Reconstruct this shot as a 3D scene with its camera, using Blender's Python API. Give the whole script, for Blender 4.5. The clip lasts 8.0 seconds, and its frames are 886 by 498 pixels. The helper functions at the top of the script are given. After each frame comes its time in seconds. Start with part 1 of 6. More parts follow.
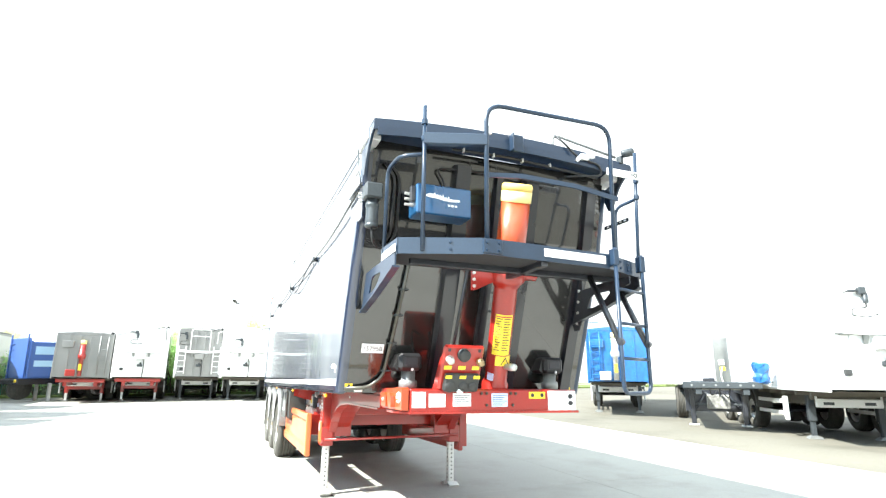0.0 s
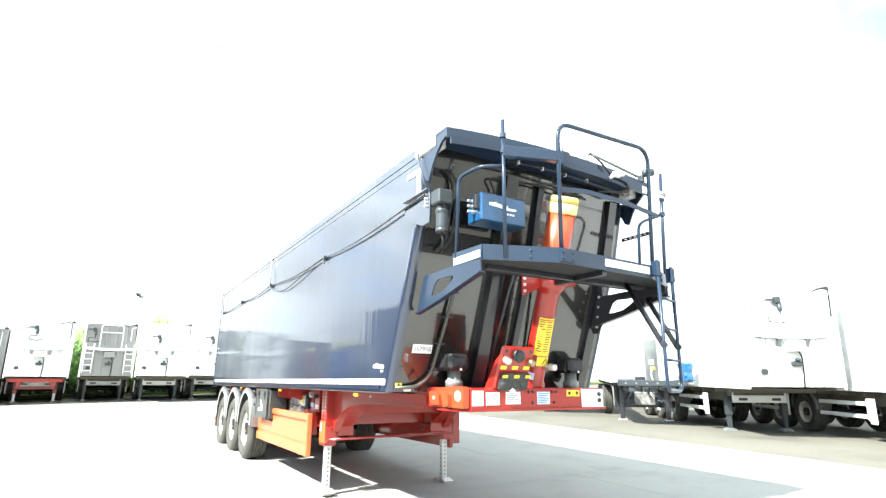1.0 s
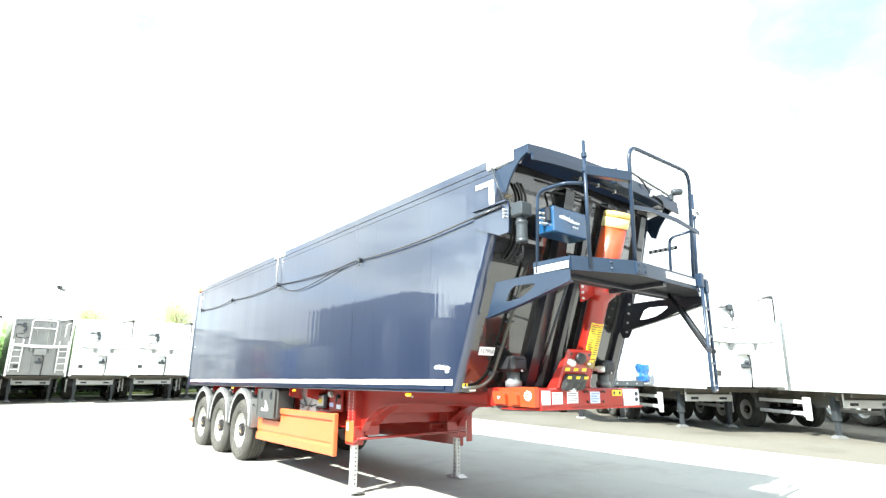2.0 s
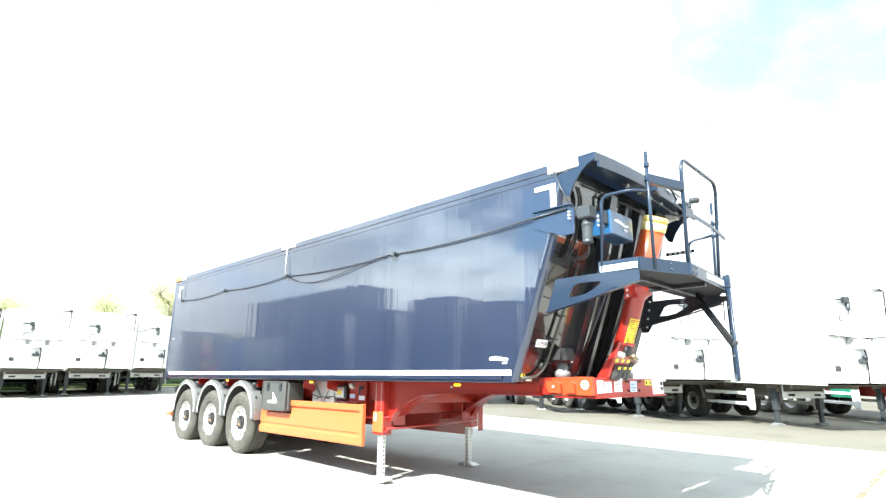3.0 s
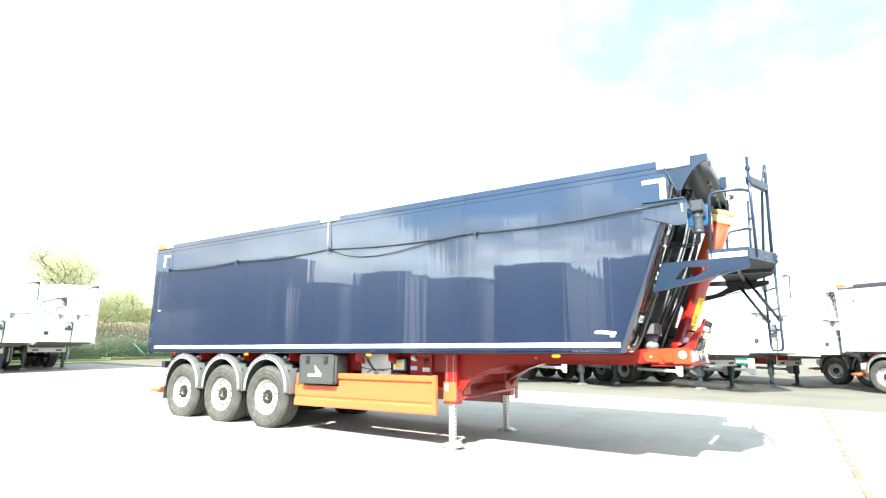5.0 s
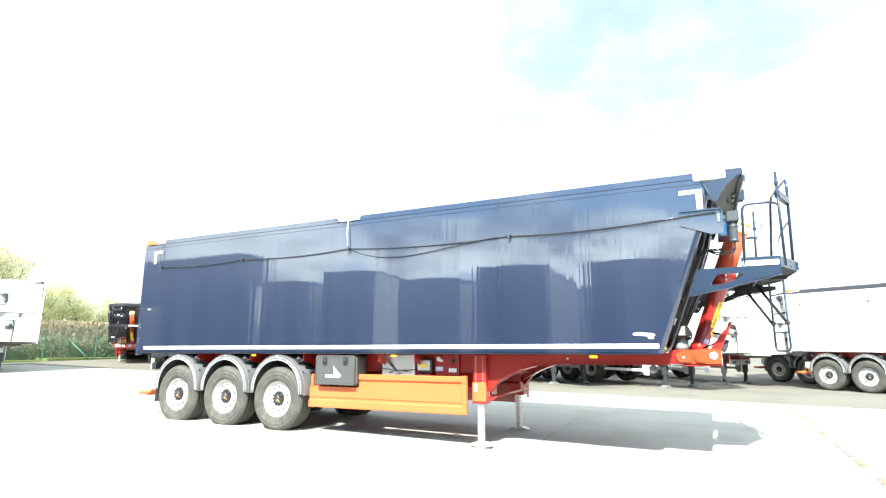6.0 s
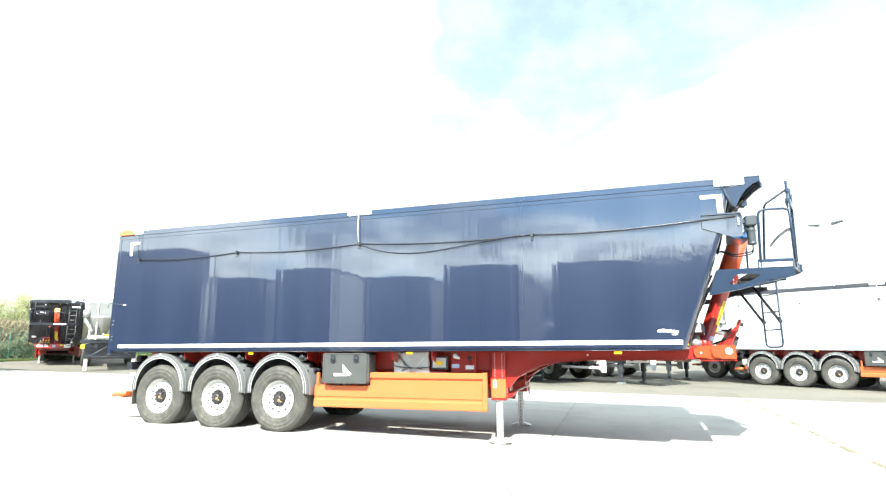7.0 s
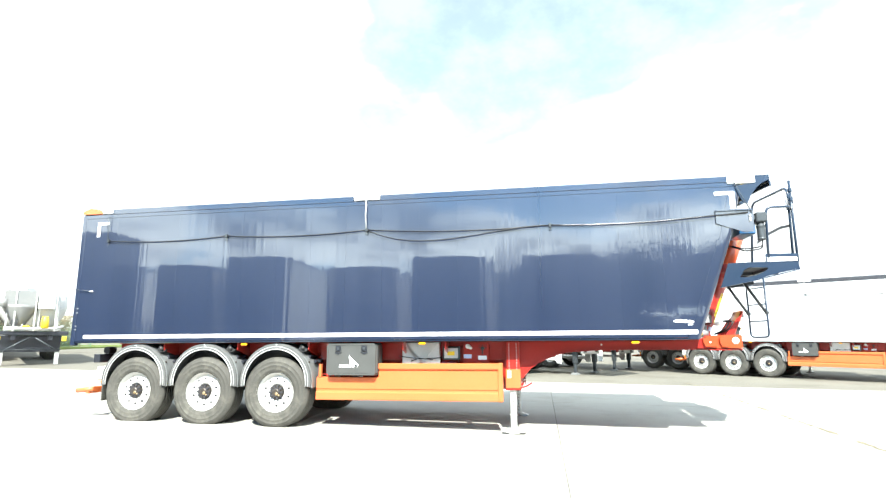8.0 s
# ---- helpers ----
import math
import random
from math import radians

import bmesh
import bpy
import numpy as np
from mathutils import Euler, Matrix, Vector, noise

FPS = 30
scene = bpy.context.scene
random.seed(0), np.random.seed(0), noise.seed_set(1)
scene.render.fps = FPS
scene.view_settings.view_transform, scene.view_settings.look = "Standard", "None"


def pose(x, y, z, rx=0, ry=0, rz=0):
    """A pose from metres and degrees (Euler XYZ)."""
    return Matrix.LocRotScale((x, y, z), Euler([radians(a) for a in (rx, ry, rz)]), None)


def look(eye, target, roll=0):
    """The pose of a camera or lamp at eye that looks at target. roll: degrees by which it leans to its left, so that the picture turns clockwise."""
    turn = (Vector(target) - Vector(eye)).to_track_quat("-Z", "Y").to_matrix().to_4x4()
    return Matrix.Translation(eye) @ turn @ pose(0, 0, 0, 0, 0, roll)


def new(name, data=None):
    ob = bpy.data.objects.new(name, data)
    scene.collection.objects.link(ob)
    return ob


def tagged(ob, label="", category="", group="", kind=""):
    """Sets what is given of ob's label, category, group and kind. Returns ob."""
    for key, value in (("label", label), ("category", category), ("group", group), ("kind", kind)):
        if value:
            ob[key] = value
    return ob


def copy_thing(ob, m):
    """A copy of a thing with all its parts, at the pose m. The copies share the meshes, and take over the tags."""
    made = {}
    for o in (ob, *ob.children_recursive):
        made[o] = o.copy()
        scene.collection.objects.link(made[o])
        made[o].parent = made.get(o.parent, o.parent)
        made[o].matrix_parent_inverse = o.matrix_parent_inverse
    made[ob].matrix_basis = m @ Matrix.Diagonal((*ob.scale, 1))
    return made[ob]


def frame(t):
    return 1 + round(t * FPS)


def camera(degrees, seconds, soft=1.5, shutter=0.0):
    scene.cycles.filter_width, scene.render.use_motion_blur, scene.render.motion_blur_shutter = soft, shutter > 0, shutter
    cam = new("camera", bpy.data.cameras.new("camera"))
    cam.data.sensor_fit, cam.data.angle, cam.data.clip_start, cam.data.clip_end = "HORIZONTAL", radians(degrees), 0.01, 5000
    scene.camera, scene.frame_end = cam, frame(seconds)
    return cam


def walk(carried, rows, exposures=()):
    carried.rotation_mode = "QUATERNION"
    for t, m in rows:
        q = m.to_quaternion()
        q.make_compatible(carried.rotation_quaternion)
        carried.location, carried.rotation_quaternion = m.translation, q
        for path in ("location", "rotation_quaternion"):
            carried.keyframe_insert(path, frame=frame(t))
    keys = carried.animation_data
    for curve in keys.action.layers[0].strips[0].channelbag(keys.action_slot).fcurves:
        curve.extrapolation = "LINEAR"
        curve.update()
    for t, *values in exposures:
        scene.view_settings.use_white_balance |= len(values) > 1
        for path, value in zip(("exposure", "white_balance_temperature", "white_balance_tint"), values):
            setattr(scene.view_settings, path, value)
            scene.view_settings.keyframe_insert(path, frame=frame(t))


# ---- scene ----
cam = camera(78.8, 8.0, soft=1.3)
PATH = [
    (0, (-0.155, -0.966, 1.451), (0.551, 0.843, 1.931), 0.6),
    (0.5, (-0.807, -0.805, 1.446), (0.05, 0.938, 1.925), 0.6),
    (1, (-1.441, -0.574, 1.443), (-0.438, 1.088, 1.922), 0.4),
    (1.5, (-2.071, -0.324, 1.455), (-0.963, 1.271, 1.932), 0.4),
    (3, (-3.851, 0.671, 1.389), (-2.456, 2.027, 1.852), 0.4),
    (3.5, (-4.398, 1.091, 1.375), (-2.927, 2.376, 1.803), 0.3),
    (4, (-4.913, 1.523, 1.364), (-3.366, 2.727, 1.758), 0.2),
    (5.5, (-6.154, 3.112, 1.378), (-4.432, 4.06, 1.749), -0.0),
    (6, (-6.495, 3.673, 1.386), (-4.722, 4.52, 1.756), 0.0),
    (6.5, (-6.74, 4.31, 1.367), (-4.915, 5.04, 1.738), -0.1),
    (7, (-6.958, 4.96, 1.34), (-5.088, 5.565, 1.711), -0.2),
    (7.5, (-7.039, 5.654, 1.336), (-5.133, 6.135, 1.705), -0.3),
    (8, (-7.098, 6.305, 1.305), (-5.157, 6.647, 1.65), -0.3),
]
EXPOSURE = 1.82
walk(cam, [(t, look(eye, target, roll)) for t, eye, target, roll in PATH],
     exposures=[(0.0, EXPOSURE + 0.25, 6350, 6), (1.5, EXPOSURE + 0.09, 6350, 6), (4.0, EXPOSURE + 0.12, 6350, 6), (5.5, EXPOSURE + 0.08, 6350, 6), (7.5, EXPOSURE, 6350, 6), (8.0, EXPOSURE, 6350, 6)])

# ---- world, sun ----
SUN_TRAVEL = Vector((1.0, 0.17, -1.0)).normalized()
world = bpy.data.worlds.new("sky")
scene.world = world
world.use_nodes = True
wn, wl = world.node_tree.nodes, world.node_tree.links
wn.clear()
w_out, w_bg = wn.new("ShaderNodeOutputWorld"), wn.new("ShaderNodeBackground")
w_sky, w_tc = wn.new("ShaderNodeTexSky"), wn.new("ShaderNodeTexCoord")
w_sky.sky_type, w_sky.sun_disc = "NISHITA", False
w_sky.sun_elevation = math.asin(-SUN_TRAVEL.z)
w_sky.sun_rotation = math.atan2(-SUN_TRAVEL.x, -SUN_TRAVEL.y)
w_sky.air_density, w_sky.dust_density, w_sky.ozone_density = 1.0, 0.05, 2.5
w_bg.inputs["Strength"].default_value = 0.115


def sky_math(op, a, b):
    n = wn.new("ShaderNodeMath")
    n.operation = op
    for k, v in enumerate((a, b)):
        if isinstance(v, (int, float)):
            n.inputs[k].default_value = v
        else:
            wl.new(v, n.inputs[k])
    return n.outputs[0]


def sky_range(value, a, b, c, d, smooth=True):
    n = wn.new("ShaderNodeMapRange")
    n.interpolation_type = "SMOOTHSTEP" if smooth else "LINEAR"
    for k, v in zip(("From Min", "From Max", "To Min", "To Max"), (a, b, c, d)):
        n.inputs[k].default_value = v
    wl.new(value, n.inputs["Value"])
    return n.outputs[0]


def sky_towards(way):
    n = wn.new("ShaderNodeVectorMath")
    n.operation = "DOT_PRODUCT"
    n.inputs[1].default_value = way
    wl.new(w_tc.outputs["Generated"], n.inputs[0])
    return n.outputs["Value"]


def compass(az, el):
    """A direction from degrees clockwise from +y and degrees above the horizon."""
    return Vector((math.sin(radians(az)) * math.cos(radians(el)), math.cos(radians(az)) * math.cos(radians(el)), math.sin(radians(el))))


def cloud_noise(scale, detail, rough, stretch, shift):
    m, n = wn.new("ShaderNodeMapping"), wn.new("ShaderNodeTexNoise")
    m.inputs["Scale"].default_value, m.inputs["Location"].default_value = stretch, shift
    n.inputs["Scale"].default_value, n.inputs["Detail"].default_value, n.inputs["Roughness"].default_value = scale, detail, rough
    wl.new(w_tc.outputs["Generated"], m.inputs["Vector"])
    wl.new(m.outputs["Vector"], n.inputs["Vector"])
    return n.outputs["Fac"]


# broken cumulus: large heaps with ragged edges
heap = sky_math("MULTIPLY", sky_math("SUBTRACT", cloud_noise(2.6, 6.0, 0.55, (1, 1, 2.0), (4.5, 4.3, -0.8)), 0.5), 1.0)
rag = sky_math("MULTIPLY", sky_math("SUBTRACT", cloud_noise(7.0, 6.0, 0.60, (1, 1, 1.6), (2.8, 1.7, 6.1)), 0.5), 0.55)
cover = sky_math("ADD", sky_math("ADD", heap, rag), 0.20)
# clear blue gaps in the cloud, and one heap low in the north-west
for az, el, outer, inner, depth in ((88, 36, 17, 6, 0.42), (72, 26, 7, 2, 0.20), (99, 31, 9, 3, 0.36), (113, 33, 11, 4, 0.38), (14, 33, 12, 4, 0.06), (50, 42, 12, 4, 0.10), (-43, 15, 13, 4, -0.45)):
    gap = sky_range(sky_towards(compass(az, el)), math.cos(radians(outer)), math.cos(radians(inner)), 0.0, -depth)
    cover = sky_math("ADD", cover, gap)
# on the sun's side a bank of cloud lies low, with clear sky above it
w_sep = wn.new("ShaderNodeSeparateXYZ")
wl.new(w_tc.outputs["Generated"], w_sep.inputs[0])
high = sky_range(w_sep.outputs["Z"], 0.58, 0.80, 0.0, -0.34)
west = sky_range(w_sep.outputs["X"], -0.70, -0.45, 1.0, 0.0)
bank = sky_math("ADD", sky_range(w_sep.outputs["Z"], 0.19, 0.27, 0.0, -0.36), sky_range(w_sep.outputs["Y"], -0.45, 0.0, 0.16, 0.0))
cover = sky_math("ADD", sky_math("ADD", cover, high), sky_math("MULTIPLY", west, bank))
cover = sky_math("ADD", cover, sky_math("MULTIPLY", west, sky_math("MULTIPLY", heap, 0.9)))
w_cloud = sky_math("SUBTRACT", sky_range(cover, -0.06, 0.12, 0.34, 1.0), sky_math("MULTIPLY", west, sky_range(w_sep.outputs["Z"], 0.17, 0.25, 0.0, 0.33)))
# clouds are brighter towards the sun, and shaded in their thick parts
w_lit, w_mix = wn.new("ShaderNodeMix"), wn.new("ShaderNodeMix")
w_lit.data_type = w_mix.data_type = "RGBA"
w_lit.inputs[6].default_value, w_lit.inputs[7].default_value = (4.6, 4.75, 4.75, 1), (18.0, 19.6, 19.0, 1)
wl.new(sky_range(sky_towards(-SUN_TRAVEL), 0.3, 1.0, 0.0, 1.0, False), w_lit.inputs[0])
w_grey = wn.new("ShaderNodeMix")
w_grey.data_type, w_grey.blend_type = "RGBA", "MULTIPLY"
w_grey.inputs[0].default_value = 1.0
wl.new(w_lit.outputs[2], w_grey.inputs[6])
far_side = sky_math("MULTIPLY", west, sky_range(sky_math("ADD", rag, sky_math("MULTIPLY", heap, 0.7)), -0.12, 0.12, 0.55, -0.62))
wl.new(sky_math("ADD", far_side, sky_range(rag, -0.08, 0.10, 1.15, 0.72)), w_grey.inputs[7])
wl.new(w_cloud, w_mix.inputs[0])
w_tint = wn.new("ShaderNodeMix")
w_tint.data_type, w_tint.blend_type = "RGBA", "MULTIPLY"
w_tint.inputs[7].default_value = (0.72, 1.0, 1.05, 1)
wl.new(west, w_tint.inputs[0])
wl.new(w_sky.outputs["Color"], w_tint.inputs[6])
wl.new(w_tint.outputs[2], w_mix.inputs[6])
wl.new(w_grey.outputs[2], w_mix.inputs[7])
wl.new(w_mix.outputs[2], w_bg.inputs["Color"])
wl.new(w_bg.outputs["Background"], w_out.inputs["Surface"])

sun = new("sun", bpy.data.lights.new("sun", "SUN"))
sun.data.energy, sun.data.angle, sun.data.color = 4.6, radians(0.55), (1.0, 0.96, 0.90)
sun.rotation_mode = "QUATERNION"
sun.rotation_quaternion = SUN_TRAVEL.to_track_quat("-Z", "Y")


# ---- materials ----
def material(name, colour, rough=0.5, metal=0.0, coat=0.0, vary=0.12, fine=40.0, coarse=1.5, bump=0.0, bump_scale=60.0,
             stretch=(1, 1, 1), dirt=None, dirt_amount=0.0, rand=0.0, coat_rough=0.05, coat_ior=1.5, translucent=0.0, spec=0.5):
    m = bpy.data.materials.new(name)
    m.use_nodes = True
    n, l = m.node_tree.nodes, m.node_tree.links
    b = n["Principled BSDF"]
    b.inputs["Metallic"].default_value = metal
    b.inputs["Specular IOR Level"].default_value = spec
    b.inputs["Coat Weight"].default_value = coat
    b.inputs["Coat Roughness"].default_value = coat_rough
    tc, mp = n.new("ShaderNodeTexCoord"), n.new("ShaderNodeMapping")
    mp.inputs["Scale"].default_value = stretch
    l.new(tc.outputs["Object"], mp.inputs["Vector"])
    n1, n2 = n.new("ShaderNodeTexNoise"), n.new("ShaderNodeTexNoise")
    n1.inputs["Scale"].default_value, n1.inputs["Detail"].default_value = fine, 4
    n2.inputs["Scale"].default_value, n2.inputs["Detail"].default_value = coarse, 5
    l.new(mp.outputs["Vector"], n1.inputs["Vector"])
    l.new(mp.outputs["Vector"], n2.inputs["Vector"])
    add = n.new("ShaderNodeMath")
    add.operation = "ADD"
    l.new(n1.outputs["Fac"], add.inputs[0])
    l.new(n2.outputs["Fac"], add.inputs[1])
    rng = n.new("ShaderNodeMapRange")
    rng.inputs["From Min"].default_value, rng.inputs["From Max"].default_value = 0.6, 1.4
    rng.inputs["To Min"].default_value, rng.inputs["To Max"].default_value = 1 - vary, 1 + vary
    l.new(add.outputs[0], rng.inputs["Value"])
    shade = rng.outputs[0]
    if rand:
        info, r2, mul = n.new("ShaderNodeObjectInfo"), n.new("ShaderNodeMapRange"), n.new("ShaderNodeMath")
        r2.inputs["To Min"].default_value, r2.inputs["To Max"].default_value = 1 - rand, 1 + rand
        mul.operation = "MULTIPLY"
        l.new(info.outputs["Random"], r2.inputs["Value"])
        l.new(shade, mul.inputs[0])
        l.new(r2.outputs[0], mul.inputs[1])
        shade = mul.outputs[0]
    mixc = n.new("ShaderNodeMix")
    mixc.data_type, mixc.blend_type = "RGBA", "MULTIPLY"
    mixc.inputs[0].default_value = 1.0
    mixc.inputs[6].default_value = (*colour, 1)
    l.new(shade, mixc.inputs[7])
    colour_out = mixc.outputs[2]
    if dirt:
        n3, r3, md = n.new("ShaderNodeTexNoise"), n.new("ShaderNodeValToRGB"), n.new("ShaderNodeMix")
        n3.inputs["Scale"].default_value, n3.inputs["Detail"].default_value, n3.inputs["Roughness"].default_value = coarse * 1.7, 8, 0.65
        r3.color_ramp.elements[0].position, r3.color_ramp.elements[1].position = 0.50, 0.72
        r3.color_ramp.elements[1].color = (dirt_amount, dirt_amount, dirt_amount, 1)
        md.data_type = "RGBA"
        md.inputs[7].default_value = (*dirt, 1)
        l.new(tc.outputs["Object"], n3.inputs["Vector"])
        l.new(n3.outputs["Fac"], r3.inputs["Fac"])
        l.new(r3.outputs["Color"], md.inputs[0])
        l.new(colour_out, md.inputs[6])
        colour_out = md.outputs[2]
    l.new(colour_out, b.inputs["Base Color"])
    rr = n.new("ShaderNodeMapRange")
    rr.inputs["To Min"].default_value, rr.inputs["To Max"].default_value = max(0.02, rough - 0.08), min(1.0, rough + 0.10)
    l.new(n2.outputs["Fac"], rr.inputs["Value"])
    l.new(rr.outputs[0], b.inputs["Roughness"])
    if translucent:
        tr, mx = n.new("ShaderNodeBsdfTranslucent"), n.new("ShaderNodeMixShader")
        mx.inputs[0].default_value = translucent
        l.new(colour_out, tr.inputs["Color"])
        l.new(b.outputs[0], mx.inputs[1])
        l.new(tr.outputs[0], mx.inputs[2])
        l.new(mx.outputs[0], n["Material Output"].inputs["Surface"])
    if bump:
        n4, bp = n.new("ShaderNodeTexNoise"), n.new("ShaderNodeBump")
        n4.inputs["Scale"].default_value, n4.inputs["Detail"].default_value = bump_scale, 3
        bp.inputs["Strength"].default_value, bp.inputs["Distance"].default_value = bump, 0.01
        l.new(mp.outputs["Vector"], n4.inputs["Vector"])
        l.new(n4.outputs["Fac"], bp.inputs["Height"])
        l.new(bp.outputs["Normal"], b.inputs["Normal"])
        l.new(bp.outputs["Normal"], b.inputs["Coat Normal"])
    b.inputs["Coat IOR"].default_value = coat_ior
    return m


NAVY = material("navy_paint", (0.0110, 0.0190, 0.0440), 0.30, 0, 1.0, 0.10, 90, 0.8, 0.18, 3.0, (1, 2.7, 0.035), coat_rough=0.02, coat_ior=1.68)
NAVY_TRIM = material("navy_trim_paint", (0.012, 0.025, 0.050), 0.34, 0, 0.35, 0.15, 60, 2.0, 0.03, 40, spec=0.35)
BLACK_GLOSS = material("black_gloss_paint", (0.014, 0.0135, 0.013), 0.20, 0, 1.0, 0.15, 60, 1.2, 0.02, 5.0, (1, 1, 0.3), coat_rough=0.02, coat_ior=1.68)
RIB_BLACK = material("gloss_black_rib_paint", (0.008, 0.009, 0.014), 0.28, 0, 0.6, 0.15, 60, 2, coat_rough=0.06)
BLACK_STEEL = material("black_steel_paint", (0.016, 0.018, 0.024), 0.38, 0, 0.4, 0.2, 60, 2)
MATT_BLACK = material("matt_black_deck_paint", (0.012, 0.013, 0.016), 0.75, 0, 0, 0.2, 60, 2)
RAIL_BLUE = material("dark_blue_rail_paint", (0.015, 0.030, 0.056), 0.32, 0.0, 0.25, 0.2, 70, 3, spec=0.35)
RED = material("red_chassis_paint", (0.300, 0.015, 0.009), 0.33, 0, 0.6, 0.10, 50, 1.5, 0.03, 30)
# the red ram's paint as full sun turns it orange
SUNLIT_SLEEVE = material("sunlit_ram_sleeve_paint", (0.46, 0.062, 0.014), 0.33, 0, 0.5, 0.08, 50, 1.5)
# red nose paint with the sunlight put into its colour
SUNLIT_NOSE = material("sunlit_red_nose_paint", (0.42, 0.055, 0.014), 0.33, 0, 0.5, 0.08, 50, 1.5)
# orange, which also stands for sunlit red on guard and leg faces
ORANGE = material("orange_and_sunlit_red_paint", (0.56, 0.130, 0.036), 0.42, 0, 0.3, 0.07, 40, 1.2, 0.02, 20)
RUBBER = material("tyre_rubber", (0.054, 0.052, 0.044), 0.78, 0, 0, 0.30, 70, 5, 0.18, 90, dirt=(0.125, 0.120, 0.095), dirt_amount=0.6)
RIM = material("silver_painted_rim", (0.54, 0.535, 0.51), 0.42, 0.25, 0, 0.10, 50, 5)
HUB = material("dark_hub_metal", (0.075, 0.065, 0.055), 0.45, 0.7, 0, 0.3, 60, 8)
BRASS = material("brass_cap", (0.36, 0.265, 0.15), 0.42, 0.6, 0, 0.2, 60, 8)
PLASTIC = material("black_plastic", (0.030, 0.031, 0.031), 0.52, 0, 0, 0.2, 80, 4, 0.06, 120)
TOOLBOX = material("grey_black_moulded_plastic", (0.058, 0.060, 0.056), 0.5, 0, 0, 0.15, 90, 4, 0.08, 140)
FENDER = material("grey_black_fender_plastic", (0.092, 0.094, 0.092), 0.45, 0, 0, 0.2, 60, 3, dirt=(0.12, 0.115, 0.10), dirt_amount=0.5)
TRIM_GREY = material("pale_grey_edge_trim", (0.50, 0.50, 0.49), 0.5, 0, 0, 0.1)
GALV = material("galvanised_steel", (0.62, 0.62, 0.60), 0.42, 0.55, 0, 0.18, 30, 6, 0.05, 60)
GALV_OLD = material("stained_galvanised_steel", (0.30, 0.30, 0.28), 0.55, 0.4, 0, 0.5, 14, 6, dirt=(0.06, 0.055, 0.045), dirt_amount=0.8)
ALU = material("bare_aluminium", (0.66, 0.66, 0.65), 0.30, 0.85, 0, 0.12, 50, 3, 0.06, 20)
GREY_CAST = material("pale_grey_cast_bracket", (0.22, 0.23, 0.225), 0.45, 0.3, 0, 0.15, 50, 5)
MOTOR = material("grey_motor_casting", (0.048, 0.056, 0.061), 0.42, 0.3, 0, 0.2, 60, 5)
BOX_BLUE = material("blue_box_paint", (0.013, 0.072, 0.172), 0.28, 0, 0.7, 0.12, 50, 2)
WHITE_TAPE = material("white_reflective_tape", (0.82, 0.82, 0.82), 0.35, 0, 0.2, 0.04, 90, 3)
WHITE = material("white_trailer_paint", (0.70, 0.71, 0.70), 0.35, 0, 0.4, 0.05, 50, 0.9, dirt=(0.55, 0.53, 0.48), dirt_amount=0.25)
SILVER = material("silver_trailer_paint", (0.215, 0.218, 0.212), 0.42, 0.4, 0.2, 0.10, 50, 0.9, dirt=(0.30, 0.29, 0.27), dirt_amount=0.4)
SILVER_LIGHT = material("pale_silver_tank_paint", (0.55, 0.55, 0.52), 0.42, 0.2, 0.2, 0.08, 50, 0.9, dirt=(0.40, 0.38, 0.33), dirt_amount=0.4)
PLANK = material("aluminium_plank_side", (0.62, 0.63, 0.62), 0.25, 0.8, 0, 0.10, 40, 1.2, 0.05, 4, (1, 0.2, 3))
MID_BLUE = material("bright_blue_paint", (0.009, 0.095, 0.28), 0.35, 0, 0.5, 0.35, 9, 2.2, dirt=(0.03, 0.07, 0.14), dirt_amount=0.6)
ROYAL = material("royal_blue_paint", (0.035, 0.09, 0.29), 0.35, 0, 0.5, 0.1, 50, 1)
LIGHT_BLUE = material("pale_blue_panel", (0.33, 0.50, 0.66), 0.45, 0, 0.2, 0.1, 50, 1)
BRIGHT_SIDE = material("bright_white_side_sheet", (0.80, 0.80, 0.77), 0.4, 0, 0.3, 0.04, 50, 0.9)
STEEL_BLUE = material("steel_blue_trailer_paint", (0.09, 0.10, 0.125), 0.4, 0.1, 0.3, 0.12, 50, 0.9)
SLATE = material("dark_slate_paint", (0.035, 0.037, 0.045), 0.4, 0, 0.3, 0.15)
GREEN = material("green_chassis_paint", (0.012, 0.16, 0.10), 0.4, 0, 0.4, 0.1)
YELLOW = material("yellow_sticker", (0.80, 0.58, 0.03), 0.45, 0, 0.2, 0.06)
CREAM = material("pale_yellow_cap", (0.85, 0.70, 0.28), 0.45, 0, 0.2, 0.08)
CAP_YELLOW = material("amber_yellow_cap_paint", (0.85, 0.60, 0.16), 0.45, 0, 0.2, 0.08)
AMBER = material("amber_lens", (0.85, 0.40, 0.01), 0.15, 0, 0.8, 0.06)
RED_LENS = material("red_lens", (0.55, 0.02, 0.02), 0.15, 0, 0.8, 0.06)
STICKER = material("white_sticker", (0.78, 0.79, 0.80), 0.4, 0, 0.2, 0.05)
STICKER_BLUE = material("pale_blue_sticker", (0.50, 0.58, 0.78), 0.4, 0, 0.2, 0.05)
INK = material("dark_print", (0.03, 0.03, 0.035), 0.6, 0, 0, 0.05)
INK_RED = material("red_print", (0.5, 0.04, 0.04), 0.6, 0, 0, 0.05)
CABLE = material("black_cable_rubber", (0.014, 0.014, 0.015), 0.42, 0, 0, 0.2, 80, 8)
CONDUIT = material("glossy_black_conduit", (0.02, 0.02, 0.021), 0.22, 0, 0.6, 0.15, 80, 8)
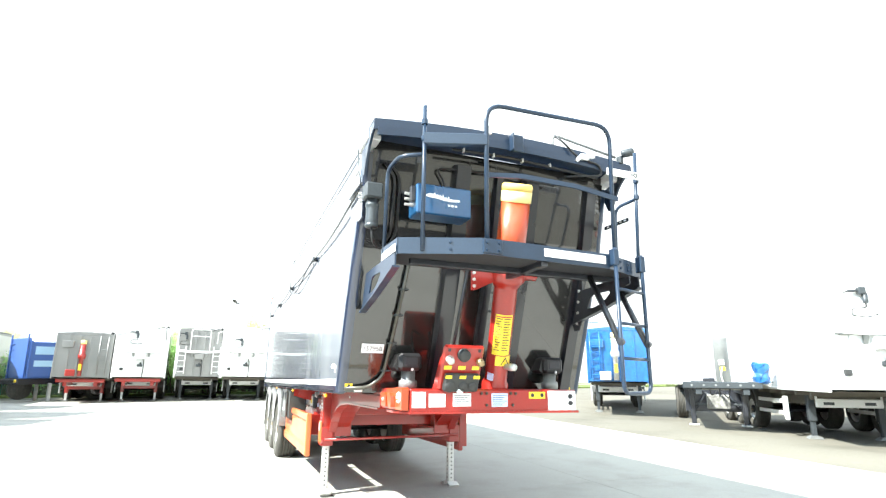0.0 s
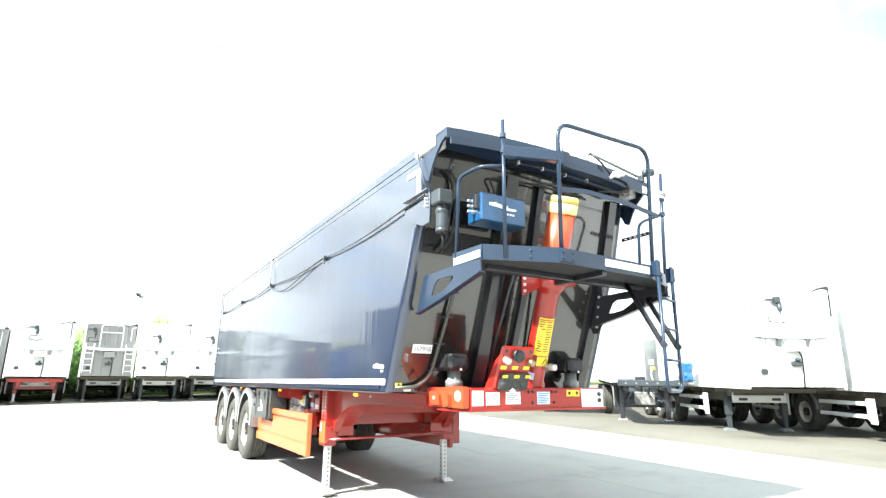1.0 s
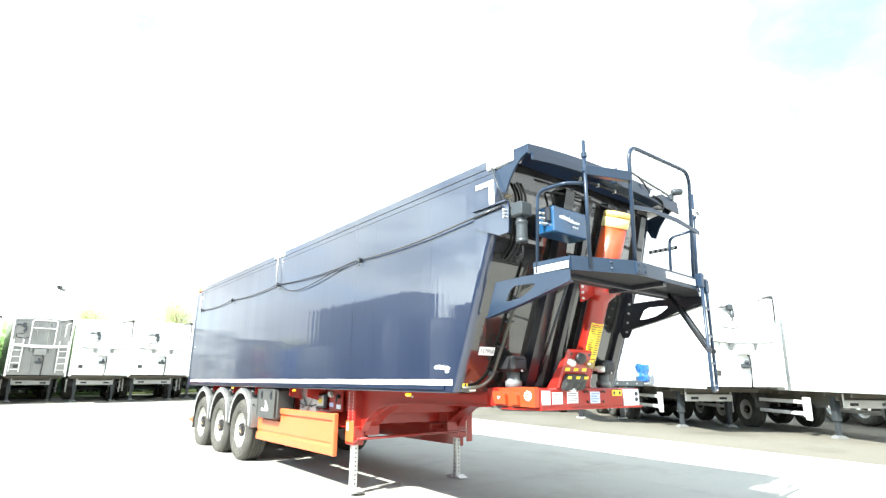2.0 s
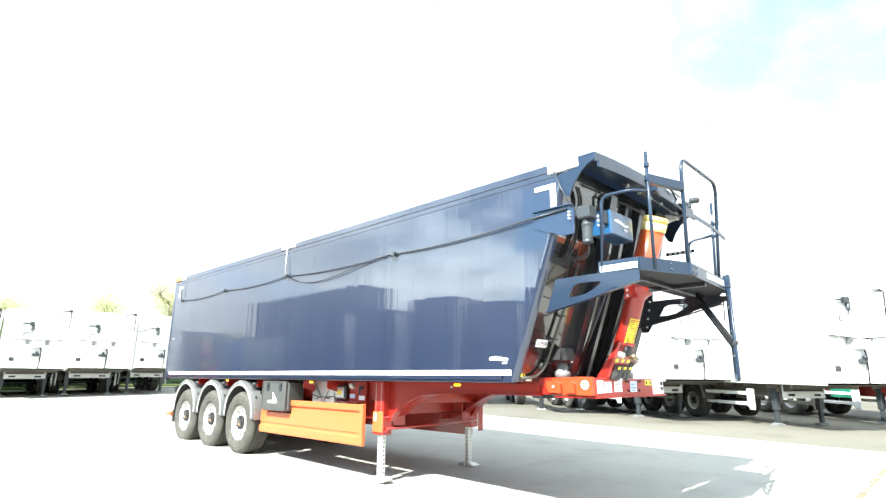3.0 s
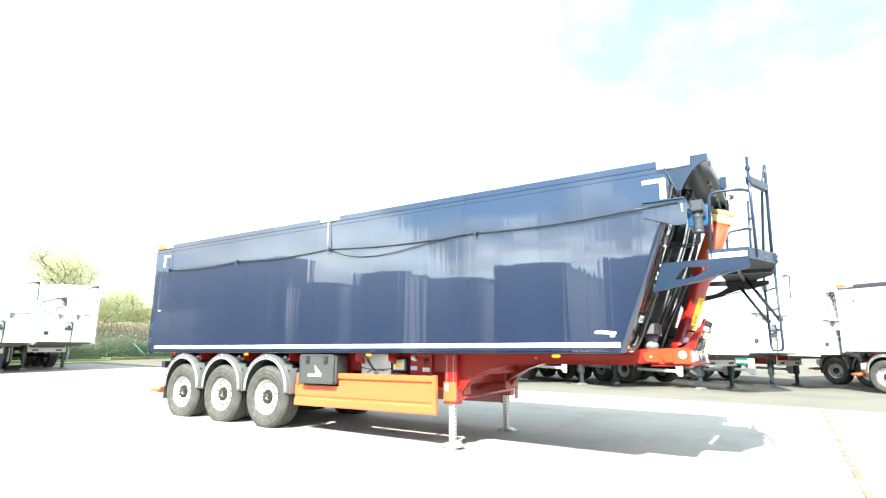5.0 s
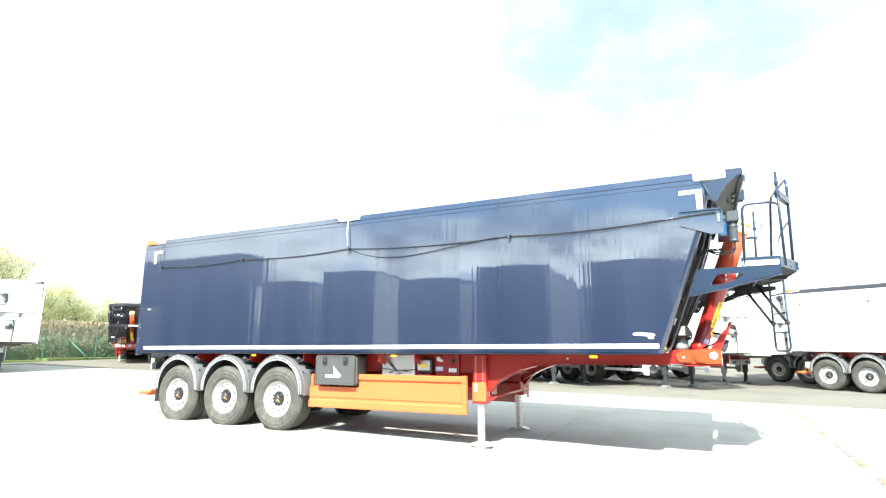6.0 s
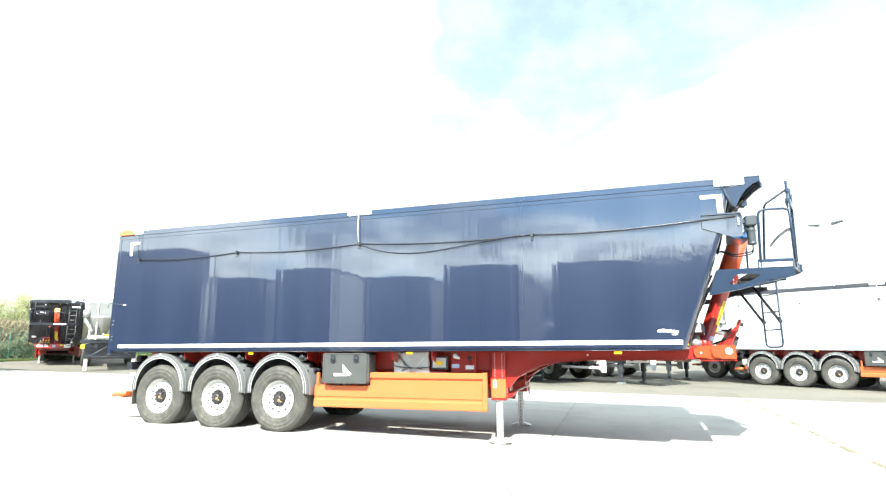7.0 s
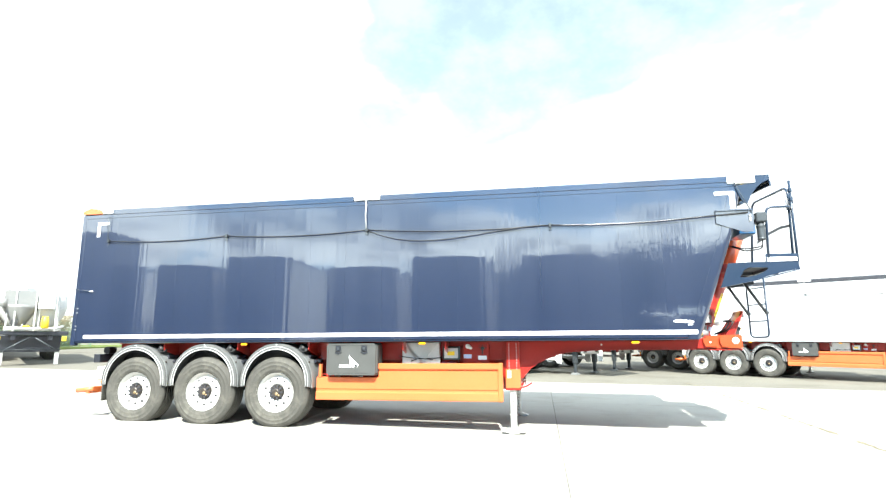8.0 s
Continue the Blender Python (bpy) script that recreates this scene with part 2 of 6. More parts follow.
CONDUIT_GREY = material("grey_steel_conduit", (0.10, 0.095, 0.080), 0.35, 0.6, 0, 0.15, 60, 6)
CONCRETE = material("pale_concrete_slab", (0.335, 0.328, 0.293), 0.88, 0, 0, 0.10, 35, 0.55, 0.25, 90,
                    dirt=(0.225, 0.215, 0.185), dirt_amount=0.55, rand=0.05)
UNDERBODY = material("dusty_dark_underbody", (0.115, 0.106, 0.086), 0.75, 0, 0, 0.25, 30, 2)
YARD = material("worn_dusty_yard_surface", (0.128, 0.120, 0.094), 0.92, 0, 0, 0.16, 12, 0.22, 0.3, 30, dirt=(0.066, 0.060, 0.044), dirt_amount=0.8)
SEAM = material("dusty_joint_filler", (0.165, 0.145, 0.092), 0.95, 0, 0, 0.25, 30, 2)
BARK = material("bark", (0.13, 0.10, 0.075), 0.9, 0, 0, 0.3, 20, 3, 0.4, 25)
BUSH_LEAF = material("fresh_green_leaf", (0.42, 0.60, 0.26), 0.6, 0, 0, 0.25, 3, 0.7, rand=0.1, translucent=0.5)
LEAF = material("spring_leaf", (0.52, 0.54, 0.30), 0.6, 0, 0, 0.25, 3, 0.7, rand=0.1, translucent=0.5)
LEAF_PALE = material("pale_blossom_leaf", (0.55, 0.55, 0.33), 0.6, 0, 0, 0.25, 3, 0.7, rand=0.1, translucent=0.5)
DARK_LEAF = material("dark_evergreen_leaf", (0.085, 0.105, 0.065), 0.6, 0, 0, 0.25, 3, 0.7, rand=0.1)
HEDGE = material("hedge_twigs", (0.225, 0.195, 0.120), 0.85, 0, 0, 0.35, 3, 0.6)
UNDERGROWTH = material("undergrowth_leaf", (0.185, 0.215, 0.125), 0.7, 0, 0, 0.35, 3, 0.6, translucent=0.3)
FENCE = material("green_fence_coating", (0.050, 0.17, 0.115), 0.45, 0, 0.2, 0.1)
GRASS = material("verge_grass", (0.10, 0.13, 0.035), 0.9, 0, 0, 0.3, 8, 0.8, 0.4, 30)


# ---- mesh tools ----
class Shape:
    """Collects faces for one mesh."""

    def __init__(self):
        self.v, self.f, self.s = [], [], []

    def add(self, verts, faces, smooth=False):
        k = len(self.v)
        self.v += [tuple(p) for p in verts]
        self.f += [tuple(i + k for i in f) for f in faces]
        self.s += [smooth] * len(faces)
        return self

    def box(self, x0, x1, y0, y1, z0, z1, c=0.004, m=None):
        lo, hi = (min(x0, x1), min(y0, y1), min(z0, z1)), (max(x0, x1), max(y0, y1), max(z0, z1))
        c = min(c, 0.45 * min(h - l for l, h in zip(lo, hi)))
        vs, idx = [], {}
        for sx in (0, 1):
            for sy in (0, 1):
                for sz in (0, 1):
                    for axis in range(3):
                        p = [(lo, hi)[s][k] + (c if s == 0 else -c) for k, s in enumerate((sx, sy, sz))]
                        s = (sx, sy, sz)[axis]
                        p[axis] = (lo, hi)[s][axis]
                        idx[(sx, sy, sz, axis)] = len(vs)
                        vs.append(Vector(p))
        fs = []
        for axis in range(3):
            a, b = [k for k in range(3) if k != axis]
            for s in (0, 1):
                loop = []
                for ca, cb in ((0, 0), (1, 0), (1, 1), (0, 1)):
                    key = [0, 0, 0]
                    key[axis], key[a], key[b] = s, ca, cb
                    loop.append(idx[(*key, axis)])
                flip = (s == 0) != (axis == 1)
                fs.append(loop[::-1] if flip else loop)
            for ca in (0, 1):
                for cb in (0, 1):
                    k0, k1 = [0, 0, 0], [0, 0, 0]
                    k0[a], k0[b], k1[a], k1[b], k1[axis] = ca, cb, ca, cb, 1
                    loop = [idx[(*k0, a)], idx[(*k1, a)], idx[(*k1, b)], idx[(*k0, b)]]
                    fs.append(loop)
        for key in [(i, j, k) for i in (0, 1) for j in (0, 1) for k in (0, 1)]:
            fs.append([idx[(*key, t)] for t in range(3)])
        if m is not None:
            vs = [m @ p for p in vs]
        return self.add(vs, fs)

    def prism(self, pts, axis, a, b, smooth=False):
        """A flat outline in the two other axes (in order), drawn out along the axis from a to b."""
        n = len(pts)
        put = lambda p, d: {0: (d, p[0], p[1]), 1: (p[0], d, p[1]), 2: (p[0], p[1], d)}[axis]
        vs = [put(p, a) for p in pts] + [put(p, b) for p in pts]
        k = len(self.v)
        self.add(vs, [list(range(n)), list(range(2 * n - 1, n - 1, -1))])
        self.f += [(k + i, k + (i + 1) % n, k + n + (i + 1) % n, k + n + i) for i in range(n)]
        self.s += [smooth] * n
        return self

    def ring_plate(self, outer, inner, axis, a, b):
        """A plate with one hole: outer and inner outlines of the same number of points."""
        n = len(outer)
        put = lambda p, d: {0: (d, p[0], p[1]), 1: (p[0], d, p[1]), 2: (p[0], p[1], d)}[axis]
        vs = [put(p, d) for d in (a, b) for loop in (outer, inner) for p in loop]
        fs = []
        for i in range(n):
            j = (i + 1) % n
            fs += [(i, j, n + j, n + i), (2 * n + i, 3 * n + i, 3 * n + j, 2 * n + j),
                   (i, 2 * n + i, 2 * n + j, j), (n + i, n + j, 3 * n + j, 3 * n + i)]
        return self.add(vs, fs)

    def tube(self, path, r, n=10):
        path = [Vector(p) for p in path]
        d = (path[1] - path[0]).normalized()
        u = d.orthogonal().normalized()
        vs = []
        for i, p in enumerate(path):
            a, b = path[max(i - 1, 0)], path[min(i + 1, len(path) - 1)]
            t = (b - a).normalized()
            u = (u - t * u.dot(t)).normalized()
            w = t.cross(u)
            vs += [p + r * (math.cos(2 * math.pi * k / n) * u + math.sin(2 * math.pi * k / n) * w) for k in range(n)]
        fs = [(i * n + k, i * n + (k + 1) % n, (i + 1) * n + (k + 1) % n, (i + 1) * n + k) for i in range(len(path) - 1) for k in range(n)]
        self.add(vs, fs, True)
        m = len(self.v) - len(vs)
        self.f += [tuple(m + k for k in range(n))[::-1], tuple(m + len(vs) - n + k for k in range(n))]
        self.s += [False, False]
        return self

    def lathe(self, profile, origin, direction, n=24, smooth=True, caps=True):
        """Turns (radius, distance along the axis) pairs about an axis."""
        o, d = Vector(origin), Vector(direction).normalized()
        u = d.orthogonal().normalized()
        w = d.cross(u)
        vs = [o + h * d + r * (math.cos(2 * math.pi * k / n) * u + math.sin(2 * math.pi * k / n) * w) for r, h in profile for k in range(n)]
        fs = [(i * n + k, i * n + (k + 1) % n, (i + 1) * n + (k + 1) % n, (i + 1) * n + k) for i in range(len(profile) - 1) for k in range(n)]
        m = len(self.v)
        self.add(vs, fs, smooth)
        if caps and profile[0][0] > 1e-4:
            self.f.append(tuple(m + k for k in range(n))[::-1])
            self.s.append(False)
        if caps and profile[-1][0] > 1e-4:
            self.f.append(tuple(m + (len(profile) - 1) * n + k for k in range(n)))
            self.s.append(False)
        return self

    def mesh(self, name, mat):
        me = bpy.data.meshes.new(name)
        me.from_pydata(self.v, [], self.f)
        me.polygons.foreach_set("use_smooth", self.s)
        bm = bmesh.new()
        bm.from_mesh(me)
        bmesh.ops.recalc_face_normals(bm, faces=bm.faces)
        bm.to_mesh(me)
        bm.free()
        me.materials.append(mat)
        return me


def fillet(points, r, n=5):
    """Rounds the corners of a line of points."""
    pts = [Vector(p) for p in points]
    out = [pts[0]]
    for a, b, c in zip(pts, pts[1:], pts[2:]):
        d1, d2 = (a - b).normalized(), (c - b).normalized()
        k = min(r, 0.45 * (a - b).length, 0.45 * (c - b).length)
        p, q = b + d1 * k, b + d2 * k
        out += [(1 - s) ** 2 * p + 2 * s * (1 - s) * b + s * s * q for s in (i / n for i in range(n + 1))]
    return out + [pts[-1]]


def sag(a, b, drop, n=12):
    a, b = Vector(a), Vector(b)
    return [a.lerp(b, i / n) + Vector((0, 0, -drop * 4 * (i / n) * (1 - i / n))) for i in range(n + 1)]


def thing(name, m, label, category, group="", kind=""):
    ob = new(name)
    ob.matrix_basis = m
    return tagged(ob, label, category, group, kind)


def part(name, shape, mat, parent, label="", m=None):
    ob = new(name, shape.mesh(name, mat) if isinstance(shape, Shape) else shape)
    ob.parent = parent
    if m is not None:
        ob.matrix_basis = m
    return tagged(ob, label) if label else ob


def S():
    return Shape()


def lettering(text, size):
    """Flat letters in the built-in font, centred, as a mesh."""
    cu = bpy.data.curves.new("letters", "FONT")
    cu.body, cu.size, cu.align_x, cu.extrude = text, size, "CENTER", 0.0004
    ob = new("letters", cu)
    me = bpy.data.meshes.new_from_object(ob.evaluated_get(bpy.context.evaluated_depsgraph_get()))
    bpy.data.objects.remove(ob)
    me.name = "print"
    me.materials.clear()
    me.materials.append(INK)
    return me


def ground_z(x, y):
    """The yard rises gently away from the coupling end of the trailer."""
    x, y = max(-30.0, min(45.0, x)), max(-30.0, min(45.0, y))
    level = max(0.0, min(10.0, x - 9.6)) * max(0.0, min(1.0, (22.0 - y) / 8.0))
    return 0.019 * (y - 6.75) + 0.020 * (x - 1.25) - 0.022 * level


# ---- wheels, shared by all trailers ----
def tyre_shape(R=0.535, w=0.375, rim=0.295):
    s = S()
    h = w / 2
    prof = [(rim, -h + 0.03), (rim + 0.02, -h + 0.012), (rim + 0.05, -h + 0.002), (rim + 0.055, -h), (rim + 0.063, -h), (rim + 0.068, -h), (R - 0.13, -h - 0.003), (R - 0.127, -h - 0.005), (R - 0.119, -h - 0.005), (R - 0.115, -h - 0.003), (R - 0.075, -h + 0.004), (R - 0.072, -h + 0.002), (R - 0.062, -h + 0.005), (R - 0.058, -h + 0.009), (R - 0.05, -h + 0.012), (R - 0.018, -h + 0.035), (R, -h + 0.06)]
    tread = []
    for k in range(5):
        c = -h + 0.06 + (w - 0.12) * (k + 0.5) / 5
        g = (w - 0.12) / 10
        tread += [(R, c - g + 0.008), (R + 0.001, c + g - 0.008)] + ([(R - 0.014, c + g - 0.006), (R - 0.014, c + g + 0.006)] if k < 4 else [])
    prof = prof + tread + [(r, -z) for r, z in reversed(prof)]
    return s.lathe(prof, (0, 0, 0), (1, 0, 0), 48, True, False)


def rim_shape(rim=0.298):
    """The outer face looks along -x."""
    s = S()
    s.lathe([(rim + 0.012, -0.172), (rim + 0.014, -0.160), (rim - 0.004, -0.150), (rim - 0.016, -0.120), (rim - 0.028, -0.085), (0.235, -0.078),
             (0.225, -0.092), (0.165, -0.112), (0.120, -0.114), (0.118, 0.05), (rim, 0.06), (rim, 0.15)], (0, 0, 0), (1, 0, 0), 48, True, False)
    return s


TYRE_ME, RIM_ME = tyre_shape().mesh("tyre", RUBBER), rim_shape().mesh("rim", RIM)
HUB_ME = S().lathe([(0.0, -0.170), (0.045, -0.168), (0.055, -0.160), (0.058, -0.145), (0.098, -0.140), (0.104, -0.130), (0.112, -0.100)], (0, 0, 0), (1, 0, 0), 20, False).mesh("hub", HUB)
STAR = [(r * math.cos(math.tau * (k + d) / 10), r * math.sin(math.tau * (k + d) / 10)) for k in range(10) for r, d in ((0.062, -0.30), (0.112, -0.17), (0.112, 0.17), (0.062, 0.30))]
STAR_ME = S().prism(STAR, 0, -0.158, -0.105).mesh("hub_star", INK)
CAP_ME = S().lathe([(0.0, -0.176), (0.020, -0.175), (0.026, -0.171), (0.026, -0.155)], (0, -0.022, -0.022), (1, 0, 0), 14).lathe(
    [(0.0, -0.166), (0.014, -0.165), (0.014, -0.135)], (0, -0.055, -0.045), (1, 0, 0), 8).mesh("hub_cap", BRASS)
STUD_ME = S().lathe([(0.0, -0.116), (0.015, -0.115), (0.016, -0.085)], (0, 0, 0), (1, 0, 0), 10, False).mesh("rim_hole", INK)


def wheel(parent, x, y, z, side, near=False):
    """side -1 shows its face to -x."""
    w = new("wheel")
    w.parent = parent
    w.matrix_basis = pose(x, y, z, 0, 0, 0 if side < 0 else 180)
    part("tyre", TYRE_ME, RUBBER, w)
    part("rim", RIM_ME, RIM, w)
    part("hub", HUB_ME, HUB, w)
    part("hub_star", STAR_ME, INK, w)
    part("hub_cap", CAP_ME, BRASS, w)
    for k in range(10 if near else 0):
        a = math.tau * (k + 0.5) / 10
        part("rim_hole", STUD_ME, INK, w, m=pose(0, 0.200 * math.cos(a), 0.200 * math.sin(a)))
    return w


def fender_shape(R=0.580, w=0.43, a0=-6, a1=186, t=0.012):
    """A half-round guard with a deep outer flange."""
    s = S()
    n = 20
    lip = R - 0.078
    prof = [(-w / 2, lip), (-w / 2, R), (-w / 2 + 0.035, R + 0.018), (w / 2 - 0.035, R + 0.018), (w / 2, R), (w / 2, R - 0.03), (w / 2 - t, R - 0.03), (w / 2 - t, R - t), (-w / 2 + t, R - t), (-w / 2 + t, lip)]
    m = len(prof)
    vs = [(x, rr * math.cos(a), rr * math.sin(a)) for a in [radians(a0 + (a1 - a0) * k / n) for k in range(n + 1)] for x, rr in prof]
    fs = [(i * m + k, i * m + (k + 1) % m, (i + 1) * m + (k + 1) % m, (i + 1) * m + k) for i in range(n) for k in range(m)]
    return s.add(vs, fs + [tuple(range(m)), tuple(n * m + k for k in range(m))], False)


def fender_trim_shape(R=0.580, w=0.43, a0=-6, a1=186):
    s = S()
    for r, wire in ((R - 0.076, 0.0065), (R - 0.036, 0.004)):
        s.tube([(-w / 2 - 0.002, r * math.cos(radians(a0 + (a1 - a0) * k / 24)), r * math.sin(radians(a0 + (a1 - a0) * k / 24))) for k in range(25)], wire, 6)
    return s


def fender_shield_shape(R=0.599, w=0.40, a0=138, a1=187):
    """A paler grey plate added over the guard's leading quarter, where the barrel shows pale."""
    n = 8
    vs = [(x, r * math.cos(a), r * math.sin(a)) for a in [radians(a0 + (a1 - a0) * k / n) for k in range(n + 1)] for x, r in ((-w / 2, R), (w / 2, R), (w / 2, R + 0.007), (-w / 2, R + 0.007))]
    fs = [(4 * i + k, 4 * i + (k + 1) % 4, 4 * i + 4 + (k + 1) % 4, 4 * i + 4 + k) for i in range(n) for k in range(4)]
    return S().add(vs, fs + [(0, 1, 2, 3), (4 * n, 4 * n + 1, 4 * n + 2, 4 * n + 3)])


FENDER_ME, FENDER_TRIM_ME = fender_shape().mesh("mudguard", FENDER), fender_trim_shape().mesh("edge_trim", TRIM_GREY)
SHIELD_ME = fender_shield_shape().mesh("guard_shield", GREY_CAST)
CLAMP_ME = S().box(-0.15, 0.16, -0.05, 0.05, 0.0, 0.05, 0.012).lathe([(0.0, 0.0), (0.03, 0.0), (0.03, 0.32), (0.0, 0.33)], (-0.17, 0.0, 0.065), (1, 0, 0), 10).box(-0.12, -0.06, -0.07, 0.07, 0.03, 0.09, 0.01).mesh("guard_clamp", PLASTIC)


# ---- the tipping trailer ----
HALF, FAR = 1.28, 1.355          # the body's two sides
FRONT = [(0.0, 1.35), (-0.54, 2.83), (-0.72, 3.56)]   # leading edge: (along, height)


def front_y(z):
    for (ya, za), (yb, zb) in zip(FRONT, FRONT[1:]):
        if z <= zb:
            return ya + (yb - ya) * (z - za) / (zb - za)
    return FRONT[-1][0]


def front_matrix(x, z, off=0.0):
    """A frame on the sloping headboard: x across, z up along the slope, -y outwards."""
    (ya, za), (yb, zb) = FRONT[:2] if z < 2.83 else FRONT[1:]
    lean = math.degrees(math.atan2(yb - ya, zb - za))
    return pose(x, front_y(z), z, -lean, 0, 0) @ Matrix.Translation((0, -off, 0))


def build_tipper(m, label, body, skin_front, trim, chassis, guard, rail, main=True, hub_z=0.575, lift=0.0):
    t = thing("tipping_trailer", m, label, "trailer", "" if main else "parked trailers")
    rear, top = 9.82, 3.602
    rnd = random.Random(4)

    # body shell
    def half(side):
        return HALF if side < 0 else FAR

    def inner(side):
        return half(side) - 0.05

    shell = S()
    for sx in (-1, 1):
        shell.prism([(0.02, 1.37), (rear - 0.05, 1.37), (rear - 0.05, 3.45), (-0.66, 3.45), (-0.53, 2.83)], 0, sx * inner(sx), sx * (inner(sx) + 0.028))
    shell.box(-inner(-1), inner(1), 0.05, rear - 0.02, 1.37, 1.43)
    shell.box(-inner(-1), inner(1), rear - 0.09, rear - 0.02, 1.37, 3.40)
    body_ob = part("body", shell, body, t)
    # side skins, plank by plank
    edges = [0.10] + [0.42 + 0.585 * k for k in range(16)] + [rear]
    for sx in (-1, 1):
        for i in range(len(edges) - 1):
            y1 = edges[i + 1]
            g = 0.0004
            if i == 0:
                out = [(0.10, 1.41), (0.42 - g, 1.41), (0.42 - g, 3.452), (-0.62, 3.452), (-0.38, 2.83)]
            else:
                y0 = edges[i]
                out = [(y0 + g, 1.41), (y1 - g, 1.41), (y1 - g, 3.452), (y0 + g, 3.452)]
            part("side_panel", S().prism(out, 0, sx * (half(sx) - 0.022), sx * (half(sx) - rnd.uniform(0.0, 0.0008))), body, body_ob)
    for sx in (-1, 1):
        s = S()
        s.prism([(0.175, 1.368), (rear, 1.368), (rear, 1.408), (0.175, 1.408)], 0, sx * (half(sx) - 0.06), sx * (half(sx) + 0.006))
        s.box(sx * (half(sx) - 0.07), sx * (half(sx) - 0.012), 0.03, rear, 1.338, 1.366, 0.004)
        part("bottom_rail", s, body, body_ob)
        s = S()
        s.box(sx * (half(sx) - 0.06), sx * (half(sx) + 0.004), -0.60, rear, 3.4545, 3.5155, 0.003)
        s.box(sx * (half(sx) - 0.06), sx * (half(sx) + 0.009), -0.55, 4.55, 3.518, top, 0.004)
        s.box(sx * (half(sx) - 0.06), sx * (half(sx) + 0.009), 4.99, rear - 0.30, 3.518, top, 0.004)
        part("top_rail", s, body if main else SLATE, body_ob)
        # rounded corner post along the sloping edge
        s = S()
        n = 7
        prof = [(half(sx) + 0.006, 0.17)] + [(half(sx) + 0.006 - 0.07 * (1 - math.cos(a)), 0.07 - 0.07 * math.sin(a) - 0.0) for a in [radians(90 * k / n) for k in range(n + 1)]] + [(half(sx) - 0.08, 0.0), (half(sx) - 0.08, 0.17)]
        vs = [(sx * px, front_y(z) + py, z) for z in (1.35, 2.83, 3.45) for px, py in prof]
        k = len(prof)
        s.add(vs, [(i * k + j, i * k + (j + 1) % k, (i + 1) * k + (j + 1) % k, (i + 1) * k + j) for i in (0, 1) for j in range(k)], False)
        s.add(vs, [tuple(range(k)), tuple(2 * k + j for j in range(k))])
        part("corner_post", s, body if sx < 0 else trim, body_ob)
        part("reflective_stripe", S().box(sx * (half(sx) - 0.004), sx * (half(sx) + 0.0095), 0.045, rear - 0.18, 1.412, 1.470, 0.001), WHITE_TAPE, body_ob, "white reflective stripe")
        for (ya, yb, yc) in ((-0.585, -0.32, -0.515), (9.58, 9.36, 9.525)):
            s = S().box(sx * (half(sx) - 0.002), sx * (half(sx) + 0.0095), min(ya, yb), max(ya, yb), 3.335, 3.385, 0.001)
            s.box(sx * (half(sx) - 0.002), sx * (half(sx) + 0.0095), min(ya, yc), max(ya, yc), 3.13, 3.335, 0.001)
            part("corner_mark", s, WHITE_TAPE, body_ob, "white reflective corner mark")
        # cover sheet brackets and spring arms
        for (yc, wd) in ((-0.683, 0.365), (4.77, 0.42), (rear - 0.42, 0.20)):
            part("sheet_bracket", S().box(sx * (half(sx) - 0.10), sx * (half(sx) + 0.030), yc - wd / 2, yc + wd / 2, 3.49 if yc < 0 else 3.53, 3.63, 0.01), WHITE_TAPE, t, "white painted cover bracket")
    # rear
    s = S()
    for sx in (-1, 1):
        s.box(sx * (half(sx) - 0.09), sx * (half(sx) + 0.008), rear - 0.01, rear + 0.07, 1.30, 3.52, 0.012)
    s.box(-HALF, FAR, rear, rear + 0.06, 3.42, 3.53, 0.01)
    part("rear_frame", s, body, body_ob)
    part("tailgate", S().box(-HALF + 0.09, FAR - 0.09, rear, rear + 0.05, 1.36, 3.42, 0.008), body, body_ob)
    for sx in (-1, 1):
        part("corner_cap", S().prism([(rear - 0.32, 3.535), (rear + 0.07, 3.535), (rear + 0.07, 3.585), (rear - 0.05, 3.635), (rear - 0.2, 3.62), (rear - 0.32, 3.56)], 0, sx * (half(sx) - 0.14), sx * (half(sx) + 0.012)), ORANGE, body_ob, "orange rear corner cap")
    part("catch_tip", S().box(-HALF - 0.032, -HALF - 0.006, rear - 0.285, rear - 0.225, 2.188, 2.208, 0.006), STICKER, body_ob)
    for z in (1.91, 1.84, 1.62, 1.56):
        part("tailgate_bolt", S().lathe([(0.0, -0.018), (0.010, -0.016), (0.012, 0.0)], (-HALF - 0.008, rear - 0.02, z), (1, 0, 0), 8, False), GREY_CAST, body_ob)
    part("rear_catch", S().tube(fillet([(-HALF - 0.02, rear - 0.24, 2.20), (-HALF - 0.035, rear - 0.05, 2.225), (-HALF - 0.04, rear + 0.10, 2.24), (-HALF - 0.04, rear + 0.12, 2.15)], 0.04), 0.005, 6), MOTOR, t, "bent steel tailgate catch rod")

    # headboard: glossy plate with upright ribs
    s = S()
    for (ya, za), (yb, zb) in zip(FRONT, FRONT[1:]):
        s.add([(-HALF + 0.08, ya, za), (FAR - 0.08, ya, za), (FAR - 0.08, yb, zb), (-HALF + 0.08, yb, zb),
               (-HALF + 0.08, ya + 0.03, za), (FAR - 0.08, ya + 0.03, za), (FAR - 0.08, yb + 0.03, zb), (-HALF + 0.08, yb + 0.03, zb)],
              [(0, 1, 2, 3), (4, 7, 6, 5), (0, 4, 5, 1), (3, 2, 6, 7), (0, 3, 7, 4), (1, 5, 6, 2)])
    head = part("headboard", s, skin_front, t, "glossy black sloping headboard")
